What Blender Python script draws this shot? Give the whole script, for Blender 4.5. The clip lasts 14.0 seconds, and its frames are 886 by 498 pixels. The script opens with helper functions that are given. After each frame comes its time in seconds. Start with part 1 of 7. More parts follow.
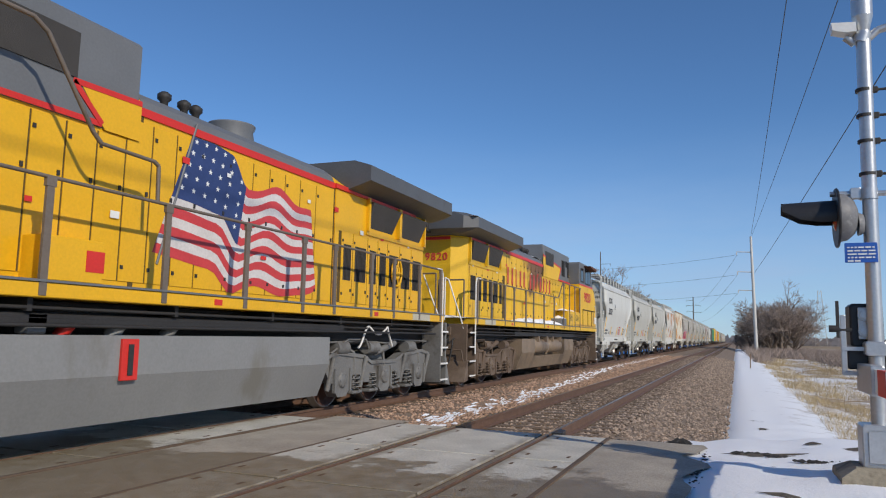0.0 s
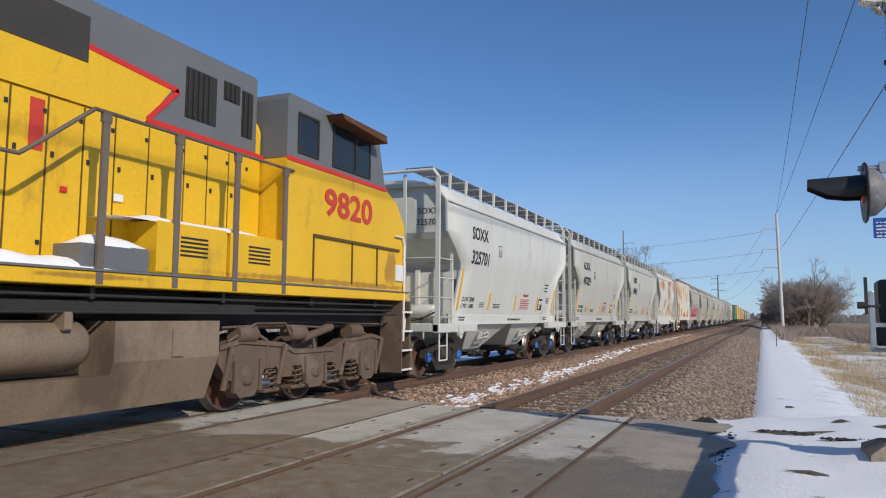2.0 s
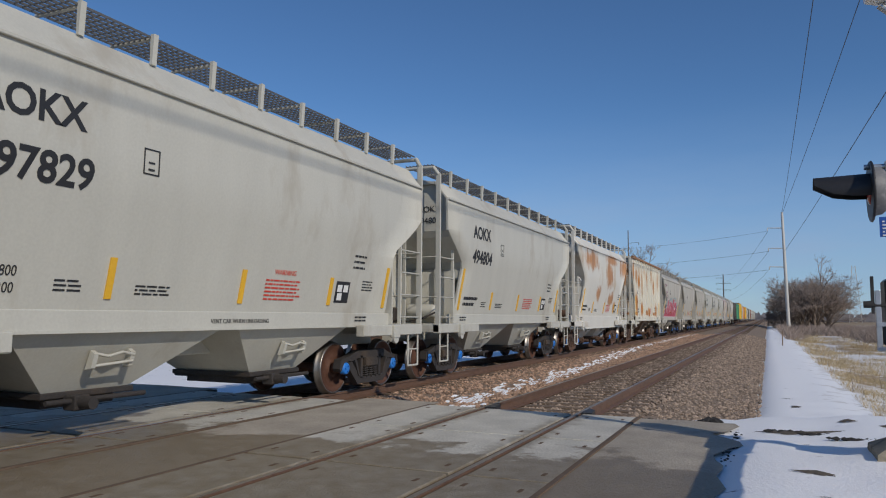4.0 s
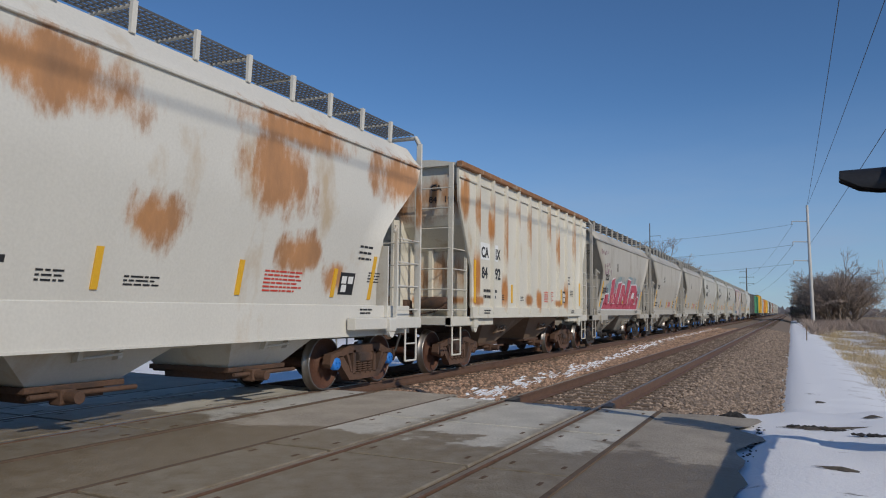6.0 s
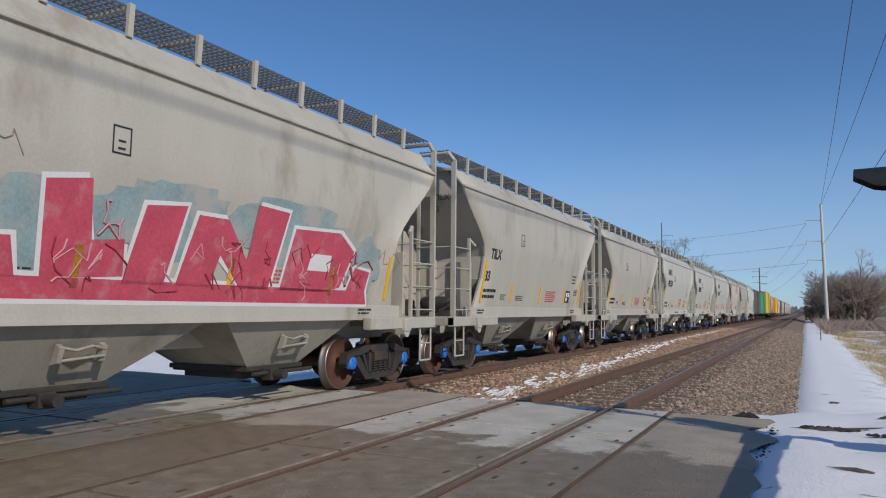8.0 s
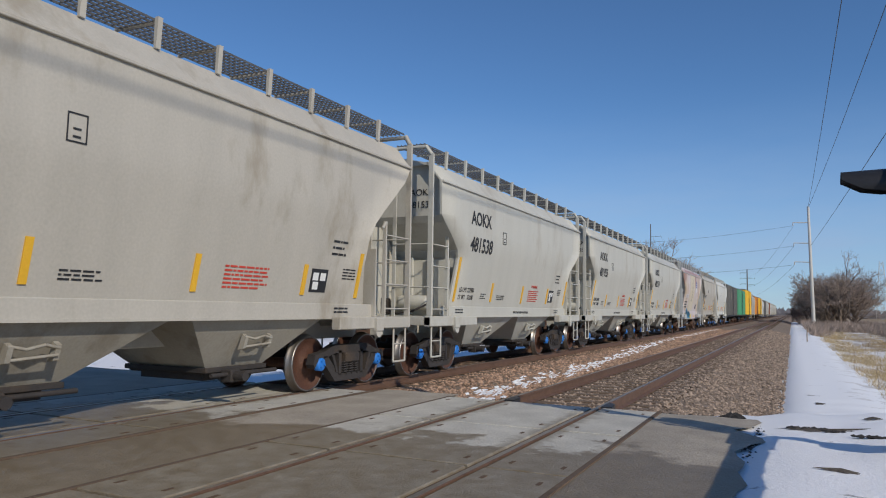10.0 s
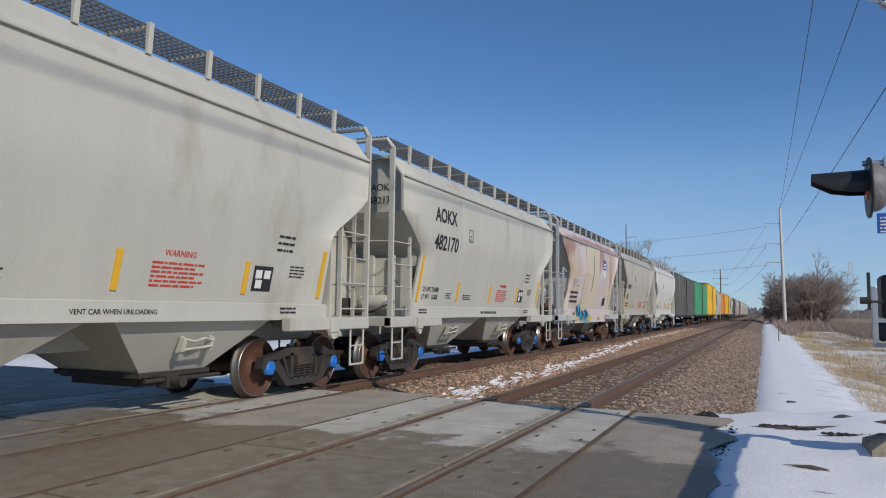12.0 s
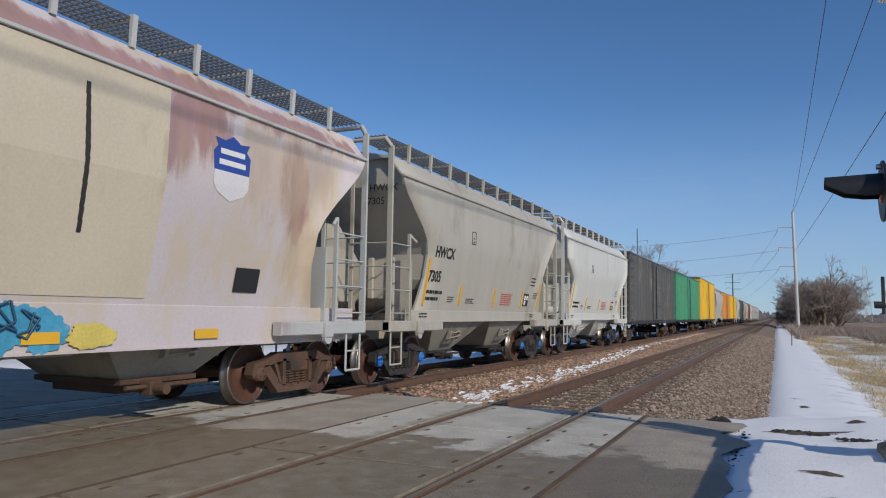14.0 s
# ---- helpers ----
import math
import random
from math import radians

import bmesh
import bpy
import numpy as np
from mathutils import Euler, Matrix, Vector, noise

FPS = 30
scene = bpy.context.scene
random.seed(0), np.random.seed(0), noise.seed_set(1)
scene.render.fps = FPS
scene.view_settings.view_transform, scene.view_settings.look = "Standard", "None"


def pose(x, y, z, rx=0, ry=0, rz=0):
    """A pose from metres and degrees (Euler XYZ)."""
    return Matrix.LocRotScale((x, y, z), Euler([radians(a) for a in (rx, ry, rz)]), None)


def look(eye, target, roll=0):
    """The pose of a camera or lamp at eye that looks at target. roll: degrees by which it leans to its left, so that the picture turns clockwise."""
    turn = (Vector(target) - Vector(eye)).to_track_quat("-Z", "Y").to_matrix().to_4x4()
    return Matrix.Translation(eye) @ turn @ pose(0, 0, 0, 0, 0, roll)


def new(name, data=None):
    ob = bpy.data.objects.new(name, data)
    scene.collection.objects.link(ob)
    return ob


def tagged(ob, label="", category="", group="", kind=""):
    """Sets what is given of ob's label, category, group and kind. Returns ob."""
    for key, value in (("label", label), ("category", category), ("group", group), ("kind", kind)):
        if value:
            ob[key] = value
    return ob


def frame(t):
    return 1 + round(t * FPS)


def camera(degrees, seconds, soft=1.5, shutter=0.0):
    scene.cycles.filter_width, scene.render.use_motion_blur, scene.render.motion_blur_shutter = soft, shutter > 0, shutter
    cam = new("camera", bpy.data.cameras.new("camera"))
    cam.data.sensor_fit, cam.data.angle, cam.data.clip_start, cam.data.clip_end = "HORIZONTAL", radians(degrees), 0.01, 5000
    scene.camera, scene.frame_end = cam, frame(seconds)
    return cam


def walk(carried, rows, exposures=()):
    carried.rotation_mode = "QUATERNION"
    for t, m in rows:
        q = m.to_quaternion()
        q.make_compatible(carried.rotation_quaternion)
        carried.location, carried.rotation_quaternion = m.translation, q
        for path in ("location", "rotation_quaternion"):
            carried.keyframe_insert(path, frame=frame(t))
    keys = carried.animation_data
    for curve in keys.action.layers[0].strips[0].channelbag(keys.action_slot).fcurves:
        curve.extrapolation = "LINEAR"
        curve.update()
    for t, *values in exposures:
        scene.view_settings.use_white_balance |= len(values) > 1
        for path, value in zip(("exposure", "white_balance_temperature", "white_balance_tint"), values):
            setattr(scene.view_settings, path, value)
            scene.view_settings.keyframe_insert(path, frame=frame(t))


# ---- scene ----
EYE = (0.0, 0.0, 1.403)
VIEW = [
    (0.0, 21.96, 6.76, -1.13),
    (0.5, 22.22, 6.29, -0.88),
    (1.0, 22.73, 5.52, -0.85),
    (1.5, 23.04, 5.06, -0.50),
    (2.0, 23.75, 5.30, -0.41),
    (2.5, 23.16, 5.63, -0.20),
    (3.0, 23.60, 5.62, -0.21),
    (3.5, 24.15, 5.50, -0.29),
    (4.0, 24.13, 5.30, -0.31),
    (6.5, 25.87, 4.64, -0.58),
    (7.0, 25.29, 4.64, -0.68),
    (7.5, 25.18, 4.71, -0.68),
    (8.0, 26.58, 4.71, -0.53),
    (10.5, 25.23, 4.66, -0.92),
    (11.0, 24.45, 4.65, -0.80),
    (11.5, 23.86, 4.66, -0.83),
    (12.0, 23.92, 4.72, -0.77),
    (12.5, 24.23, 4.84, -0.80),
    (13.0, 24.42, 4.95, -0.77),
    (13.5, 24.37, 4.96, -0.81),
    (14.0, 24.75, 5.03, -0.82),
]
cam = camera(63.0, 14.0, soft=1.1)
walk(cam, [(t, pose(*EYE, 90 + pitch, roll, yaw)) for t, yaw, pitch, roll in VIEW], [
    (0.0, -0.01), (1.0, 0.05), (2.0, 0.0), (3.0, -0.2), (4.0, -0.33), (6.5, -0.40), (7.0, -0.37), (7.5, -0.33), (8.0, -0.15), (10.5, -0.14), (12.5, -0.16), (14.0, -0.20)])

# the train's way along the far track: seconds, metres gone
GONE = [(0.0, 0.0), (0.5, 5.9), (1.0, 11.85), (1.5, 17.85), (2.0, 23.85), (2.5, 29.88), (3.0, 35.95), (3.5, 42.1), (4.0, 48.28),
        (6.5, 79.15), (7.0, 85.33), (7.5, 91.5), (8.0, 97.68), (10.5, 128.6), (11.0, 134.85), (11.5, 141.05), (12.0, 147.22),
        (12.5, 153.4), (13.0, 159.6), (13.5, 165.8), (14.0, 172.0)]
NEAR, FAR = -3.33, -8.03          # centre lines of the two tracks; z = 0 is the rail head

# ---- light ----
world = bpy.data.worlds.new("world")
scene.world = world
world.use_nodes = True
wn = world.node_tree.nodes
sky = wn.new("ShaderNodeTexSky")
sky.sky_type = "NISHITA"
sky.sun_disc = False
TO_SUN = Vector((0.6, -0.33, 0.40)).normalized()
sky.sun_elevation = math.asin(TO_SUN.z)
sky.sun_rotation = math.atan2(TO_SUN.x, TO_SUN.y)
sky.air_density, sky.dust_density, sky.ozone_density, sky.altitude = 1.0, 0.0, 4.0, 1200
tint = wn.new("ShaderNodeVectorMath")
tint.operation = "MULTIPLY"
tint.inputs[1].default_value = (0.76, 0.985, 1.16)       # clear cold winter air
world.node_tree.links.new(sky.outputs[0], tint.inputs[0])
# pale winter haze above the horizon, uneven like thin cloud
wl = world.node_tree.links
wtc, wsep, wmap, wnoise = wn.new("ShaderNodeTexCoord"), wn.new("ShaderNodeSeparateXYZ"), wn.new("ShaderNodeMapping"), wn.new("ShaderNodeTexNoise")
wmap.inputs["Scale"].default_value = (1.6, 1.6, 7.0)
wnoise.inputs["Scale"].default_value, wnoise.inputs["Detail"].default_value, wnoise.inputs["Roughness"].default_value = 2.2, 7, 0.6
wl.new(wtc.outputs["Generated"], wsep.inputs[0])
wl.new(wtc.outputs["Generated"], wmap.inputs[0])
wl.new(wmap.outputs[0], wnoise.inputs["Vector"])
low, wisp, veil = wn.new("ShaderNodeMapRange"), wn.new("ShaderNodeMapRange"), wn.new("ShaderNodeMath")
for node, vals in ((low, (0.30, 0.0, 0.0, 0.78)), (wisp, (0.35, 0.70, 0.55, 1.15))):
    for k, v in zip(("From Min", "From Max", "To Min", "To Max"), vals):
        node.inputs[k].default_value = v
low.interpolation_type = "SMOOTHSTEP"
wl.new(wsep.outputs[2], low.inputs["Value"])
wl.new(wnoise.outputs["Fac"], wisp.inputs["Value"])
veil.operation, veil.use_clamp = "MULTIPLY", True
wl.new(low.outputs[0], veil.inputs[0])
wl.new(wisp.outputs[0], veil.inputs[1])
haze = wn.new("ShaderNodeMix")
haze.data_type = "RGBA"
haze.inputs[7].default_value = (3.5, 4.75, 6.9, 1)
wl.new(veil.outputs[0], haze.inputs[0])
wl.new(tint.outputs[0], haze.inputs[6])
wl.new(haze.outputs[2], wn["Background"].inputs[0])
wn["Background"].inputs[1].default_value = 0.104
sun = new("sun", bpy.data.lights.new("sun", "SUN"))
sun.data.energy, sun.data.angle, sun.data.color = 3.3, radians(0.53), (1.0, 0.91, 0.78)
sun.matrix_world = look((60, -33, 40), (0, 0, 0))

# ---- materials ----
MATS = {}


def mat(name, col, rough=0.6, metal=0.0, var=0.2, scale=1.5, fine=30.0, dirt=None, dirt_amt=0.35, dirt_scale=1.2, bump=0.15,
        streak=1.0, island=0.0):
    """Painted or raw surface: base colour with broad and fine variation, optional dirt patches stretched downwards, fine relief."""
    if name in MATS:
        return MATS[name]
    m = bpy.data.materials.new(name)
    m.use_nodes = True
    nt = m.node_tree
    n, l = nt.nodes, nt.links
    b = n["Principled BSDF"]
    b.inputs["Roughness"].default_value, b.inputs["Metallic"].default_value = rough, metal
    tc = n.new("ShaderNodeTexCoord")
    mp = n.new("ShaderNodeMapping")
    mp.inputs["Scale"].default_value = (1, 1, 1 / streak)
    l.new(tc.outputs["Object"], mp.inputs["Vector"])
    big = n.new("ShaderNodeTexNoise")
    big.inputs["Scale"].default_value, big.inputs["Detail"].default_value = scale, 6
    l.new(mp.outputs[0], big.inputs["Vector"])
    small = n.new("ShaderNodeTexNoise")
    small.inputs["Scale"].default_value, small.inputs["Detail"].default_value = fine, 4
    l.new(tc.outputs["Object"], small.inputs["Vector"])
    add = n.new("ShaderNodeMath")
    add.operation = "ADD"
    l.new(big.outputs["Fac"], add.inputs[0])
    l.new(small.outputs["Fac"], add.inputs[1])
    mr = n.new("ShaderNodeMapRange")
    mr.inputs["From Min"].default_value, mr.inputs["From Max"].default_value = 0.6, 1.4
    mr.inputs["To Min"].default_value, mr.inputs["To Max"].default_value = 1 - var, 1 + var
    l.new(add.outputs[0], mr.inputs["Value"])
    fac = mr.outputs[0]
    if island:
        g = n.new("ShaderNodeNewGeometry")
        im = n.new("ShaderNodeMapRange")
        im.inputs["To Min"].default_value, im.inputs["To Max"].default_value = 1 - island, 1 + island
        l.new(g.outputs["Random Per Island"], im.inputs["Value"])
        mu = n.new("ShaderNodeMath")
        mu.operation = "MULTIPLY"
        l.new(fac, mu.inputs[0])
        l.new(im.outputs[0], mu.inputs[1])
        fac = mu.outputs[0]
    sc = n.new("ShaderNodeVectorMath")
    sc.operation = "SCALE"
    sc.inputs[0].default_value = col
    l.new(fac, sc.inputs["Scale"])
    out = sc.outputs[0]
    if dirt:
        dn = n.new("ShaderNodeTexNoise")
        dn.inputs["Scale"].default_value, dn.inputs["Detail"].default_value, dn.inputs["Roughness"].default_value = dirt_scale, 9, 0.65
        dm = n.new("ShaderNodeMapping")
        dm.inputs["Scale"].default_value, dm.inputs["Location"].default_value = (1, 1, 0.45 if streak > 1 else 1), (3.1, 1.7, 9.2)
        l.new(tc.outputs["Object"], dm.inputs["Vector"])
        l.new(dm.outputs[0], dn.inputs["Vector"])
        dr = n.new("ShaderNodeMapRange")
        dr.inputs["From Min"].default_value, dr.inputs["From Max"].default_value = 0.72 - dirt_amt * 0.5, 0.86 - dirt_amt * 0.5
        l.new(dn.outputs["Fac"], dr.inputs["Value"])
        mix = n.new("ShaderNodeMix")
        mix.data_type = "RGBA"
        mix.inputs[7].default_value = (*dirt, 1)
        l.new(dr.outputs[0], mix.inputs[0])
        l.new(out, mix.inputs[6])
        out = mix.outputs[2]
    l.new(out, b.inputs["Base Color"])
    if bump:
        bp = n.new("ShaderNodeBump")
        bp.inputs["Strength"].default_value, bp.inputs["Distance"].default_value = bump, 0.02
        l.new(add.outputs[0], bp.inputs["Height"])
        l.new(bp.outputs[0], b.inputs["Normal"])
    MATS[name] = m
    return m


def stains(m, spots, col, ragged=0.5, scale=2.2, strength=0.95, drip=1.0):
    """Lays stains of their own shape on a painted car: spots are (along the car, height, half length, half height)."""
    nt = m.node_tree
    n, l = nt.nodes, nt.links
    b = n["Principled BSDF"]
    old = b.inputs["Base Color"].links[0].from_socket
    tc = n.new("ShaderNodeTexCoord")
    sep = n.new("ShaderNodeSeparateXYZ")
    l.new(tc.outputs["Object"], sep.inputs[0])
    mp = n.new("ShaderNodeMapping")
    mp.inputs["Scale"].default_value = (1, 1, 1 / drip)
    l.new(tc.outputs["Object"], mp.inputs[0])
    t = n.new("ShaderNodeTexNoise")
    t.inputs["Scale"].default_value, t.inputs["Detail"].default_value, t.inputs["Roughness"].default_value = scale, 9, 0.68
    l.new(mp.outputs[0], t.inputs["Vector"])

    def op(kind, p, q, r=None):
        x = n.new("ShaderNodeMath")
        x.operation = kind
        for k, v in enumerate((p, q, r)):
            if v is None:
                continue
            if isinstance(v, (int, float)):
                x.inputs[k].default_value = v
            else:
                l.new(v, x.inputs[k])
        return x.outputs[0]

    best = None
    for cy, cz, ry, rz in spots:
        dy = op("MULTIPLY", op("SUBTRACT", sep.outputs[1], cy), 1 / ry)
        dz = op("MULTIPLY", op("SUBTRACT", sep.outputs[2], cz), 1 / rz)
        d = op("SQRT", op("ADD", op("MULTIPLY", dy, dy), op("MULTIPLY", dz, dz)), 0)
        best = d if best is None else op("MINIMUM", best, d)
    v = op("ADD", best, op("MULTIPLY_ADD", t.outputs["Fac"], ragged * 4, -ragged * 2))
    r = n.new("ShaderNodeMapRange")
    r.interpolation_type = "SMOOTHSTEP"
    r.inputs["From Min"].default_value, r.inputs["From Max"].default_value = 1.25, 0.55
    r.inputs["To Max"].default_value = strength
    l.new(v, r.inputs["Value"])
    tone = n.new("ShaderNodeVectorMath")
    tone.operation = "SCALE"
    tone.inputs[0].default_value = col
    l.new(op("MULTIPLY_ADD", t.outputs["Fac"], 1.4, 0.3), tone.inputs["Scale"])
    mix = n.new("ShaderNodeMix")
    mix.data_type = "RGBA"
    l.new(r.outputs[0], mix.inputs[0])
    l.new(old, mix.inputs[6])
    l.new(tone.outputs[0], mix.inputs[7])
    l.new(mix.outputs[2], b.inputs["Base Color"])
    return m


RUST = (0.16, 0.055, 0.02)
yellow = mat("yellow_paint", (0.76, 0.41, 0.008), 0.42, var=0.10, scale=1.1, dirt=(0.46, 0.27, 0.03), dirt_amt=0.2, streak=3, bump=0.015)
grey = mat("grey_paint", (0.145, 0.15, 0.155), 0.5, var=0.12, bump=0.05)
red = mat("red_paint", (0.62, 0.03, 0.02), 0.45, var=0.1, bump=0.03)
dark = mat("dark_steel", (0.028, 0.026, 0.025), 0.65, var=0.35, bump=0.2)
screen = mat("radiator_mesh", (0.045, 0.04, 0.035), 0.7, var=0.25, fine=120, bump=0.4)
truck_grey = mat("grey_truck_paint", (0.17, 0.165, 0.155), 0.6, var=0.25, dirt=(0.08, 0.068, 0.055), dirt_amt=0.4, bump=0.2)
truck_brown = mat("dusty_brown_steel", (0.13, 0.09, 0.062), 0.75, var=0.25, dirt=(0.2, 0.15, 0.11), dirt_amt=0.4, bump=0.25)
tank_brown = mat("dusty_tank", (0.23, 0.17, 0.115), 0.55, var=0.25, dirt=(0.13, 0.095, 0.065), dirt_amt=0.4, streak=2.5, bump=0.1)
tank_grey = mat("grey_tank", (0.225, 0.225, 0.22), 0.55, var=0.12, dirt=(0.18, 0.17, 0.15), dirt_amt=0.3, streak=2.5, bump=0.06)
wheel_steel = mat("wheel_steel", (0.10, 0.045, 0.028), 0.65, metal=0.2, var=0.35, bump=0.15)
tread_steel = mat("bright_tread", (0.26, 0.24, 0.22), 0.4, metal=0.9, var=0.1, bump=0.05)
frame_black = mat("cast_frame", (0.035, 0.03, 0.028), 0.75, var=0.35, dirt=(0.07, 0.05, 0.035), dirt_amt=0.35, bump=0.3)
frame_rust = mat("rusty_frame", (0.1, 0.055, 0.035), 0.8, var=0.35, dirt=(0.05, 0.035, 0.03), dirt_amt=0.4, bump=0.3)
blue_cap = mat("blue_bearing_cap", (0.02, 0.17, 0.55), 0.5, var=0.25, dirt=(0.05, 0.04, 0.035), dirt_amt=0.25, dirt_scale=9)
rust = mat("rust", RUST, 0.85, var=0.4, scale=4, bump=0.3)
black_txt = mat("black_lettering", (0.02, 0.02, 0.022), 0.6, var=0.2, bump=0)
red_txt = mat("red_lettering", (0.55, 0.05, 0.03), 0.5, var=0.15, bump=0)
amber = mat("amber_reflector", (0.75, 0.42, 0.03), 0.35, var=0.08, bump=0)
white_paint = mat("white_paint", (0.75, 0.75, 0.72), 0.5, var=0.08, bump=0.03)
snow_m = mat("snow", (0.90, 0.91, 0.93), 0.75, var=0.05, scale=3, fine=60, bump=0.35)
glass_m = mat("dark_glass", (0.02, 0.025, 0.03), 0.08, var=0.1, bump=0)
galv = mat("galvanised_steel", (0.5, 0.51, 0.52), 0.38, metal=0.7, var=0.12, scale=5, bump=0.05)
black_plastic = mat("black_housing", (0.02, 0.02, 0.022), 0.5, var=0.2, bump=0.1)

HOP_WHITE = mat("hopper_white", (0.61, 0.605, 0.555), 0.5, var=0.07, scale=2.4, dirt=(0.52, 0.50, 0.43), dirt_amt=0.33, streak=6, bump=0.03)
HOP_GREY = mat("hopper_grey", (0.50, 0.487, 0.428), 0.52, var=0.08, scale=2.4, dirt=(0.42, 0.39, 0.325), dirt_amt=0.36, streak=6, bump=0.03)
HOP_TAN = mat("hopper_tan_grey", (0.45, 0.42, 0.36), 0.55, var=0.10, scale=2.4, dirt=(0.34, 0.30, 0.235), dirt_amt=0.36, streak=6, bump=0.04)
HOP_RUSTY = mat("hopper_rusty_white", (0.62, 0.6, 0.54), 0.6, var=0.08, scale=0.7, dirt=(0.5, 0.4, 0.28), dirt_amt=0.3, dirt_scale=0.9, streak=3, bump=0.08)
HOP_CREAM = mat("hopper_cream", (0.63, 0.60, 0.51), 0.62, var=0.11, scale=0.9, dirt=(0.47, 0.36, 0.22), dirt_amt=0.26, dirt_scale=1.5, streak=3, bump=0.06)
# road grime on the bays, darkened further for the shade on their downward tilt
grimy_shaded = mat("grimy_shaded_grey_paint", (0.33, 0.305, 0.255), 0.7, var=0.14, dirt=(0.22, 0.19, 0.145), dirt_amt=0.4, streak=3, bump=0.08)
rust_grime = mat("rusty_brown_paint", (0.23, 0.16, 0.11), 0.8, var=0.2, dirt=(0.36, 0.31, 0.25), dirt_amt=0.3, streak=3, bump=0.12)
chord_rust = mat("rusted_cream_paint", (0.26, 0.125, 0.055), 0.8, var=0.25, scale=3, dirt=(0.46, 0.38, 0.27), dirt_amt=0.34, dirt_scale=2.4, bump=0.1)
HOP_PINK = mat("hopper_faded_pink", (0.56, 0.50, 0.51), 0.6, var=0.1, scale=0.8, dirt=(0.55, 0.46, 0.33), dirt_amt=0.5, dirt_scale=0.7, streak=3, bump=0.06)


class Form:
    """Collects vertices and faces of one mesh."""

    def __init__(self):
        self.v, self.f, self.smooth = [], [], []

    def add(self, verts, faces, smooth=False):
        k = len(self.v)
        self.v += [tuple(p) for p in verts]
        self.f += [[i + k for i in fc] for fc in faces]
        self.smooth += [smooth] * len(faces)
        return self

    def box(self, x0, x1, y0, y1, z0, z1, c=0.0):
        """A block; c: chamfer of its long edges."""
        if c <= 0:
            return self.add([(x, y, z) for x in (x0, x1) for y in (y0, y1) for z in (z0, z1)],
                            [(0, 1, 3, 2), (4, 6, 7, 5), (0, 4, 5, 1), (2, 3, 7, 6), (0, 2, 6, 4), (1, 5, 7, 3)])
        prof = [(x0 + c, z0), (x1 - c, z0), (x1, z0 + c), (x1, z1 - c), (x1 - c, z1), (x0 + c, z1), (x0, z1 - c), (x0, z0 + c)]
        return self.loft([[(x, y0 + c * 0.6, z) for x, z in self.shrunk(prof, c * 0.6)], [(x, y0 + c, z) for x, z in prof],
                          [(x, y1 - c, z) for x, z in prof], [(x, y1 - c * 0.6, z) for x, z in self.shrunk(prof, c * 0.6)]])

    def shrunk(self, prof, c):
        cx = sum(p[0] for p in prof) / len(prof)
        cz = sum(p[1] for p in prof) / len(prof)
        return [(x - math.copysign(min(c, abs(x - cx)), x - cx), z - math.copysign(min(c, abs(z - cz)), z - cz)) for x, z in prof]

    def loft(self, rings, caps=True, smooth=False):
        n = len(rings[0])
        verts = [p for r in rings for p in r]
        faces = [(k * n + i, k * n + (i + 1) % n, (k + 1) * n + (i + 1) % n, (k + 1) * n + i) for k in range(len(rings) - 1) for i in range(n)]
        self.add(verts, faces, smooth)
        if caps:
            self.add(rings[0], [tuple(reversed(range(n)))])
            self.add(rings[-1], [tuple(range(n))])
        return self

    def prism(self, prof, axis, a, b):
        """A polygon pushed along an axis from a to b. prof: pairs in the other two axes, in the order x, y, z."""
        def at(p, s):
            q = list(p)
            q.insert("xyz".index(axis), s)
            return q
        return self.loft([[at(p, a) for p in prof], [at(p, b) for p in prof]])

    def cyl(self, p0, p1, r, seg=12, r1=None, smooth=True, caps=True):
        p0, p1 = Vector(p0), Vector(p1)
        d = (p1 - p0).normalized()
        u = d.orthogonal().normalized()
        w = d.cross(u)
        r1 = r if r1 is None else r1
        ring = lambda p, q: [p + (u * math.cos(2 * math.pi * i / seg) + w * math.sin(2 * math.pi * i / seg)) * q for i in range(seg)]
        return self.loft([ring(p0, r), ring(p1, r1)], caps, smooth)

    def tube(self, pts, r, seg=6):
        for a, b in zip(pts, pts[1:]):
            self.cyl(a, b, r, seg)
        return self

    def lathe(self, prof, centre, axis="x", seg=28, caps=True):
        """prof: (along the axis, radius)."""
        rings = []
        for a, r in prof:
            ring = []
            for i in range(seg):
                c, s = r * math.cos(2 * math.pi * i / seg), r * math.sin(2 * math.pi * i / seg)
                ring.append({"x": (a, c, s), "y": (s, a, c), "z": (c, s, a)}[axis])
            rings.append([tuple(p + q for p, q in zip(centre, v)) for v in ring])
        return self.loft(rings, caps, True)

    def mesh(self, name):
        me = bpy.data.meshes.new(name)
        me.from_pydata(self.v, [], self.f)
        me.polygons.foreach_set("use_smooth", self.smooth)
        me.update()
        return me


def part(name, form, material, parent=None, label="", at=None):
    """One mesh object under a thing or a part."""
    me = form.mesh(name) if isinstance(form, Form) else form
    if material and not me.materials:
        me.materials.append(material)
    ob = new(name, me)
    ob.parent = parent
    if at:
        ob.location = at
    if label:
        ob["label"] = label
    return ob


def joined(name, pieces):
    """One mesh out of several forms, each with its material."""
    f = Form()
    for form, m in pieces:
        f.add(form.v, form.f)
        f.smooth[-len(form.f):] = form.smooth
    me = f.mesh(name)
    index = []
    for k, (form, m) in enumerate(pieces):
        me.materials.append(m)
        index += [k] * len(form.f)
    me.polygons.foreach_set("material_index", index)
    me.update()
    return me


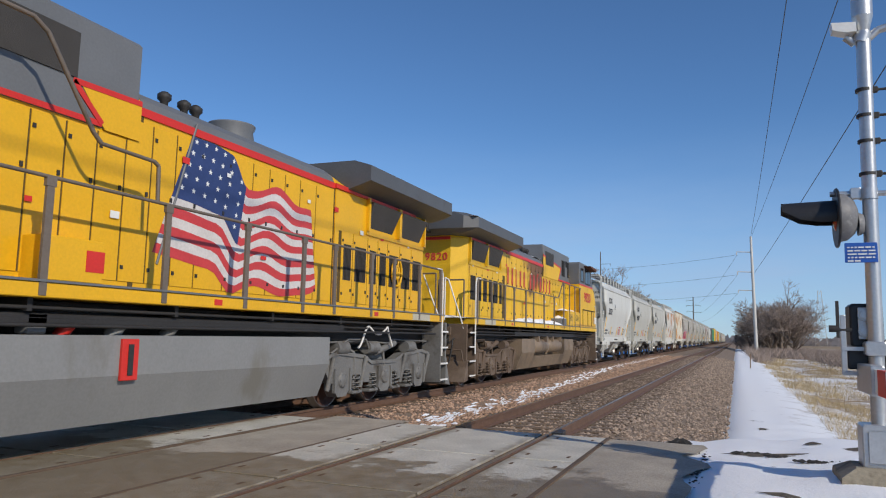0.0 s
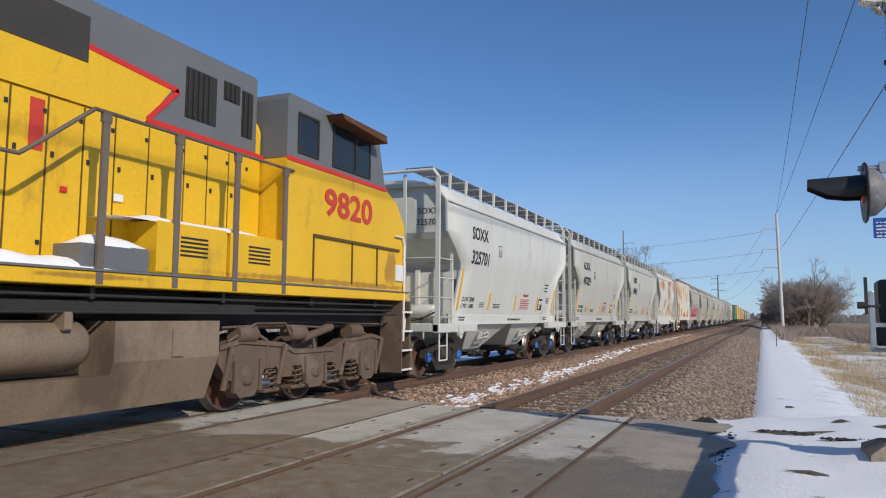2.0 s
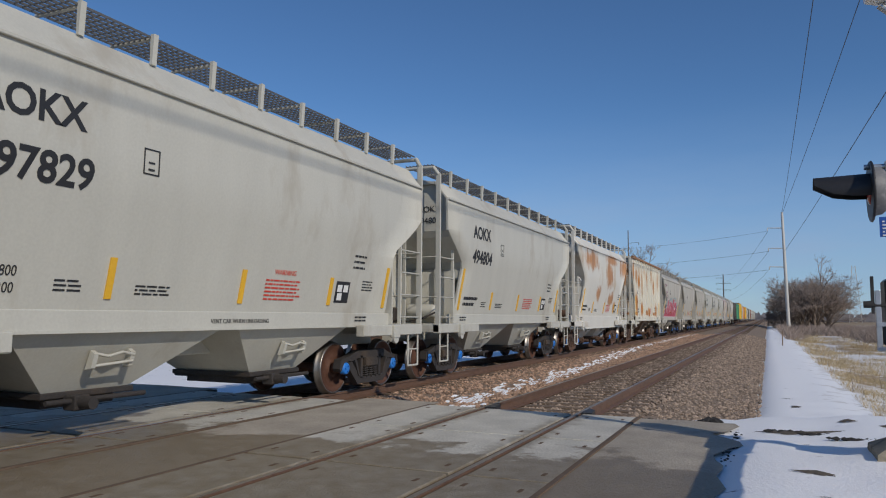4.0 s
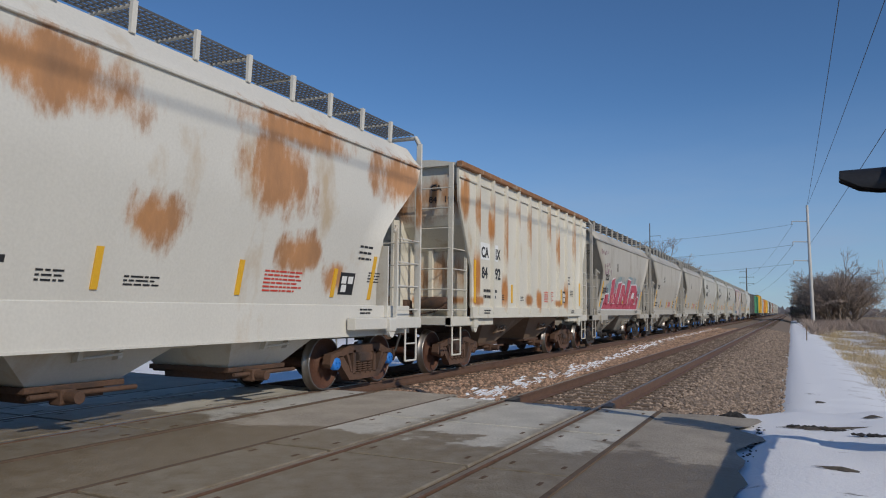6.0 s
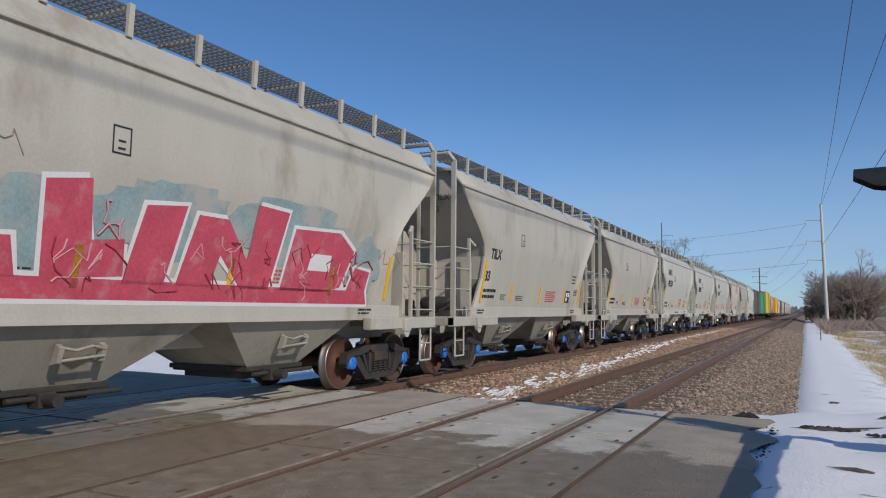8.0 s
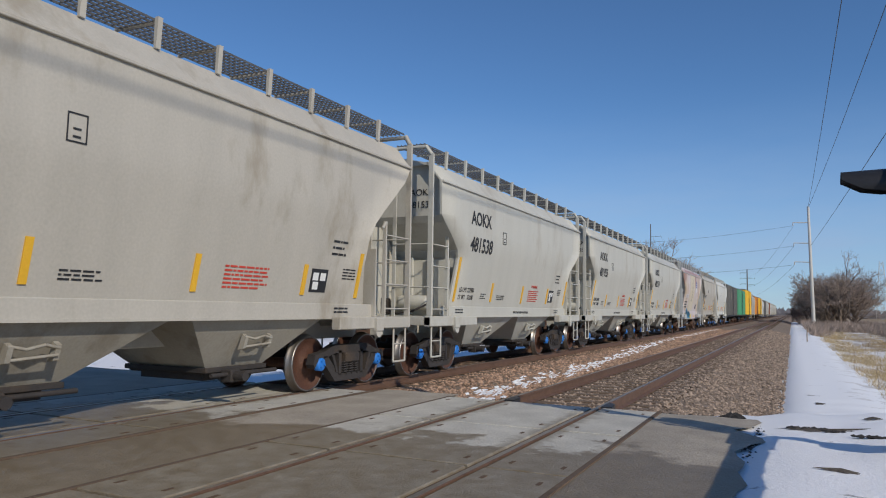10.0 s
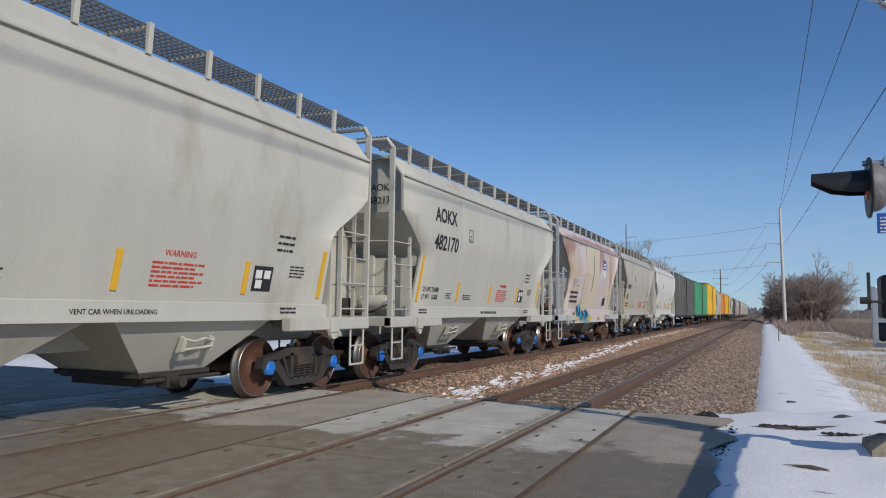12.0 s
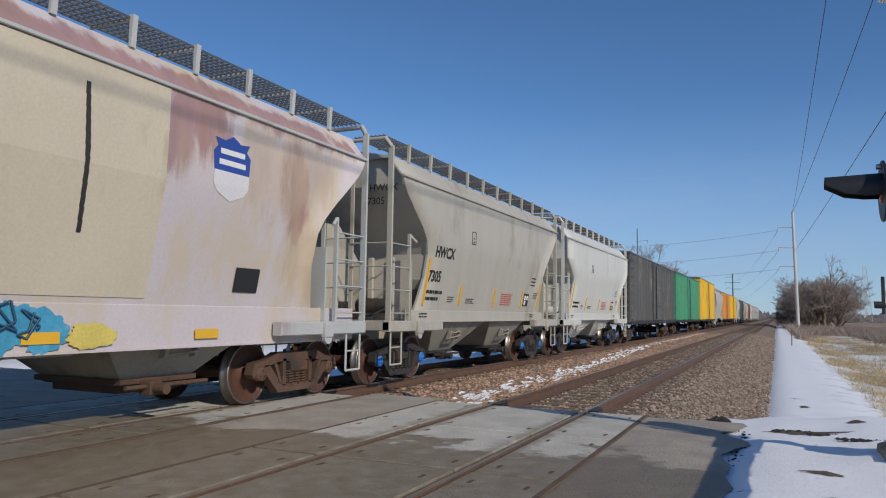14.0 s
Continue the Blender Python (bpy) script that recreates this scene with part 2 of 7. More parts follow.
def thing(name, label, category, m=None, group="", kind=""):
    ob = new(name)
    ob.empty_display_size = 0.3
    if m is not None:
        ob.matrix_basis = m
    return tagged(ob, label, category, group, kind)


def text_mesh(body, size, align="LEFT", spread=1.0, bold=0.0):
    cu = bpy.data.curves.new("text", "FONT")
    cu.body, cu.size, cu.align_x, cu.extrude, cu.resolution_u, cu.offset = body, size, align, 0.002, 3, bold
    cu.space_character = spread
    ob = bpy.data.objects.new("text", cu)
    scene.collection.objects.link(ob)
    me = bpy.data.meshes.new_from_object(ob.evaluated_get(bpy.context.evaluated_depsgraph_get()))
    bpy.data.objects.remove(ob)
    return me


SIDE = Matrix(((0, 0, 1, 0), (1, 0, 0, 0), (0, 1, 0, 0), (0, 0, 0, 1)))       # reads along +y, faces +x
END = Matrix(((1, 0, 0, 0), (0, 0, -1, 0), (0, 1, 0, 0), (0, 0, 0, 1)))       # reads along +x, faces -y


def lettering(body, size, parent, x, y, z, material, turn=SIDE, spread=1.0, narrow=1.0, bold=0.0, name="lettering"):
    me = text_mesh(body, size, spread=spread, bold=bold)
    ob = part(name, me, material, parent)
    me.materials.clear()
    me.materials.append(material)
    ob.matrix_basis = Matrix.Translation((x, y, z)) @ turn @ Matrix.Diagonal((narrow, 1, 1, 1))
    return ob

ORANGE = (0.42, 0.18, 0.05)
stains(HOP_RUSTY, [(10.1, 3.75, 1.1, 0.45), (10.9, 3.35, 0.5, 0.5), (7.2, 3.95, 1.4, 0.25), (6.7, 3.3, 0.75, 0.6), (3.0, 3.7, 1.3, 0.4), (4.6, 2.4, 0.4, 0.3), (7.4, 2.2, 0.5, 0.3), (8.4, 1.9, 0.3, 0.3)], ORANGE, 0.75, 2.4, 0.9, 2.5)
stains(HOP_CREAM, [(1.0, 3.9, 0.3, 0.5)] + [(1.68 + 0.9 * k + d, z, 0.13, h) for k, d, z, h in ((0, 0.05, 3.6, 0.6), (0, -0.06, 2.2, 0.6), (1, 0.08, 3.7, 0.7), (1, -0.1, 3.4, 0.4), (2, 0.06, 3.3, 0.9), (2, -0.08, 1.8, 0.4),
       (3, 0.07, 3.9, 0.4), (4, 0.06, 3.5, 0.7), (5, -0.08, 1.7, 0.3), (6, 0.07, 3.7, 0.6), (7, 0.05, 3.3, 0.9), (8, -0.06, 1.8, 0.5), (9, 0.06, 3.6, 0.8))] + [(5.4, 1.65, 0.3, 0.16), (1.75, 1.6, 0.4, 0.12), (8.2, 1.6, 0.5, 0.12)], ORANGE, 0.5, 3.2, 0.95, 4.0)
stains(HOP_PINK, [(1.6, 3.8, 1.0, 0.4), (7.1, 3.6, 0.35, 0.6), (3.2, 4.1, 2.2, 0.15), (8.6, 4.15, 2.4, 0.16), (9.4, 3.1, 0.3, 0.8), (6.0, 4.12, 6.0, 0.20), (7.4, 3.7, 0.5, 0.5), (1.2, 3.4, 0.5, 0.8), (5.0, 3.2, 0.2, 0.8)], (0.30, 0.13, 0.12), 0.9, 2.4, 0.72, 4.0)
stains(HOP_PINK, [(2.8, 2.6, 1.6, 0.9), (9.0, 3.4, 1.6, 0.6), (10.0, 2.2, 0.8, 0.6), (3.4, 1.7, 1.6, 0.2)], (0.50, 0.38, 0.26), 0.9, 1.6, 0.6, 3.0)


# ---- the ground ----
def smooth01(a, b, v):
    t = min(1, max(0, (v - a) / (b - a)))
    return t * t * (3 - 2 * t)


def ground_z(x, y):
    """The lie of the land: a level road bed, the shoulder of the embankment and the lower field beside it."""
    past = smooth01(11.0, 15.5, y)
    side = 0.20 * smooth01(-0.5, 0.05, x) - 0.35 * smooth01(1.2, 4.0, x) - 0.5 * smooth01(6, 30, x)
    out = past * (-0.82 + side)
    berm = (1 - past) * (0.07 * smooth01(-0.5, -0.1, x) * smooth01(4.9, 5.6, y) + 0.07 * smooth01(0.4, 1.1, x) * smooth01(6.0, 7.5, y))
    out += berm - 0.05 * (1 - past)
    out -= 0.35 * smooth01(-9.6, -11.5, x)
    out -= 0.5 * smooth01(-1.0, -1.5, x) * smooth01(-11.5, -10.5, x) * (1 - past)
    near = 1 / (1 + (abs(x) + abs(y)) / 60)
    rough = 0.035 if (x > -0.6 or x < -11) else 0.0
    out += rough * near * (noise.noise((x * 1.7, y * 1.7, 0)) + 0.6 * noise.noise((x * 5.1, y * 5.1, 3)))
    return out


def graded(lo, hi, a, b, step, grow=1.18):
    mid = list(np.arange(a, b + 1e-6, step))
    s, up = step, []
    v = b
    while v < hi:
        s *= grow
        v = min(hi, v + s)
        up.append(v)
    s, dn, v = step, [], a
    while v > lo:
        s *= grow
        v = max(lo, v - s)
        dn.append(v)
    return dn[::-1] + mid + up


def grid_form(xs, ys, fz):
    f = Form()
    f.v = [(x, y, fz(x, y)) for y in ys for x in xs]
    n = len(xs)
    f.f = [(j * n + i, j * n + i + 1, (j + 1) * n + i + 1, (j + 1) * n + i) for j in range(len(ys) - 1) for i in range(n - 1)]
    f.smooth = [True] * len(f.f)
    return f


def ground_material():
    m = bpy.data.materials.new("snow_and_dry_grass")
    m.use_nodes = True
    nt = m.node_tree
    n, l = nt.nodes, nt.links
    b = n["Principled BSDF"]
    b.inputs["Roughness"].default_value = 0.8
    tc = n.new("ShaderNodeTexCoord")
    sep = n.new("ShaderNodeSeparateXYZ")
    l.new(tc.outputs["Object"], sep.inputs[0])

    def tex(scale, detail=6, rough=0.6, stretch=(1, 1, 1)):
        mp = n.new("ShaderNodeMapping")
        mp.inputs["Scale"].default_value = stretch
        l.new(tc.outputs["Object"], mp.inputs[0])
        t = n.new("ShaderNodeTexNoise")
        t.inputs["Scale"].default_value, t.inputs["Detail"].default_value, t.inputs["Roughness"].default_value = scale, detail, rough
        l.new(mp.outputs[0], t.inputs[0])
        return t.outputs["Fac"]

    def math_(op, a, c):
        q = n.new("ShaderNodeMath")
        q.operation = op
        for k, v in ((0, a), (1, c)):
            if isinstance(v, (int, float)):
                q.inputs[k].default_value = v
            else:
                l.new(v, q.inputs[k])
        return q.outputs[0]

    def ramp(v, a, c, lo=0.0, hi=1.0):
        q = n.new("ShaderNodeMapRange")
        for k, w in zip(("From Min", "From Max", "To Min", "To Max"), (a, c, lo, hi)):
            q.inputs[k].default_value = w
        l.new(v, q.inputs["Value"])
        return q.outputs[0]

    def mix(f, a, c):
        q = n.new("ShaderNodeMix")
        q.data_type = "RGBA"
        for k, v in ((0, f), (6, a), (7, c)):
            if isinstance(v, tuple):
                q.inputs[k].default_value = (*v, 1)
            else:
                l.new(v, q.inputs[k])
        return q.outputs[2]

    broad, mid, fine = tex(0.22), tex(1.3, 8, 0.65), tex(26, 5)
    grass = mix(ramp(mid, 0.35, 0.65), (0.30, 0.20, 0.10), (0.45, 0.34, 0.19))
    grass = mix(ramp(fine, 0.4, 0.7), grass, (0.22, 0.15, 0.08))
    snow = mix(ramp(fine, 0.3, 0.7), (0.90, 0.91, 0.93), (0.94, 0.945, 0.95))
    soil = (0.09, 0.075, 0.06)
    # snow keeps to the strip beside the ballast and to the far side of the tracks, with patches out in the grass
    edge = math_("ADD", sep.outputs[0], math_("MULTIPLY", math_("SUBTRACT", mid, 0.5), 5.5))
    in_strip = math_("MULTIPLY", ramp(edge, 2.5, 1.9), ramp(sep.outputs[0], -45, -30))
    patch = ramp(math_("ADD", math_("MULTIPLY", broad, 0.6), math_("MULTIPLY", mid, 0.4)), 0.45, 0.53)
    near_only = ramp(sep.outputs[1], 400, 60)
    cover = math_("MAXIMUM", in_strip, math_("MULTIPLY", math_("MULTIPLY", patch, 0.8), near_only))
    bare = ramp(tex(1.1, 9, 0.7, (1.0, 2.2, 1)), 0.64, 0.69)
    cover = math_("MULTIPLY", cover, math_("SUBTRACT", 1.0, bare))
    base = mix(in_strip, grass, soil)
    l.new(mix(cover, base, snow), b.inputs["Base Color"])
    bp = n.new("ShaderNodeBump")
    bp.inputs["Strength"].default_value, bp.inputs["Distance"].default_value = 0.45, 0.05
    l.new(math_("ADD", mid, math_("MULTIPLY", fine, 0.35)), bp.inputs["Height"])
    l.new(bp.outputs[0], b.inputs["Normal"])
    return m


xs = graded(-2500, 2500, -14, 6, 0.3)
ys = graded(-400, 3500, -2, 30, 0.3, 1.12)
ground = tagged(part("ground", grid_form(xs, ys, ground_z), ground_material()), "snow-covered verge fading into dry tan grass", "ground", kind="structure")

# ---- the road over the tracks ----


def crossing_material(name, col, mud, rough, start, grit):
    """Worn paving with wet, muddy stains of their own shape that take over towards the middle of the road."""
    m = mat(name, col, rough, var=0.32, scale=1.6, fine=grit, bump=0.6)
    nt = m.node_tree
    n, l = nt.nodes, nt.links
    b = n["Principled BSDF"]
    old = b.inputs["Base Color"].links[0].from_socket
    geo = n.new("ShaderNodeNewGeometry")
    sep = n.new("ShaderNodeSeparateXYZ")
    l.new(geo.outputs["Position"], sep.inputs[0])
    t = n.new("ShaderNodeTexNoise")
    t.inputs["Scale"].default_value, t.inputs["Detail"].default_value, t.inputs["Roughness"].default_value = 0.9, 10, 0.62
    l.new(geo.outputs["Position"], t.inputs["Vector"])
    w = n.new("ShaderNodeMath")
    w.operation = "MULTIPLY_ADD"
    w.inputs[1].default_value, w.inputs[2].default_value = 4.6, -2.3
    l.new(t.outputs["Fac"], w.inputs[0])
    s = n.new("ShaderNodeMath")
    s.operation = "ADD"
    l.new(sep.outputs[1], s.inputs[0])
    l.new(w.outputs[0], s.inputs[1])
    r = n.new("ShaderNodeMapRange")
    r.inputs["From Min"].default_value, r.inputs["From Max"].default_value = start + 0.12, start - 0.12
    l.new(s.outputs[0], r.inputs["Value"])
    fine = n.new("ShaderNodeTexNoise")
    fine.inputs["Scale"].default_value, fine.inputs["Detail"].default_value = 5.0, 8
    l.new(geo.outputs["Position"], fine.inputs["Vector"])
    fr = n.new("ShaderNodeMapRange")
    fr.inputs["From Min"].default_value, fr.inputs["From Max"].default_value, fr.inputs["To Min"].default_value = 0.30, 0.70, 0.70
    l.new(fine.outputs["Fac"], fr.inputs["Value"])
    # brown grime that the wheels throw beside each rail
    near = None
    for c in (NEAR, FAR):
        for side in (-0.75, 0.75):
            d = n.new("ShaderNodeMath")
            d.operation = "SUBTRACT"
            d.inputs[1].default_value = c + side
            l.new(sep.outputs[0], d.inputs[0])
            q = n.new("ShaderNodeMath")
            q.operation = "ABSOLUTE"
            l.new(d.outputs[0], q.inputs[0])
            if near is None:
                near = q.outputs[0]
            else:
                k = n.new("ShaderNodeMath")
                k.operation = "MINIMUM"
                l.new(near, k.inputs[0])
                l.new(q.outputs[0], k.inputs[1])
                near = k.outputs[0]
    jag = n.new("ShaderNodeMath")
    jag.operation = "MULTIPLY_ADD"
    jag.inputs[1].default_value = 0.5
    l.new(fine.outputs["Fac"], jag.inputs[0])
    l.new(near, jag.inputs[2])
    band = n.new("ShaderNodeMapRange")
    band.inputs["From Min"].default_value, band.inputs["From Max"].default_value, band.inputs["To Max"].default_value = 0.50, 0.34, 0.8
    l.new(jag.outputs[0], band.inputs["Value"])
    wet = n.new("ShaderNodeMath")
    wet.operation = "MAXIMUM"
    l.new(r.outputs[0], wet.inputs[0])
    l.new(band.outputs[0], wet.inputs[1])
    f = n.new("ShaderNodeMath")
    f.operation = "MULTIPLY"
    l.new(wet.outputs[0], f.inputs[0])
    l.new(fr.outputs[0], f.inputs[1])
    mix = n.new("ShaderNodeMix")
    mix.data_type = "RGBA"
    mix.inputs[7].default_value = (*mud, 1)
    l.new(f.outputs[0], mix.inputs[0])
    l.new(old, mix.inputs[6])
    l.new(mix.outputs[2], b.inputs["Base Color"])
    g = n.new("ShaderNodeMapRange")
    g.inputs["To Min"].default_value, g.inputs["To Max"].default_value = rough, 0.45
    l.new(f.outputs[0], g.inputs["Value"])
    l.new(g.outputs[0], b.inputs["Roughness"])
    return m


asphalt = crossing_material("worn_asphalt", (0.37, 0.325, 0.262), (0.175, 0.134, 0.082), 0.85, 7.3, 45)
concrete = crossing_material("worn_concrete", (0.52, 0.495, 0.43), (0.178, 0.137, 0.082), 0.8, 7.4, 40)
steel_rail = mat("rail_steel", (0.15, 0.085, 0.055), 0.6, metal=0.2, var=0.3, scale=6, bump=0.2)
rail_top = mat("rail_head", (0.30, 0.25, 0.2), 0.35, metal=0.7, var=0.2, bump=0.05)
tie_wood = mat("weathered_tie", (0.14, 0.10, 0.07), 0.9, var=0.35, scale=5, bump=0.5, island=0.3)
rubber = mat("dirty_flangeway", (0.11, 0.065, 0.035), 0.8, var=0.3, bump=0.2)

tar = mat("tarry_joint", (0.12, 0.08, 0.052), 0.85, var=0.35, bump=0.3)

road = thing("road", "worn grey-brown asphalt level crossing road", "road", kind="structure")


def slab(x0, x1, y0, y1, top, seed, edge=0.0):
    """A level slab with a slightly wandering outline on its free sides."""
    f = Form()
    nx, ny = max(2, int((x1 - x0) / 0.25)), max(2, int((y1 - y0) / 0.25))
    rows = []
    for j in range(ny + 1):
        for i in range(nx + 1):
            x, y = x0 + (x1 - x0) * i / nx, y0 + (y1 - y0) * j / ny
            if edge and i == nx:
                x += edge * (noise.noise((seed, y * 1.3, 0)) + 0.5 * noise.noise((seed, y * 4.1, 2)))
            if edge and j == ny:
                y += edge * 0.4 * noise.noise((x * 2.3, seed, 5))
            rows.append((x, y, top + 0.008 * noise.noise((x * 1.1, y * 1.1, seed))))
    n = nx + 1
    f.add(rows, [(j * n + i, j * n + i + 1, (j + 1) * n + i + 1, (j + 1) * n + i) for j in range(ny) for i in range(nx)], True)
    f.box(x0 + 0.02, x1 - 0.02 - edge, y0 + 0.02, y1 - 0.02 - edge * 0.4, top - 0.3, top - 0.02)
    return f


part("road_bed", slab(-2000, -9.78, -6, 11.2, -0.02, 1), asphalt, road)
part("road_bed", slab(-6.36, -4.98, -6, 11.0, -0.012, 2), asphalt, road)
part("road_bed", slab(-1.72, -0.45, -6, 10.6, -0.012, 3, 0.28), asphalt, road)
part("road_bed", slab(-0.5, 2000, -6, 5.2, -0.016, 4, 0.2), asphalt, road)

crossing = thing("level_crossing", "pale worn concrete crossing panels between rails", "level crossing", kind="structure")
panel_meshes = {}
for c in (NEAR, FAR):
    for x0, x1, strip in ((c - 1.62, c - 0.83, "outer"), (c - 0.66, c + 0.66, "gauge"), (c + 0.83, c + 1.60, "outer")):
        y = 10.58
        while y > -4:
            w = x1 - x0
            key = round(w, 2)
            if key not in panel_meshes:
                f, g = Form().box(0, w, 0, 2.20, -0.25, 0.0, 0.012), Form()
                for bx in (0.14, w - 0.14):
                    for by in (0.3, 1.85):
                        g.box(bx - 0.018, bx + 0.018, by - 0.055, by + 0.055, -0.02, 0.003)
                panel_meshes[key] = joined("panel", [(f, concrete), (g, rubber)])
            part("panel", panel_meshes[key], None, crossing, at=(x0, y - 2.225, -0.004 + 0.008 * random.random()))
            y -= 2.245
for c in (NEAR, FAR):
    for s in (-1, 1):
        for k in (-1, 1):
            a = c + s * 0.75 + k * 0.038
            part("filler", Form().box(min(a, a + k * 0.045), max(a, a + k * 0.045), -4, 10.62, -0.2, -0.02), rubber, crossing)

for c in (NEAR, FAR):
    for x in (c - 1.65, c + 1.60):
        part("joint_filler", Form().box(x - 0.012, x + 0.040, -4, 10.6, -0.2, 0.004), tar, crossing)
    part("end_header", Form().box(c - 1.6, c + 1.6, 10.62, 10.74, -0.2, -0.05, 0.015), tar, crossing)

# ---- tracks ----
RAIL = [(-0.07, -0.172), (0.07, -0.172), (0.07, -0.16), (0.012, -0.14), (0.012, -0.045), (0.036, -0.035), (0.036, -0.006), (0.028, 0), (-0.028, 0), (-0.036, -0.006),
        (-0.036, -0.035), (-0.012, -0.045), (-0.012, -0.14), (-0.07, -0.16)]


def track(name, c):
    t = thing(name, "railway track with rusty-sided rails on weathered wooden ties", "railway track", kind="structure")
    for s in (-1, 1):
        f = Form()
        f.loft([[(c + s * 0.75 + x, y, z) for x, z in RAIL] for y in (-80, 0, 60, 200, 900)])
        r = part("rail", f, steel_rail, t)
        part("rail_head", Form().box(c + s * 0.75 - 0.027, c + s * 0.75 + 0.027, -80, 900, -0.01, 0.002), rail_top, r, "shiny worn running surface")
    rng = random.Random(5)
    shapes = []
    for k in range(4):
        f = Form()
        f.box(-1.3, 1.3, -0.115, 0.115, -0.178, 0, 0.015)
        shapes.append(f.mesh("tie"))
    rest = Form()
    y = 11.0
    while y < 500:
        dx, rz = rng.uniform(-0.05, 0.05), rng.uniform(-0.015, 0.015)
        if y < 86:
            o = part("tie", rng.choice(shapes), tie_wood, t, at=(c + dx, y, -0.174))
            o.rotation_euler.z = rz
        else:
            rest.box(c - 1.3 + dx, c + 1.3 + dx, y - 0.115, y + 0.115, -0.34, -0.174)
        y += 0.53 + rng.uniform(-0.02, 0.02)
    tagged(part("ties", rest, tie_wood, t), kind="stuff")
    return t


track("track_1", NEAR)
track("track_2", FAR)

# ballast: a bed and loose stones
ballast_m = mat("ballast", (0.22, 0.165, 0.12), 0.9, var=0.35, scale=3, fine=45, bump=0.8)
stone_m = mat("ballast_stone", (0.29, 0.22, 0.165), 0.85, var=0.3, scale=9, bump=0.3, island=0.5)


def bed_z(x):
    """Height of the ballast across both tracks."""
    if x > NEAR + 1.35:
        return -0.2 - 0.42 * (x - NEAR - 1.35) / 1.75
    if x < FAR - 1.5:
        return -0.2 - 0.5 * (FAR - 1.5 - x) / 1.6
    mid = (NEAR + FAR) / 2
    return -0.2 - 0.10 * math.exp(-((x - mid) / 0.5) ** 2)


bx = list(np.arange(FAR - 3.4, NEAR + 3.11, 0.3))
by = graded(10.4, 900, 10.4, 40, 0.4, 1.15)
bed = tagged(part("ballast_bed", grid_form(bx, by, lambda x, y: bed_z(x) + 0.02 * noise.noise((x * 6, y * 6, 0))),
                  ballast_m), "brown crushed-stone ballast between and beside the tracks", "ballast", kind="structure")
rng = np.random.default_rng(3)
protos = []
for k in range(6):
    pts = [Vector(p).normalized() * rng.uniform(0.75, 1.2) for p in ((1, 0, 0), (-1, 0, 0), (0, 1, 0), (0, -1, 0), (0, 0, 1), (0, 0, -1))]
    protos.append(np.array([tuple(p) for p in pts]))
OCT = np.array([(0, 2, 4), (2, 1, 4), (1, 3, 4), (3, 0, 4), (2, 0, 5), (1, 2, 5), (3, 1, 5), (0, 3, 5)])


def stones(count, xr, yr, size):
    vs, fs = [], []
    for i in range(count):
        x = rng.uniform(*xr)
        u = rng.random()
        y = yr[0] * (yr[1] / yr[0]) ** u
        ob = protos[i % 6]
        r = size * rng.uniform(0.6, 1.35) * (1 + y / 90)
        a = rng.uniform(0, 6.28)
        ca, sa = math.cos(a), math.sin(a)
        p = ob * r * np.array((1.15, 0.9, 0.75))
        p = np.stack([p[:, 0] * ca - p[:, 1] * sa + x, p[:, 0] * sa + p[:, 1] * ca + y, p[:, 2] + bed_z(x) + r * 0.15], 1)
        vs.append(p)
        fs.append(OCT + 6 * i)
    f = Form()
    f.v = [tuple(p) for p in np.concatenate(vs)]
    f.f = [tuple(int(k) for k in q) for q in np.concatenate(fs)]
    f.smooth = [False] * len(f.f)
    return f


stone_red = mat("rusty_ballast_stone", (0.36, 0.235, 0.16), 0.85, var=0.3, scale=9, bump=0.3, island=0.55)
for xr, count in (((NEAR + 0.85, NEAR + 3.1), 11000), ((NEAR - 0.65, NEAR + 0.65), 4200), ((FAR + 0.85, NEAR - 0.85), 13000), ((FAR - 0.65, FAR + 0.65), 1500)):
    tagged(part("ballast_stones", stones(count, xr, (10.6, 75), 0.034), stone_red if xr[1] < NEAR else stone_m), "loose brown and grey ballast stones", "ballast", kind="stuff")


# ---- the train ----
HALF = 1.60         # half width of a freight car
CARS = []           # (thing, metres ahead of the camera at the start)
SPIN = {}           # wheelsets by wheel radius


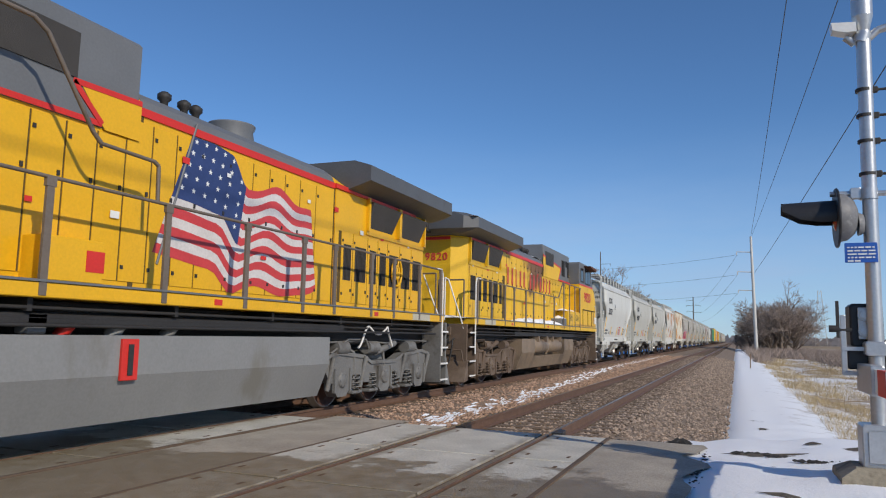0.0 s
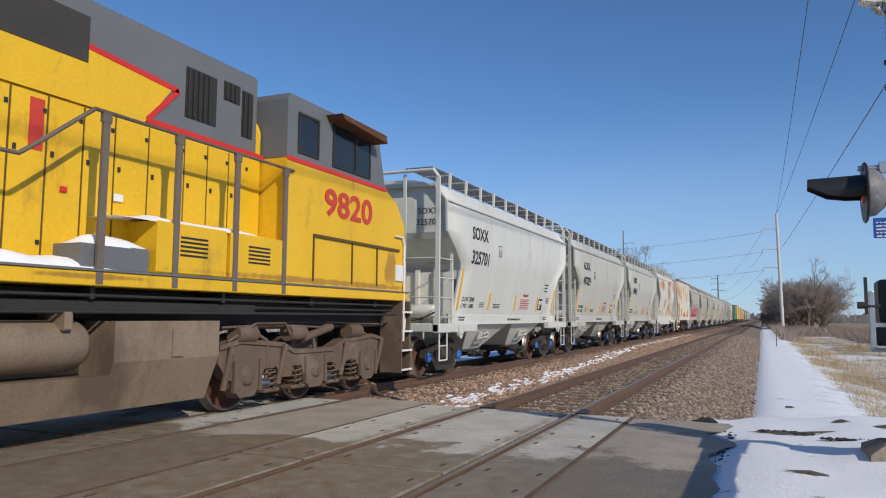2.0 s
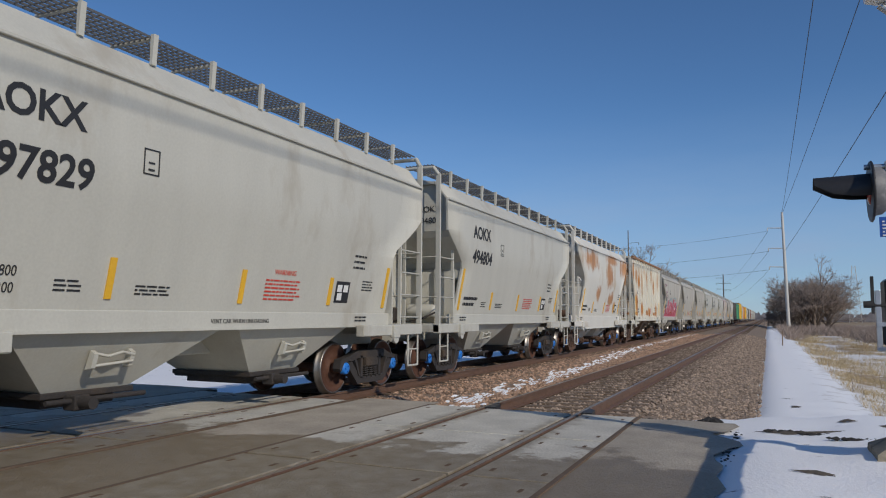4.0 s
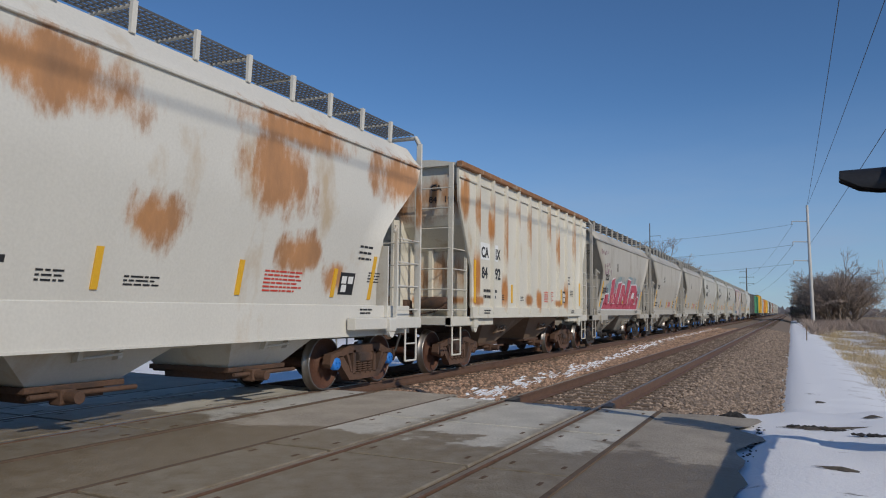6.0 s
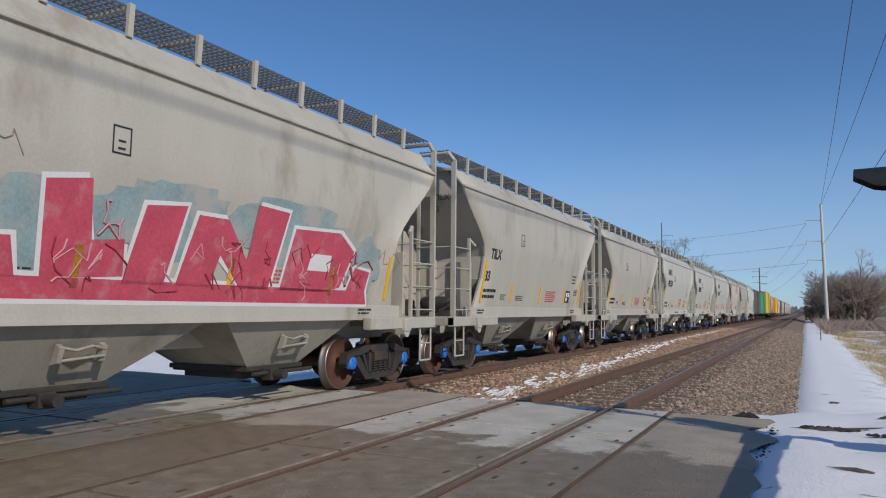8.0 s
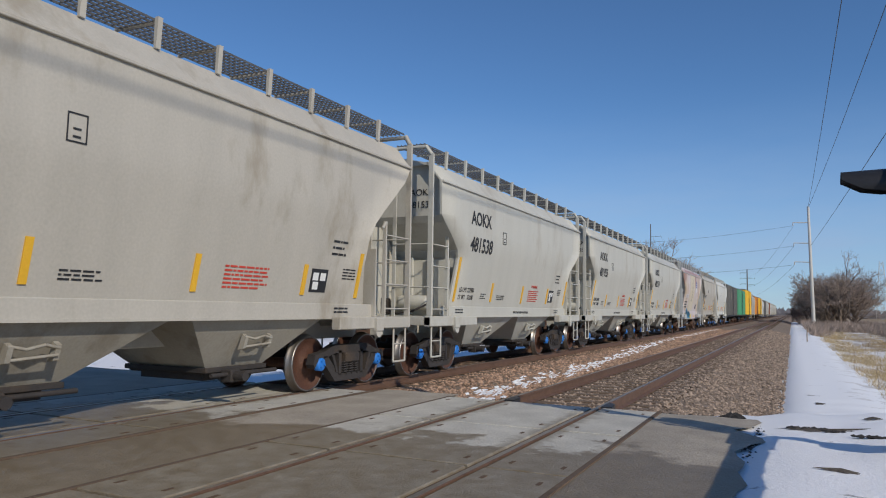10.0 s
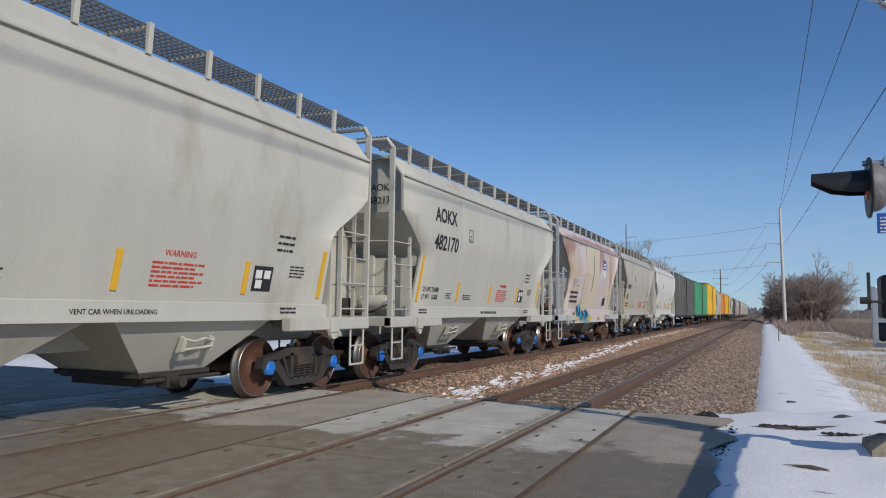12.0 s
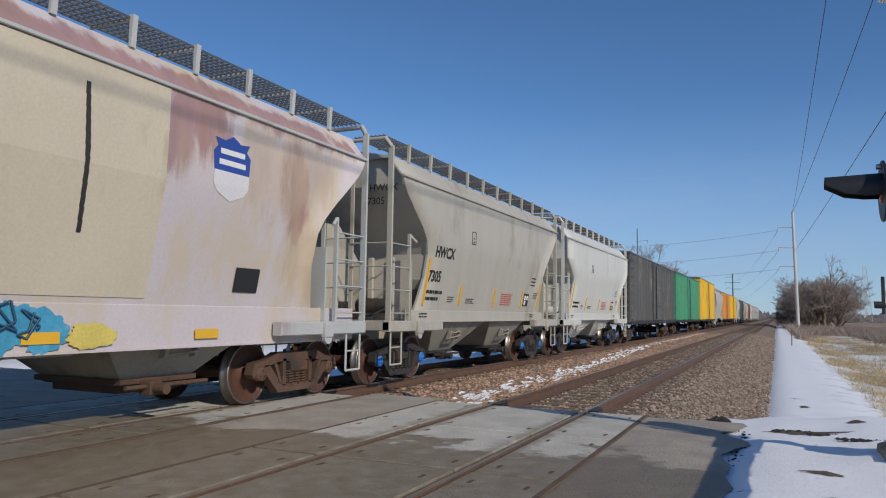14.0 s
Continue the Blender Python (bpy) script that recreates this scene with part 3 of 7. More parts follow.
def wheelset(parent, y, r, cap):
    """Two flanged wheels on an axle, with bearings; turns about x."""
    key = ("wheelset", r, cap.name)
    if key not in PARTS:
        f, t, c = Form(), Form(), Form()
        for s in (-1, 1):
            prof = [(-0.07, 0.10), (-0.07, 0.17), (-0.025, r - 0.11), (-0.045, r - 0.06), (-0.045, r + 0.026), (-0.02, r + 0.026), (-0.01, r + 0.002), (0.07, r - 0.006),
                    (0.083, r - 0.014), (0.083, r - 0.06), (0.03, r - 0.09), (0.02, 0.17), (0.06, 0.15), (0.06, 0.10)]
            f.lathe([(s * p, q) for p, q in prof], (s * 0.745, 0, 0), "x", 32)
            for k in range(6):
                a, q = k * math.pi / 3, 0.27 * r / 0.457
                f.cyl((s * 0.75, q * math.cos(a), q * math.sin(a)), (s * 0.775, q * math.cos(a), q * math.sin(a)), 0.022, 8)
            t.lathe([(s * p, q) for p, q in [(-0.047, r + 0.004), (-0.047, r + 0.029), (-0.02, r + 0.029), (-0.008, r + 0.006), (0.072, r - 0.002), (0.088, r - 0.012), (0.088, r - 0.03), (0.08, r - 0.035)]], (s * 0.745, 0, 0), "x", 32, False)
            c.lathe([(s * 1.0, 0.11), (s * 1.09, 0.105), (s * 1.10, 0.085), (s * 1.10, 0.0001)], (0, 0, 0), "x", 16)
            for k in range(3):
                a = k * 2.094
                c.cyl((s * 1.1, 0.055 * math.cos(a), 0.055 * math.sin(a)), (s * 1.118, 0.055 * math.cos(a), 0.055 * math.sin(a)), 0.016, 6)
        f.cyl((-1.05, 0, 0), (1.05, 0, 0), 0.085, 14)
        PARTS[key] = joined("wheelset", [(f, wheel_steel), (t, tread_steel), (c, cap)])
    w = part("wheelset", PARTS[key], None, parent, at=(0, y, r))
    SPIN.setdefault((r, round(y, 3)), []).append(w)
    return w


PARTS = {}


def spring(f, x, y, z0, z1, r=0.075, turns=5):
    n = turns * 8
    pts = [(x + r * math.cos(i * math.pi / 4), y + r * math.sin(i * math.pi / 4), z0 + (z1 - z0) * i / n) for i in range(n + 1)]
    f.tube(pts, 0.017, 5)


def freight_truck(parent, y, cap, metal):
    """A four-wheel truck with two cast side frames, a bolster and coil springs."""
    key = ("frame", metal.name)
    if key not in PARTS:
        f = Form()
        # upper chord, lower chord and columns, so that the openings stay open
        up = [(-1.1, 0.46), (-1.06, 0.62), (-0.78, 0.66), (-0.5, 0.76), (0.5, 0.76), (0.78, 0.66), (1.06, 0.62), (1.1, 0.46), (1.06, 0.40), (0.95, 0.56), (0.75, 0.56), (0.48, 0.62), (-0.48, 0.62), (-0.75, 0.56), (-0.95, 0.56), (-1.06, 0.40)]
        low = [(-0.82, 0.58), (-0.70, 0.58), (-0.40, 0.27), (0.40, 0.27), (0.70, 0.58), (0.82, 0.58), (0.80, 0.46), (0.48, 0.15), (-0.48, 0.15), (-0.80, 0.46)]
        for s in (-1, 1):
            a, b = sorted((s * 0.93, s * 1.08))
            f.prism(up, "x", a, b)
            f.prism(low, "x", a, b)
            for k in (-1, 1):
                f.prism([(k * 0.30, 0.25), (k * 0.38, 0.25), (k * 0.38, 0.66), (k * 0.30, 0.66)][::k], "x", a, b)
                f.prism([(k * 0.42, 0.30), (k * 0.47, 0.30), (k * 0.62, 0.60), (k * 0.55, 0.60)][::k], "x", a + 0.02, b + 0.02)
        f.box(-1.12, 1.12, -0.23, 0.23, 0.44, 0.62, 0.03)
        f.lathe([(0.62, 0.25), (0.72, 0.22)], (0, 0, 0), "z", 20)
        for k in (-1, 1):
            f.box(-0.72, 0.72, k * 0.36 - 0.05, k * 0.36 + 0.05, 0.28, 0.38, 0.02)
            f.box(-0.85, -0.68, k * 0.44 - 0.05, k * 0.44 + 0.05, 0.28, 0.52)
            f.box(0.68, 0.85, k * 0.44 - 0.05, k * 0.44 + 0.05, 0.28, 0.52)
        PARTS[key] = f.mesh("truck")
        PARTS[key].materials.append(metal)
        g = Form()
        for a in (-0.17, 0, 0.17):
            spring(g, 0, a, 0.26, 0.46)
        PARTS[("springs", metal.name)] = g.mesh("spring_nest")
        PARTS[("springs", metal.name)].materials.append(metal)
    t = part("truck", PARTS[key], None, parent, at=(0, y, 0))
    for s in (-1, 1):
        part("spring_nest", PARTS[("springs", metal.name)], None, t, at=(s * 1.02, 0, 0))
    for k in (-1, 1):
        wheelset(t, k * 0.89, 0.457, cap)
    return t


def coupler(parent, y, d, metal):
    f = Form()
    f.box(-0.09, 0.09, min(y, y + d * 0.55), max(y, y + d * 0.55), 0.80, 0.98, 0.02)
    f.prism([(-0.16, y - d * 0.05), (0.16, y - d * 0.05), (0.17, y + d * 0.2), (-0.14, y + d * 0.22)], "z", 0.74, 1.04)
    part("coupler", f, metal, parent)
    h = Form()
    h.tube([(0.35, y + d * 0.3, 0.85), (0.34, y + d * 0.1, 0.5), (0.25, y - d * 0.02, 0.42), (0.2, y - d * 0.1, 0.5)], 0.028, 6)
    part("air_hose", h, dark, parent)


def bars_of_print(parent, material, x, y, z, rows, w, h=0.035, gap=0.06, seed=0):
    """Small unreadable print as plain bars."""
    r = random.Random(seed)
    f = Form()
    for k in range(rows):
        p = 0
        while p < w * (1 if k % 2 == 0 else 0.85) - 0.05:
            q = min(w, p + r.uniform(0.06, 0.2))
            f.box(x, x + 0.003, y + p, y + q - 0.025, z - k * gap, z - k * gap + h)
            p = q
    part("small_print", f, material, parent)


def side_x(z):
    """How far a curved side stands from the centre line: upright above, tucked in below."""
    z = max(z, 1.44)
    if z > 3.15:
        return HALF
    return HALF - 0.19 * ((3.15 - z) ** 2 / 0.8 if z > 2.75 else 2.95 - z)


DECALS = ("lettering", "load_lettering", "warning_lettering", "notice_lettering", "small_print", "reflector_strip", "stencil", "graffiti", "paint_haze", "scrawl",
          "repainted_panel", "dark_seam", "emblem", "faded_number", "rust_bloom")


def hug(car):
    """Lays paint and print on the curve of the side."""
    for ob in car.children:
        if not ob.name.startswith(DECALS):
            continue
        m = ob.matrix_basis.copy()
        back = m.inverted()
        for v in ob.data.vertices:
            p = m @ v.co
            if p.x > 1.3:
                p.x += side_x(p.z) - HALF
                v.co = back @ p
        ob.data.update()


def hopper(front, body, marks, number, label, style="angular", caps=blue_cap, metal=frame_black, length=12.3, lift=0.0, ground_print=True, ends=None, deep=False, marks_at=None, loads=None):
    """A two-bay covered hopper; y runs from its leading coupler to the trailing one."""
    car = thing("covered_hopper", label, "covered hopper", pose(FAR, front, 0), "covered hoppers of the train")
    CARS.append((car, front))
    L, S = length, style
    ends = ends or body
    Z0, ZR, ZT = 1.44, 4.03 + lift, (4.43 if S != "rib" else 4.34) + lift
    # outline of the side at one end: distance from the coupler line, by height
    if S == "angular":
        out = [(Z0, 1.66), (2.50, 1.70), (2.66, 1.62), (3.18, 0.86), (3.32, 0.70), (ZR, 0.66), (ZT, 0.66)]
    elif S == "round":
        out = [(Z0, 1.80), (1.7, 1.88), (2.1, 1.98), (2.6, 1.96), (2.85, 1.84), (3.1, 1.60), (3.4, 1.24), (3.7, 0.90), (3.85, 0.78), (ZR, 0.68), (ZT, 0.66)]
    else:
        out = [(Z0, 1.42), (2.3, 1.40), (3.0, 1.05), (3.75, 0.70), (ZR, 0.66), (ZT, 0.66)]

    def inset(z):
        for (a, p), (b, q) in zip(out, out[1:]):
            if z <= b:
                return p + (q - p) * (z - a) / (b - a)
        return out[-1][1]

    def bulge(z):
        if S == "rib":
            return HALF - 0.05
        if z > ZR:
            return HALF - 0.02 - 0.30 * (z - ZR) / (ZT - ZR)
        return side_x(z)

    levels = sorted(set([z for z, _ in out] + list(np.linspace(Z0, ZT, 15))))
    ny = 11
    for s in (-1, 1):
        f = Form()
        verts, n = [], ny + 1
        for z in levels:
            a = inset(z)
            for i in range(n):
                verts.append((s * bulge(z), a + (L - 2 * a) * i / ny, z))
        inner = [(x - s * 0.05, y, z) for x, y, z in verts]
        fc = [(j * n + i, j * n + i + 1, (j + 1) * n + i + 1, (j + 1) * n + i) for j in range(len(levels) - 1) for i in range(ny)]
        if s < 0:
            fc = [q[::-1] for q in fc]
        f.add(verts, fc, True)
        f.add(inner, [q[::-1] for q in fc], True)
        k, m = len(levels), len(f.v) - 2 * len(verts)
        for j in range(k - 1):
            for i in (0, ny):
                q = [j * n + i, (j + 1) * n + i, (j + 1) * n + i + len(verts), j * n + i + len(verts)]
                f.f.append([v + m for v in q])
                f.smooth.append(False)
        part("side_sheet", f, body, car)
    # slope sheets, end walls and roof between the side sheets
    def e(z):
        return max(0.80, 0.80 + (3.16 + lift - z) * 1.0, inset(z) + 0.03 if z < 3.9 else 0.0)
    b = Form()
    b.loft([[(-bulge(z) + 0.04, e(z), z), (bulge(z) - 0.04, e(z), z), (bulge(z) - 0.04, L - e(z), z), (-bulge(z) + 0.04, L - e(z), z)] for z in levels[:-1] + [ZT - 0.02]])
    part("hull", b, ends, car)
    r = Form()
    w = bulge(ZT)
    roof = [(-w, ZT - 0.02), (-w * 0.6, ZT + 0.09), (0, ZT + 0.13), (w * 0.6, ZT + 0.09), (w, ZT - 0.02), (w, ZT - 0.06), (-w, ZT - 0.06)]
    r.prism(roof, "y", 0.66, L - 0.66)
    for k in range(4):
        yy = 2.2 + k * (L - 4.4) / 3
        r.lathe([(ZT + 0.1, 0.40), (ZT + 0.2, 0.40), (ZT + 0.24, 0.3), (ZT + 0.25, 0.001)], (0, yy, 0), "z", 16)
    part("roof", r, ends, car)
    # seam under the roof and the side sill
    q = Form()
    for s in (-1, 1):
        x = s * (bulge(ZR) + 0.012)
        q.box(x - 0.03, x + 0.03, 0.68, L - 0.68, ZR - 0.035, ZR + 0.01, 0.008)
    part("roof_seam", q, ends, car)
    sill = Form()
    for s in (-1, 1):
        edge = bulge(Z0) if S != "rib" else HALF
        a, c = sorted((s * (edge - 0.06), s * (edge + 0.012)))
        sill.box(a, c, 1.35 if not deep else 0.55, L - (1.35 if not deep else 0.55), 1.22 if not deep else 0.93, Z0 + 0.01, 0.012)
        a, c = sorted((s * (edge - 0.2), s * (edge + 0.03)))
        sill.box(a, c, 1.35, L - 1.35, 1.20 if not deep else 0.92, 1.235 if not deep else 0.95)
    part("side_sill", sill, body, car)
    if S == "rib":
        for k in range(11):
            yy = 1.68 + k * 0.9
            g = Form()
            top = ZT - 0.11
            g.prism([(HALF - 0.06, yy - 0.06), (HALF + 0.035, yy - 0.035), (HALF + 0.035, yy + 0.035), (HALF - 0.06, yy + 0.06)], "z", 1.30, top)
            part("side_post", g, body, car)
        g = Form()
        for s in (-1, 1):
            a, c = sorted((s * (HALF - 0.1), s * (HALF + 0.05)))
            g.box(a, c, 0.62, L - 0.62, ZT - 0.11, ZT + 0.02, 0.02)
        part("top_chord", g, chord_rust, car)
    # bays and outlets
    bays = grimy_shaded if body in (HOP_TAN, HOP_PINK) else rust_grime if S == "rib" else ends
    for k, (t0, t1, o0, o1) in enumerate(((2.75, 6.13, 3.72, 4.88), (6.17, L - 2.75, L - 4.88, L - 3.72))):
        g = Form()
        g.loft([[(-w, a, z), (w, a, z), (w, c, z), (-w, c, z)] for w, a, c, z in ((0.72, o0, o1, 0.52), (1.27, t0 + 0.1, t1 - 0.1, 1.25), (1.27, t0, t1, 1.42))])
        bay = part("hopper_bay", g, bays, car)
        h = Form()
        h.box(-0.78, 0.78, o0 - 0.06, o1 + 0.06, 0.46, 0.53, 0.01)
        h.box(-0.60, 0.60, o0 + 0.08, o1 - 0.08, 0.34, 0.46, 0.01)
        h.cyl((-1.05, o0 + 0.3, 0.42), (1.05, o0 + 0.3, 0.42), 0.03, 10)
        h.cyl((0.92, o0 - 0.1, 0.44), (0.92, o1 + 0.1, 0.44), 0.03, 8)
        h.box(0.80, 1.0, o0 + 0.2, o0 + 0.42, 0.33, 0.5, 0.02)
        h.cyl((1.0, o0 + 0.3, 0.42), (1.18, o0 + 0.3, 0.42), 0.07, 8)
        part("outlet_gate", h, metal, bay)
        v = Form()
        oc = (o0 + o1) / 2
        for a in (-0.26, 0.26):
            v.prism([(1.02, 0.78), (1.12, 0.80), (1.17, 0.96), (1.10, 1.0)], "y", oc + a - 0.03, oc + a + 0.03)
        v.tube([(1.10, oc - 0.26, 0.82), (1.15, oc + 0.26, 0.86)], 0.02, 5)
        v.tube([(1.14, oc - 0.28, 0.97), (1.17, oc - 0.1, 0.93), (1.17, oc + 0.1, 0.97), (1.15, oc + 0.28, 0.93)], 0.02, 5)
        part("vibrator_bracket", v, bays, bay)
    for yy in (1.5, L - 1.75):
        g = Form().box(HALF - 0.12, HALF - 0.02, yy, yy + 0.25, 0.98, 1.22, 0.02)
        g.lathe([(HALF - 0.10, 0.10), (HALF - 0.04, 0.10)], (0, yy + 0.12, 0.98), "x", 14)
        part("jacking_pad", g, ends, car)
    # centre sill, end platforms, ladders
    u = Form()
    u.box(-0.33, 0.33, 0.45, L - 0.45, 0.82, 1.12, 0.02)
    part("centre_sill", u, ends if body is not HOP_CREAM else metal, car)
    for d, o in ((1, 0.0), (-1, L)):
        Y = lambda v: o + d * v
        for a, c in ((0.42, 0.56), (1.05, 1.2), (1.55, 1.66)):
            part("cross_beam", Form().box(-1.5, 1.5, min(Y(a), Y(c)), max(Y(a), Y(c)), 1.05, 1.22, 0.015), ends, car)
        for s in (-1, 1):
            a, c = sorted((s * 1.36, s * 1.52))
            part("end_side_sill", Form().box(a, c, min(Y(0.42), Y(2.8)), max(Y(0.42), Y(2.8)), 1.03, 1.235, 0.015), ends, car)
        part("platform_deck", Form().box(-1.3, 1.3, min(Y(0.5), Y(1.6)), max(Y(0.5), Y(1.6)), 1.222, 1.235), ends, car)
        top = ZT + 0.12 if S != "rib" else ZT - 0.05
        for s in (-1, 1):
            x = s * 1.46
            g = Form()
            g.box(x - 0.055, x + 0.055, min(Y(0.44), Y(0.50)), max(Y(0.44), Y(0.50)), 1.1, top, 0.01)
            if S != "rib":
                g.tube([(x, Y(0.47), top - 0.02), (x - s * 0.12, Y(0.42), top + 0.16)], 0.05, 4)
            part("corner_post", g, ends, car)
            x = s * 0.62
            part("end_post", Form().box(x - 0.04, x + 0.04, min(Y(0.46), Y(0.50)), max(Y(0.46), Y(0.50)), 1.1, top + (0.08 if S != "rib" else -0.25), 0.008), ends, car)
            g = Form()
            g.box(s * 1.44 - 0.035, s * 1.44 + 0.035, min(Y(1.28), Y(1.33)), max(Y(1.28), Y(1.33)), 1.15, 2.95, 0.008)
            g.tube([(s * 1.44, Y(1.30), 2.93), (s * 1.5, Y(1.5), 2.8)], 0.03, 6)
            part("ladder_stile", g, ends, car)
        if S != "rib":
            part("end_beam", Form().tube([(-1.34, Y(0.42), top + 0.14), (1.34, Y(0.42), top + 0.14)], 0.045, 4), ends, car)
        web = [(Y(0.47), 1.236), (Y(2.8), 1.236), (Y(2.8), 1.5), (Y(0.95), 3.12 + lift), (Y(0.51), 3.12 + lift)]
        part("centre_plate", Form().prism(web if d < 0 else web[::-1], "x", -0.03, 0.03), ends, car)
        part("shear_plate", Form().box(-1.40, 1.40, min(Y(1.50), Y(1.54)), max(Y(1.50), Y(1.54)), 1.236, 2.44 + lift, 0.01), ends, car)
        for xx in (-0.95, -0.45, 0.5, 0.98):
            part("stiffener", Form().box(xx - 0.05, xx + 0.05, min(Y(1.40), Y(1.50)), max(Y(1.40), Y(1.50)), 1.236, 2.50 + lift, 0.01), ends, car)
        for s in (-1, 1):
            rungs = Form()
            for k in range(7 if S == "rib" else 4):
                z = 1.38 + k * 0.44
                if S == "rib" or k in (1, 3) or (S == "round" and k == 2):
                    rungs.tube([(s * 0.62, Y(0.45), z), (s * 1.46, Y(0.45), z)], 0.014, 5)
                if z < 3.0:
                    rungs.tube([(s * 1.47, Y(0.47), z), (s * 1.47, Y(1.31), z)], 0.014, 5)
            part("ladder", rungs, ends, car)
            x = s * 1.47
            stirrup = Form().tube([(x, Y(0.55), 1.1), (x, Y(0.55), 0.42), (x, Y(0.98), 0.42), (x, Y(0.98), 1.1)], 0.022, 5)
            stirrup.tube([(x, Y(0.55), 0.74), (x, Y(0.98), 0.74)], 0.016, 5)
            part("stirrup_step", stirrup, ends, car)
        coupler(car, Y(0.0), d, frame_rust)
        freight_truck(car, Y(1.76), caps, metal)
    # brake gear on the leading end platform
    g = Form()
    g.lathe([(0.30, 0.06), (0.33, 0.13), (0.40, 0.15), (0.98, 0.15), (1.05, 0.13), (1.08, 0.06)], (0, 1.25, 1.52), "x", 16)
    part("brake_reservoir", g, ends if S == "angular" else metal, car)
    g = Form()
    g.box(-0.35, 0.12, 0.95, 1.3, 1.25, 1.6, 0.04)
    g.cyl((-0.12, 0.95, 1.42), (-0.12, 0.82, 1.42), 0.10, 12)
    g.tube([(0.1, 1.0, 1.3), (0.5, 0.85, 1.28), (0.9, 0.8, 1.33), (1.2, 0.95, 1.5)], 0.022, 6)
    g.tube([(-0.3, 1.0, 1.4), (-0.7, 0.9, 1.6), (-0.9, 1.1, 1.3)], 0.022, 6)
    part("brake_valve", g, metal, car)
    g = Form()
    g.tube([(-0.45 + 0.27 * math.cos(a), 0.40, 2.05 + 0.27 * math.sin(a)) for a in np.linspace(0, 2 * math.pi, 17)], 0.014, 5)
    for k in range(4):
        a = k * math.pi / 4
        g.tube([(-0.45 - 0.27 * math.cos(a), 0.40, 2.05 - 0.27 * math.sin(a)), (-0.45 + 0.27 * math.cos(a), 0.40, 2.05 + 0.27 * math.sin(a))], 0.01, 4)
    g.box(-0.62, -0.28, 0.44, 0.6, 1.85, 2.25, 0.02)
    part("brake_wheel", g, metal, car)
    if S != "rib":
        walkway(car, L, ZT, ends)
    # print
    X = lambda z: (HALF if S != "rib" else bulge(z)) + 0.006
    if number:
        my, mz, ms, ny_, nz, ns = marks_at or (2.23, 3.30, 0.43, 2.24, 2.70, 0.45)
        lettering(marks, ms, car, X(mz + 0.15), my, mz, black_txt, bold=0.010, narrow=0.95)
        lettering(number, ns, car, X(nz + 0.15), ny_, nz, black_txt, bold=0.010, narrow=0.97)
        lettering(marks, 0.2, car, 0.80, 0.79, ZR - 0.28, black_txt, END)
        lettering(number, 0.2, car, 0.76, 0.79, ZR - 0.54, black_txt, END)
    if ground_print:
        k = len(CARS)
        if loads:
            for j, line in enumerate(loads):
                lettering(line, 0.15, car, X(1.75), 2.06, 1.77 - 0.165 * j, black_txt, narrow=0.82, name="load_lettering")
            lettering("WARNING", 0.11, car, X(2.0), 6.86, 2.0, red_txt, name="warning_lettering")
            lettering("VENT CAR WHEN UNLOADING", 0.085, car, HALF + 0.018, 5.66, 1.29, black_txt, name="notice_lettering")
        else:
            bars_of_print(car, black_txt, X(1.9), 2.1, 1.80, 2, 0.9, 0.07, 0.14, seed=k)
        bars_of_print(car, black_txt, X(1.75), 3.3, 1.74, 3, 0.35, 0.02, 0.05, seed=k + 1)
        bars_of_print(car, black_txt, X(1.75), 4.35, 1.72, 3, 0.55, 0.02, 0.045, seed=k + 2)
        bars_of_print(car, red_txt, X(1.9), 6.69, 1.90, 6, 0.9, 0.025, 0.055, seed=k + 3)
        bars_of_print(car, black_txt, X(1.9), 9.4, 2.0, 4, 0.4, 0.02, 0.05, seed=k + 4)
        for yy, z0, z1 in ((inset(2.0) + 0.12, 1.55, 2.52), (3.94, 1.57, 2.03), (6.15, 1.56, 2.03), (8.36, 1.57, 2.03), (L - inset(2.0) - 0.2, 1.55, 2.30)):
            part("reflector_strip", Form().box(X(1.8) - 0.01, X(1.8) + 0.014, yy, yy + 0.085, z0, z1), amber, car)
        bars_of_print(car, black_txt, X(1.9), 9.0, 2.42, 3, 0.42, 0.035, 0.10, seed=k + 5)
        bars_of_print(car, black_txt, HALF + 0.02, 2.0, 1.36, 2, 0.42, 0.028, 0.06, seed=k + 6)
        bars_of_print(car, black_txt, HALF + 0.02, 9.3, 1.36, 2, 0.42, 0.028, 0.06, seed=k + 7)
        part("stencil_panel", Form().box(X(1.75) - 0.01, X(1.75) + 0.003, 8.57, 8.99, 1.62, 1.98), black_txt, car)
        g = Form()
        for a, z in ((8.61, 1.80), (8.80, 1.80), (8.63, 1.66)):
            g.box(X(1.75), X(1.75) + 0.006, a, a + 0.14, z, z + 0.12)
        part("stencil_print", g, white_paint, car)
        g = Form()
        for a, c, p, r2 in () if S == "rib" or deep else ((4.18, 4.195, 3.0, 3.3), (4.40, 4.415, 3.0, 3.3), (4.18, 4.41, 3.0, 3.015), (4.18, 4.41, 3.285, 3.3), (4.25, 4.34, 3.05, 3.07), (4.25, 4.34, 3.13, 3.15)):
            g.box(X(3.1) - 0.003, X(3.1) + 0.003, a, c, p, r2)
        if g.f:
            part("stencil_box", g, black_txt, car)
    return car


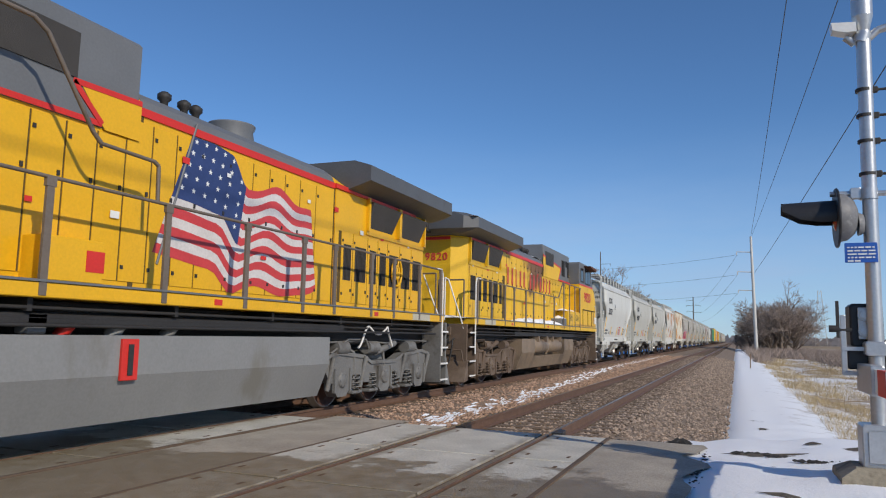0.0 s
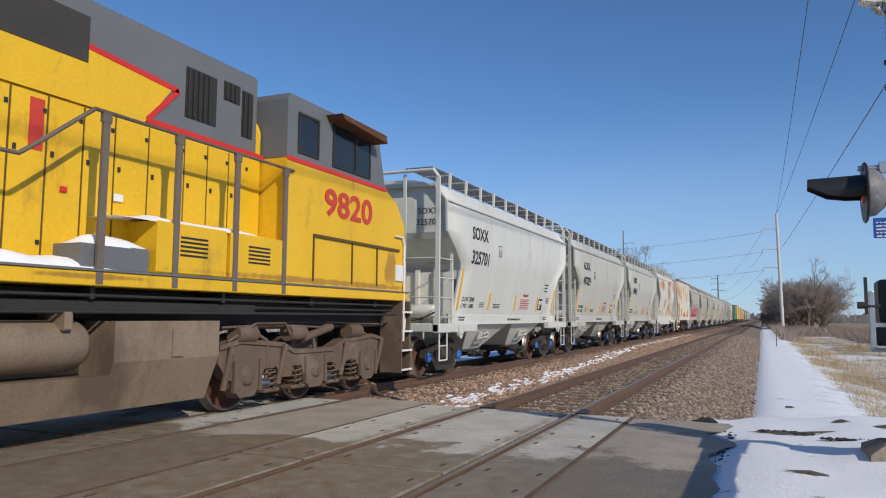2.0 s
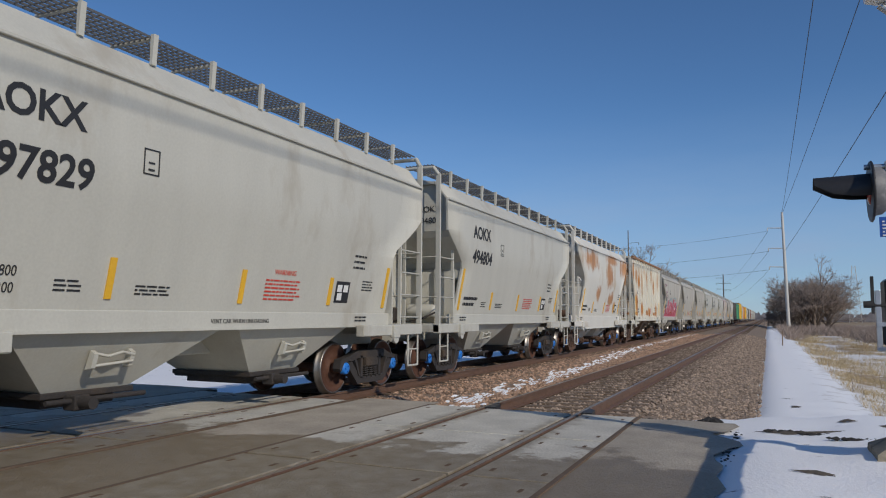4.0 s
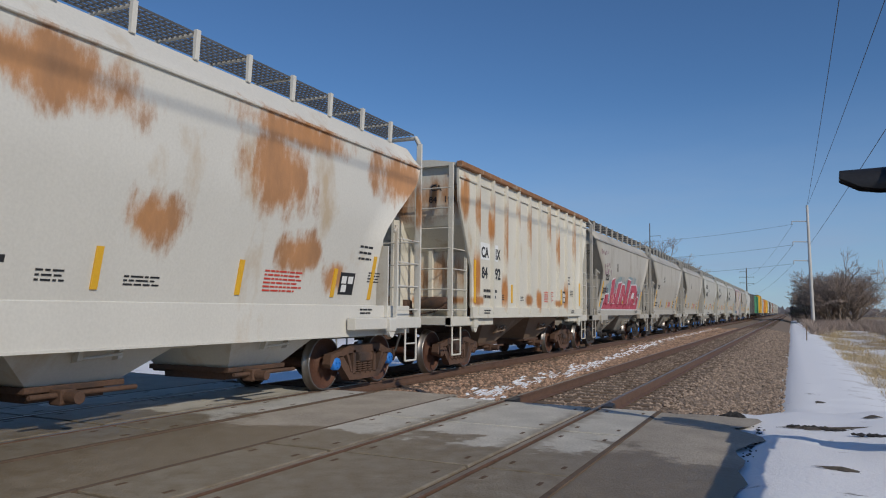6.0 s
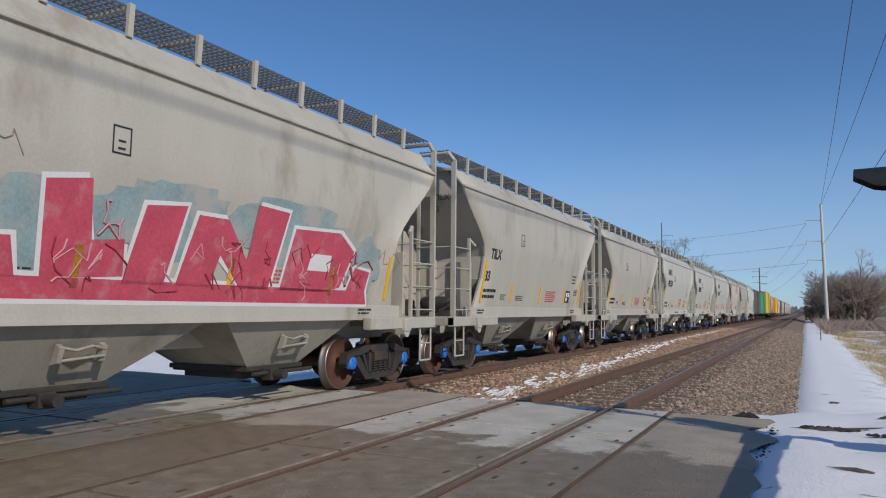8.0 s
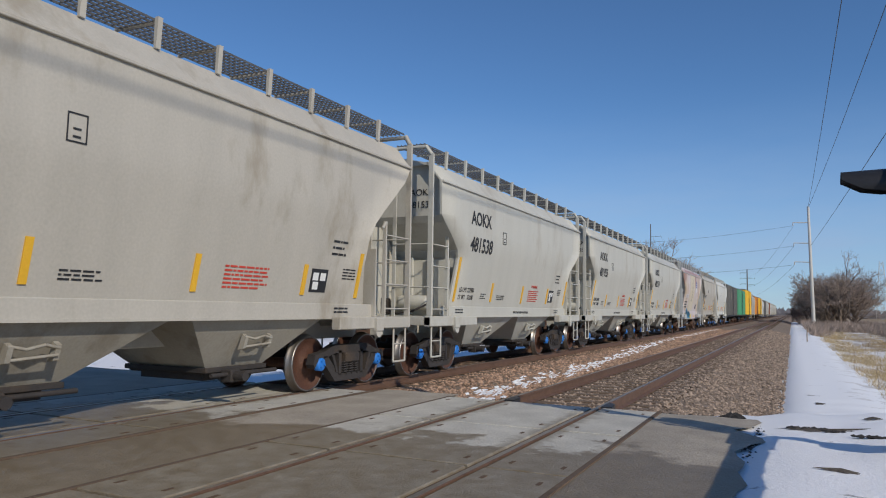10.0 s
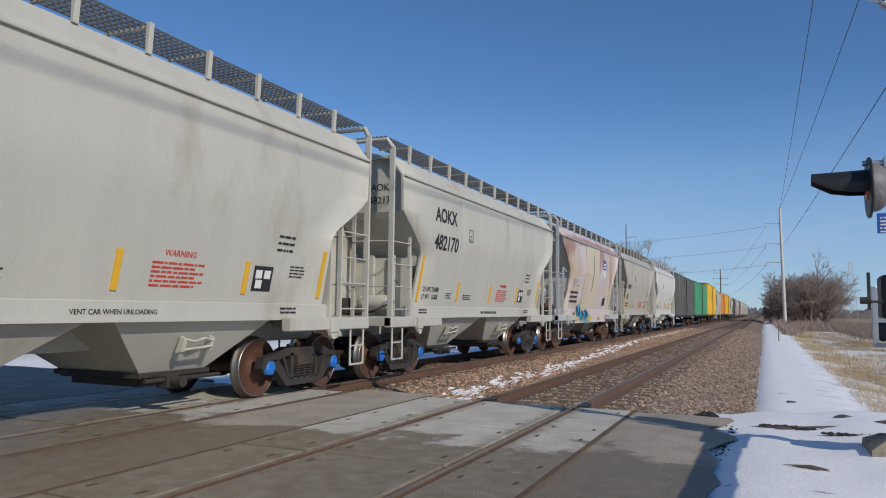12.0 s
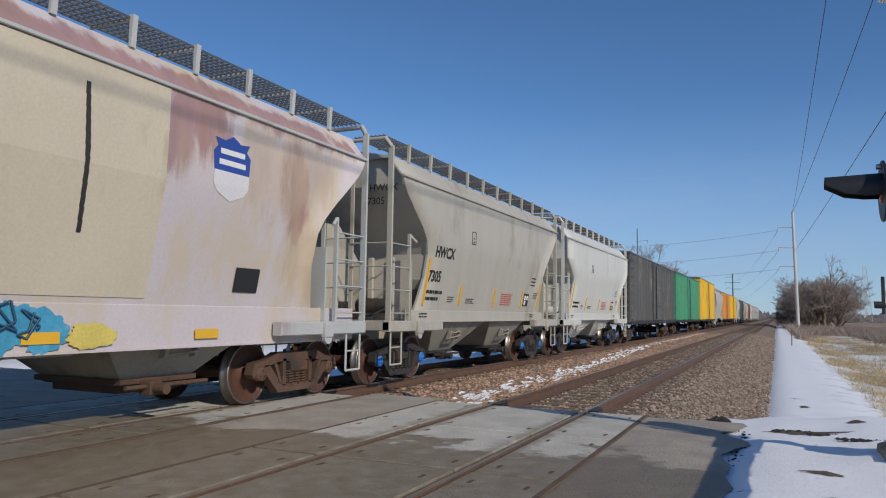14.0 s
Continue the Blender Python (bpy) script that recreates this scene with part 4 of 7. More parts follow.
def walkway(car, L, ZT, metal):
    """Open grating along the roof edges on short supports."""
    key = ("grating", round(L, 2), round(ZT, 2))
    if key not in PARTS:
        f = Form()
        for s in (-1, 1):
            z = ZT + 0.34
            for k in range(8):
                x = s * (1.30 - 0.09 * k)
                f.box(x - 0.006, x + 0.006, 0.42, L - 0.42, z - 0.03, z)
            for i in range(int((L - 0.84) / 0.10)):
                y = 0.47 + i * 0.10
                f.box(min(s * 0.66, s * 1.31), max(s * 0.66, s * 1.31), y - 0.004, y + 0.004, z - 0.022, z - 0.008)
        PARTS[key] = f.mesh("grating")
        PARTS[key].materials.append(dark_galv)
    part("roof_walkway", PARTS[key], None, car, "see-through steel grating")
    n = 11
    for i in range(1, n):
        y = 0.42 + i * (L - 0.84) / n
        for s in (-1, 1):
            g = Form()
            g.prism([(s * 1.30, ZT - 0.02), (s * 1.34, ZT - 0.02), (s * 1.36, ZT + 0.36), (s * 1.30, ZT + 0.36)][::s], "y", y - 0.036, y + 0.036)
            g.box(min(s * 0.6, s * 1.3), max(s * 0.6, s * 1.3), y - 0.02, y + 0.02, ZT + 0.30, ZT + 0.33)
            part("walkway_support", g, metal, car)


dark_galv = mat("dull_galvanised", (0.13, 0.13, 0.13), 0.55, metal=0.4, var=0.2, bump=0.05)


def boxcar(front, body, label, length, height=4.4, marks=None):
    """A box car with ribbed steel sides, a sliding door and a flat roof."""
    car = thing("box_car", label, "box car", pose(FAR, front, 0), "box cars of the train")
    CARS.append((car, front))
    L = length
    b = Form().box(-1.5, 1.5, 0.55, L - 0.55, 1.05, height, 0.03)
    part("body", b, body, car)
    r = Form().prism([(-1.55, height - 0.02), (1.55, height - 0.02), (1.5, height + 0.06), (0, height + 0.16), (-1.5, height + 0.06)], "y", 0.5, L - 0.5)
    part("roof", r, grey, car)
    for k in range(int((L - 1.2) / 0.9)):
        y = 0.7 + k * 0.9
        if abs(y - L / 2) < 1.6:
            continue
        part("side_post", Form().prism([(1.49, y - 0.07), (1.56, y - 0.04), (1.56, y + 0.04), (1.49, y + 0.07)], "z", 1.1, height - 0.05), body, car)
    d = Form().box(1.5, 1.6, L / 2 - 1.5, L / 2 + 1.5, 1.15, height - 0.1, 0.02)
    for z in np.linspace(1.5, height - 0.5, 6):
        d.box(1.59, 1.63, L / 2 - 1.42, L / 2 + 1.42, z - 0.05, z + 0.05, 0.01)
    door = part("door", d, body, car)
    part("door_bar", Form().cyl((1.66, L / 2 - 0.9, 1.2), (1.66, L / 2 - 0.9, height - 0.2), 0.03, 8), dark, door)
    part("side_sill", Form().box(-1.54, 1.54, 0.6, L - 0.6, 0.95, 1.15, 0.02), dark, car)
    for dd, o in ((1, 0.0), (-1, L)):
        g = Form()
        for k in range(8):
            g.tube([(0.9, o + dd * 0.5, 1.2 + k * 0.42), (1.45, o + dd * 0.5, 1.2 + k * 0.42)], 0.016, 5)
            g.tube([(1.57, o + dd * 0.6, 1.2 + k * 0.42), (1.57, o + dd * 1.1, 1.2 + k * 0.42)], 0.016, 5)
        for z in np.linspace(1.4, height - 0.3, 9):
            g.box(-1.4, 1.4, min(o + dd * 0.47, o + dd * 0.56), max(o + dd * 0.47, o + dd * 0.56), z - 0.06, z + 0.06, 0.02)
        part("ladder", g, dark if body is BOX_GREY else body, car)
        coupler(car, o, dd, frame_rust)
        freight_truck(car, o + dd * 2.3, frame_rust, frame_rust)
    return car


BOX_GREY = mat("box_car_grey", (0.10, 0.10, 0.095), 0.7, var=0.2, scale=0.8, dirt=(0.22, 0.19, 0.16), dirt_amt=0.35, streak=5, bump=0.06)
BOX_GREEN = mat("box_car_green", (0.06, 0.30, 0.16), 0.6, var=0.12, scale=0.8, dirt=(0.08, 0.2, 0.12), dirt_amt=0.35, streak=5, bump=0.05)
BOX_YELLOW = mat("box_car_yellow", (0.72, 0.45, 0.03), 0.6, var=0.12, scale=0.8, dirt=(0.35, 0.2, 0.04), dirt_amt=0.3, streak=5, bump=0.05)
BOX_BROWN = mat("box_car_brown", (0.26, 0.10, 0.05), 0.7, var=0.15, scale=0.8, dirt=(0.12, 0.07, 0.05), dirt_amt=0.3, streak=5, bump=0.05)
BOX_ORANGE = mat("box_car_orange", (0.62, 0.25, 0.04), 0.6, var=0.12, scale=0.8, dirt=(0.3, 0.12, 0.04), dirt_amt=0.3, streak=5, bump=0.05)


# ---- locomotives ----
YELLOW_WORN = mat("worn_yellow_paint", (0.76, 0.45, 0.014), 0.48, var=0.12, scale=1.3, dirt=(0.45, 0.24, 0.03), dirt_amt=0.24, dirt_scale=1.6, streak=3, bump=0.06)
door_line = mat("door_gap", (0.10, 0.06, 0.012), 0.8, var=0.2, bump=0.1)
chrome = mat("lamp_lens", (0.75, 0.76, 0.78), 0.15, metal=0.3, var=0.05, bump=0)
burnt = mat("burnt_paint", (0.115, 0.042, 0.016), 0.8, var=0.35, scale=2.5, dirt=(0.30, 0.12, 0.02), dirt_amt=0.36, dirt_scale=2.5, bump=0.15)
wing_grey = mat("dark_grey_paint", (0.095, 0.098, 0.102), 0.5, var=0.15, dirt=(0.07, 0.065, 0.06), dirt_amt=0.3, bump=0.04)
lamp_glass = mat("lamp_glass", (0.16, 0.17, 0.18), 0.12, var=0.1, scale=20, bump=0)
cream_plate = mat("cream_plate", (0.5, 0.46, 0.35), 0.5, var=0.15, scale=8, bump=0)
handrail_m = mat("handrail_paint", (0.15, 0.12, 0.095), 0.6, var=0.2, bump=0.1)
white_rail = mat("white_handrail", (0.72, 0.70, 0.66), 0.5, var=0.1, bump=0.05)
RW = 0.525          # locomotive wheel radius


def loco_truck(parent, y, metal, d):
    """A three-axle truck: cast side frames with springs, brake cylinders and axle boxes."""
    key = ("loco_frame", metal.name, d)
    if key not in PARTS:
        f = Form()
        for s in (-1, 1):
            a, b = sorted((s * 0.98, s * 1.16))
            beam = [(-2.35, 0.98), (-1.9, 1.06), (-0.9, 0.98), (-0.6, 0.86), (0.5, 0.86), (0.85, 0.98), (1.9, 1.06), (2.35, 0.98), (2.35, 0.72), (2.15, 0.48), (1.45, 0.46), (1.3, 0.62), (1.05, 0.62), (0.9, 0.44), (0.65, 0.44), (0.55, 0.6), (0.38, 0.6), (0.3, 0.42), (-0.3, 0.42), (-0.38, 0.6), (-0.55, 0.6), (-0.65, 0.44), (-0.9, 0.44), (-1.05, 0.62), (-1.3, 0.62), (-1.45, 0.46), (-2.15, 0.48), (-2.35, 0.72)]
            f.prism(beam, "x", a, b)
            for k in (-1.75, 0.0, 1.75):
                w = 0.30
                f.prism([(k - w, 0.74), (k + w, 0.74), (k + w * 0.95, 0.36), (k + 0.16, 0.22), (k - 0.16, 0.22), (k - w * 0.95, 0.36)], "x", a - 0.02 * s, b + 0.02)
                f.lathe([(s * 1.16, 0.15), (s * 1.20, 0.145), (s * 1.22, 0.10), (s * 1.225, 0.001)], (0, k, 0.525), "x", 20)
                for j in range(6):
                    q = j * math.pi / 3
                    f.cyl((s * 1.2, k + 0.11 * math.cos(q), 0.525 + 0.11 * math.sin(q)), (s * 1.222, k + 0.11 * math.cos(q), 0.525 + 0.11 * math.sin(q)), 0.02, 6)
            for k in (-1.2, -0.52, 0.52, 1.2):
                f.box(a, b + 0.06, k - 0.19, k + 0.19, 0.24, 0.30, 0.02)
        for s in (-1, 1):
            # raised rims along the cast frame
            x0, x1 = sorted((s * 1.15, s * 1.19))
            for (a, z), (b, q) in zip(beam[:8], beam[1:8]):
                f.prism([(a, z), (b, q), (b, q - 0.07), (a, z - 0.07)], "x", x0, x1)
            for k in (-1.75, 0.0, 1.75):
                for w in (-0.31, 0.25):
                    f.box(x0, x1 + 0.02, k + w, k + w + 0.06, 0.30, 0.74)
            for k in (-2.2, -0.95, 0.87, 2.15):
                f.cyl((s * 1.12, k, 0.35), (s * 1.22, k + 0.06, 0.95), 0.05, 8)
        f.box(-0.95, 0.95, -2.3, -2.05, 0.62, 0.95, 0.03)
        f.box(-0.95, 0.95, 2.05, 2.3, 0.62, 0.95, 0.03)
        f.box(-0.95, 0.95, -0.4, 0.4, 0.7, 1.05, 0.03)
        PARTS[key] = f.mesh("truck")
        PARTS[key].materials.append(metal)
        g = Form()
        spring(g, 0.0, 0.0, 0.30, 0.62, 0.12, 4)
        PARTS[key + ("s",)] = g.mesh("coil_spring")
        PARTS[key + ("s",)].materials.append(metal)
        for s in (-1, 1):
            h = Form()
            for k in (-2.0, -0.75, 1.05):
                h.cyl((s * 1.12, k, 1.12), (s * 1.12, k + 0.42, 1.12), 0.13, 14)
                h.cyl((s * 1.12, k + 0.42, 1.12), (s * 1.12, k + 0.5, 1.12), 0.08, 10)
                h.tube([(s * 1.12, k + 0.5, 1.12), (s * 1.16, k + 0.7, 1.02), (s * 1.16, k + 0.75, 0.7), (s * 1.14, k + 0.72, 0.4)], 0.03, 6)
            h.tube([(s * 1.16, -2.3, 1.22), (s * 1.16, -1.2, 1.25), (s * 1.16, 0.2, 1.2), (s * 1.16, 0.4, 1.28), (s * 1.16, 2.2, 1.24)], 0.02, 6)
            h.tube([(s * 1.18, -2.2, 1.02), (s * 1.2, -1.6, 1.28), (s * 1.2, -0.9, 1.28), (s * 1.18, -0.7, 1.05)], 0.022, 6)
            h.cyl((s * 1.14, -0.35, 1.02), (s * 1.14, 0.5, 1.2), 0.07, 10)
            PARTS[key + ("b", s)] = h.mesh("brake_gear")
            PARTS[key + ("b", s)].materials.append(metal)
    t = part("truck", PARTS[key], None, parent, at=(0, y, 0))
    for s in (-1, 1):
        for k in (-1.2, -0.52, 0.52, 1.2):
            part("coil_spring", PARTS[key + ("s",)], None, t, at=(s * 1.12, k, 0))
        part("brake_gear", PARTS[key + ("b", s)], None, t)
    for k in (-1.75, 0.0, 1.75):
        wheelset(t, k, RW, metal)
    return t


def locomotive(front, label, flip, under, tank_m, paint, weathered):
    """A six-axle diesel. Distances r run from the coupler of its radiator end; flip puts that end behind."""
    L = 20.6
    car = thing("diesel_locomotive", label, "locomotive", pose(FAR, front, 0), "locomotives of the train")
    CARS.append((car, front))
    Y = (lambda r: L - r) if flip else (lambda r: r)

    def bx(f, x0, x1, r0, r1, z0, z1, c=0.0):
        a, b = sorted((Y(r0), Y(r1)))
        return f.box(x0, x1, a, b, z0, z1, c)

    def P(name, f, m, parent=car, lab=""):
        return part(name, f, m, parent, lab)

    hw = 0.97
    ro = -0.5 if not weathered else 0.0      # the radiator end stands further back on the first one
    # frame and walkway
    f = Form()
    bx(f, -1.48, 1.48, 1.1, L - 1.0, 1.70, 1.86, 0.01)
    P("walkway_sill", f, paint, car, "yellow sill edge")
    f = Form()
    bx(f, -1.50, 1.50, 1.08, L - 0.98, 1.86, 1.885)
    P("walkway_deck", f, grey)
    f = Form()
    bx(f, -0.9, 0.9, 0.7, L - 0.7, 1.18, 1.70, 0.02)
    for k in range(9):
        o = Form()
        bx(o, -1.36, 1.36, 1.6 + k * 2.1, 1.66 + k * 2.1, 1.56, 1.70)
        P("outrigger", o, dark)
    bx(f, -1.30, 1.30, 5.6, L - 5.6, 1.40, 1.55, 0.02)
    P("underframe", f, dark)
    f = Form()
    for s in (-1, 1):
        for z, dx in ((1.60, 1.34), (1.50, 1.28), (1.42, 1.38)):
            f.tube([(s * dx, Y(1.4), z), (s * dx, Y(L - 1.4), z)], 0.022, 6)
    P("pipework", f, dark)
    # fuel tank
    f = Form()
    prof = [(-1.42, 1.32), (-1.42, 0.86), (-1.20, 0.30), (1.20, 0.30), (1.42, 0.86), (1.42, 1.32)]
    r0, r1 = 6.3, 14.1
    if weathered:
        f.prism(prof, "y", min(Y(6.0), Y(7.7)), max(Y(6.0), Y(7.7)))
        h = Form().prism(prof, "y", min(Y(12.4), Y(r1)), max(Y(12.4), Y(r1)))
        P("tank_end", h, tank_m)
        f.prism([(-1.36, 0.72), (-1.20, 0.30), (1.20, 0.30), (1.36, 0.72)], "y", min(Y(7.7), Y(12.4)), max(Y(7.7), Y(12.4)))
        f.prism([(-0.9, 1.35), (-0.9, 0.5), (0.9, 0.5), (0.9, 1.35)], "y", min(Y(7.7), Y(12.4)), max(Y(7.7), Y(12.4)))
        tank = P("fuel_tank", f, tank_m)
        for a, b in ((7.95, 9.95), (10.2, 12.2)):
            g = Form()
            a, b = sorted((Y(a), Y(b)))
            for s in (-1, 1):
                g.lathe([(a, 0.12), (a + 0.05, 0.22), (a + 0.14, 0.275), (b - 0.14, 0.275), (b - 0.05, 0.22), (b, 0.12)], (s * 1.13, 0, 1.06), "y", 22)
            P("air_reservoir", g, tank_m, tank)
        g = Form()
        for r in (8.3, 9.5, 10.5, 11.8):
            bx(g, 1.0, 1.43, r - 0.06, r + 0.06, 1.22, 1.42, 0.02)
        g.tube([(1.2, Y(10.08), 0.75), (1.3, Y(10.08), 0.95), (1.25, Y(10.0), 1.15), (1.3, Y(10.08), 1.4)], 0.05, 8)
        P("reservoir_bracket", g, tank_m, tank)
        g = Form()
        bx(g, 1.415, 1.45, 13.25, 13.45, 0.88, 1.22, 0.01)
        P("sight_glass", g, tank_m, tank)
    else:
        f.prism(prof, "y", min(Y(r0), Y(r1)), max(Y(r0), Y(r1)))
        tank = P("fuel_tank", f, tank_m)
        g = Form()
        bx(g, 1.42, 1.46, 10.72, 10.98, 0.80, 1.28, 0.008)
        sg = P("sight_glass", g, red, tank, "red fuel gauge panel")
        g = Form()
        bx(g, 1.46, 1.475, 10.81, 10.89, 0.86, 1.22, 0.004)
        P("gauge_tube", g, dark, sg)
        for r, m, q in ((10.85, tank_m, 0.10), (9.95, tank_m, 0.09), (11.55, red, 0.085)):
            g = Form()
            g.cyl((1.1, Y(r), 1.30), (1.22, Y(r - 0.1), 1.50), q, 12, q * 0.8)
            P("filler_cap", g, m, tank)
        g = Form()
        bx(g, 1.1, 1.3, 11.85, 12.1, 1.33, 1.55, 0.02)
        P("filler_box", g, grey, tank)
    # hood: engine part and wider radiator part
    g = Form()
    top = 4.50

    def hood_ring(y, w, t=top):
        return [(-w, y, 1.88), (w, y, 1.88), (w, y, t - 0.28), (w - 0.06, y, t - 0.14), (w - 0.26, y, t), (-w + 0.26, y, t), (-w + 0.06, y, t - 0.14), (-w, y, t - 0.28)]
    g.loft([hood_ring(Y(r), hw) for r in ((5.5, 15.4) if not flip else (15.4, 5.5))])
    P("engine_hood", g, paint)
    g = Form()
    rr = [(1.35, 0.55), (1.75, hw)] if not flip else None
    rings = [hood_ring(Y(1.42 + ro), 0.62, 4.42), hood_ring(Y(1.85 + ro), hw + 0.02, 4.42), hood_ring(Y(5.55), hw + 0.02, 4.42)]
    g.loft(rings if not flip else rings[::-1])
    P("radiator_hood", g, paint)
    # radiator wings
    f = Form()
    wing = [(-1.52, 4.36), (-1.0, 4.20), (1.0, 4.20), (1.52, 4.36), (1.52, 4.66), (1.15, 4.78), (-1.15, 4.78), (-1.52, 4.66)]
    a, b = sorted((Y(1.2 + ro * 0.8), Y(5.75 + ro * 1.2)))
    inner = [(x * 0.78, z if z > 4.5 else 4.32) for x, z in wing]
    f.loft([[(x, a - (0.30 if not flip else 0.0), z) for x, z in (inner if not flip else wing)], [(x, a + 0.02, z) for x, z in wing], [(x, b - 0.02, z) for x, z in wing],
            [(x, b + (0.30 if flip else 0.0), z) for x, z in (inner if flip else wing)]])
    P("radiator_wing", f, wing_grey)
    f = Form()
    for s in (-1, 1):
        a, b = sorted((s * (hw + 0.02), s * (hw + 0.055)))
        bx(f, a, b, 1.9, 5.6, 4.15, 4.24)
        bx(f, a - 0.03, b - 0.03, 5.6, 10.5, 4.13, 4.24)
    bx(f, -0.62, 0.62, 1.38 + ro, 1.42 + ro, 4.08, 4.16)
    P("red_stripe", f, red)
    # slanting intake screens under the wings
    for i, (a, b) in enumerate(((1.95 + ro, 3.3 + ro), (3.42 + ro, 4.75 + ro))):
        g = Form()
        p = [(hw + 0.17, 4.10), (hw + 0.03, 3.58), (hw - 0.02, 3.58), (hw - 0.02, 4.10)]
        q0, q1 = sorted((Y(a), Y(b)))
        sh = 0.18 if not flip else -0.18
        g.loft([[(x, q0 + (sh if z < 4 else 0) * (1 if not flip else 0), z) for x, z in p], [(x, q1 - (0.18 if flip and z < 4 else 0), z) for x, z in p]])
        P("intake_screen", g, screen)
    g = Form()
    bx(g, hw, hw + 0.10, 1.88 + ro, 1.95 + ro, 3.5, 4.18)
    bx(g, hw, hw + 0.13, 3.30 + ro, 3.42 + ro, 3.5, 4.18)
    bx(g, hw, hw + 0.10, 4.75 + ro, 4.82 + ro, 3.5, 4.18)
    bx(g, hw, hw + 0.05, 1.88 + ro, 4.82 + ro, 3.42, 3.50)
    P("screen_frame", g, paint)
    # doors of the hood
    # dark sheet added behind the doors, so that the narrow gaps read dark
    g = Form()
    bx(g, hw - 0.005, hw + 0.003, 5.62, 10.42, 1.98, 4.05)
    bx(g, hw - 0.005, hw + 0.003, 10.5, 15.0, 1.98, 3.76)
    bx(g, hw, hw + 0.023, 1.95 + ro, 5.4, 1.98, 3.36)
    P("door_surround", g, door_line)
    rng2 = random.Random(11 if flip else 12)
    r = 1.95 + ro
    k = 0
    while r < 15.0:
        w = rng2.choice((0.44, 0.46, 0.52, 0.62))
        rad = r < 5.3
        if r < 5.5 < r + w:
            r = 5.62
            continue
        x = hw + (0.02 if rad else 0.0)
        z0, z1 = 1.98, (3.36 if rad else (4.05 if r < 10.3 else 3.76))
        g = Form()
        bx(g, x - 0.01, x + 0.014, r + 0.012, r + w - 0.012, z0, z1, 0.004)
        d = P("hood_door", g, paint)
        h = Form()
        bx(h, x + 0.01, x + 0.03, r + 0.05, r + 0.085, 3.1 if not rad else 2.2, 3.16 if not rad else 2.26)
        bx(h, x + 0.01, x + 0.028, r + w - 0.07, r + w - 0.03, z0 + 0.15, z0 + 0.20)
        bx(h, x + 0.01, x + 0.028, r + w - 0.07, r + w - 0.03, z1 - 0.20, z1 - 0.15)
        P("latch", h, dark, d)
        if rad and k % 1 == 0:
            h = Form()
            for j in range(1):
                bx(h, x + 0.013, x + 0.02, r + 0.09, r + w - 0.09, 2.42, 3.12)
            for j in range(int((w - 0.2) / 0.05)):
                bx(h, x + 0.016, x + 0.034, r + 0.1 + j * 0.05, r + 0.118 + j * 0.05, 2.43, 3.11)
            P("louvre", h, screen, d)
        r += w
        k += 1
    g = Form()
    bx(g, -hw - 0.004, hw + 0.004, 5.56, 5.60, 1.9, 4.2)
    bx(g, -hw - 0.006, hw + 0.006, 10.42, 10.50, 1.9, 4.2)
    P("hood_joint", g, door_line)
    # grey roof skin over the engine part, exhaust and roof fittings
    g = Form()
    ring = lambda y: [(hw + 0.006, y, 4.24), (hw + 0.006, y, top - 0.27), (hw - 0.055, y, top - 0.13), (hw - 0.25, y, top + 0.012), (-hw + 0.25, y, top + 0.012), (-hw + 0.055, y, top - 0.13), (-hw - 0.006, y, top - 0.27), (-hw - 0.006, y, 4.24)]
    ys = sorted((Y(5.6), Y(10.45)))
    g.loft([ring(y) for y in ys])
    P("roof", g, grey)
    g = Form()
    g.lathe([(4.45, 0.42), (4.78, 0.36), (4.86, 0.40), (4.88, 0.40), (4.84, 0.28)], (0.1, Y(7.6), 0), "z", 24)
    P("exhaust_stack", g, grey if not weathered else dark)
    g = Form()
    for j, rr2 in enumerate((9.0, 9.25, 9.65)):
        g.lathe([(4.5, 0.05), (4.62, 0.06), (4.66, 0.10), (4.72, 0.10), (4.76, 0.05)], (0.55, Y(rr2), 0), "z", 12)
    P("roof_vent", g, dark)
    # tall equipment box ahead of the engine
    g = Form()
    bx(g, -hw - 0.03, hw + 0.03, 10.5, 15.3, 3.78, 5.06, 0.05)
    box2 = P("equipment_cabin", g, grey)
    g = Form()
    sc = 10.85 if weathered else 11.5
    bx(g, hw + 0.02, hw + 0.05, sc, sc + (1.35 if weathered else 1.2), 4.28, 4.82)
    P("dynamic_brake_screen", g, screen, box2)
    g = Form()
    for a, b, z0, z1 in ((13.75, 14.35, 4.05, 4.75), (14.5, 14.85, 4.5, 4.78), (14.9, 15.15, 4.05, 4.75)):
        bx(g, hw + 0.02, hw + 0.04, a, b, z0, z1)
        for j in range(int((b - a) / 0.1)):
            bx(g, hw + 0.035, hw + 0.07, a + 0.02 + j * 0.1, a + 0.05 + j * 0.1, z0 + 0.02, z1 - 0.02)
    P("louvre", g, dark, box2)
    # yellow tongue with its red edge running into the grey
    g = Form()
    tip, base, high = (13.5, 13.05, (4.60, 4.34)) if weathered else (11.42, 11.05, (4.25, 4.22))
    tri = [(Y(10.5), high[0]), (Y(tip), high[1]), (Y(base), 3.78), (Y(10.5), 3.78)]
    lo = [(a, z) for a, z in tri]
    g.prism(lo if not flip else lo[::-1], "x", hw + 0.032, hw + 0.040)
    P("yellow_panel", g, paint)
    g = Form()
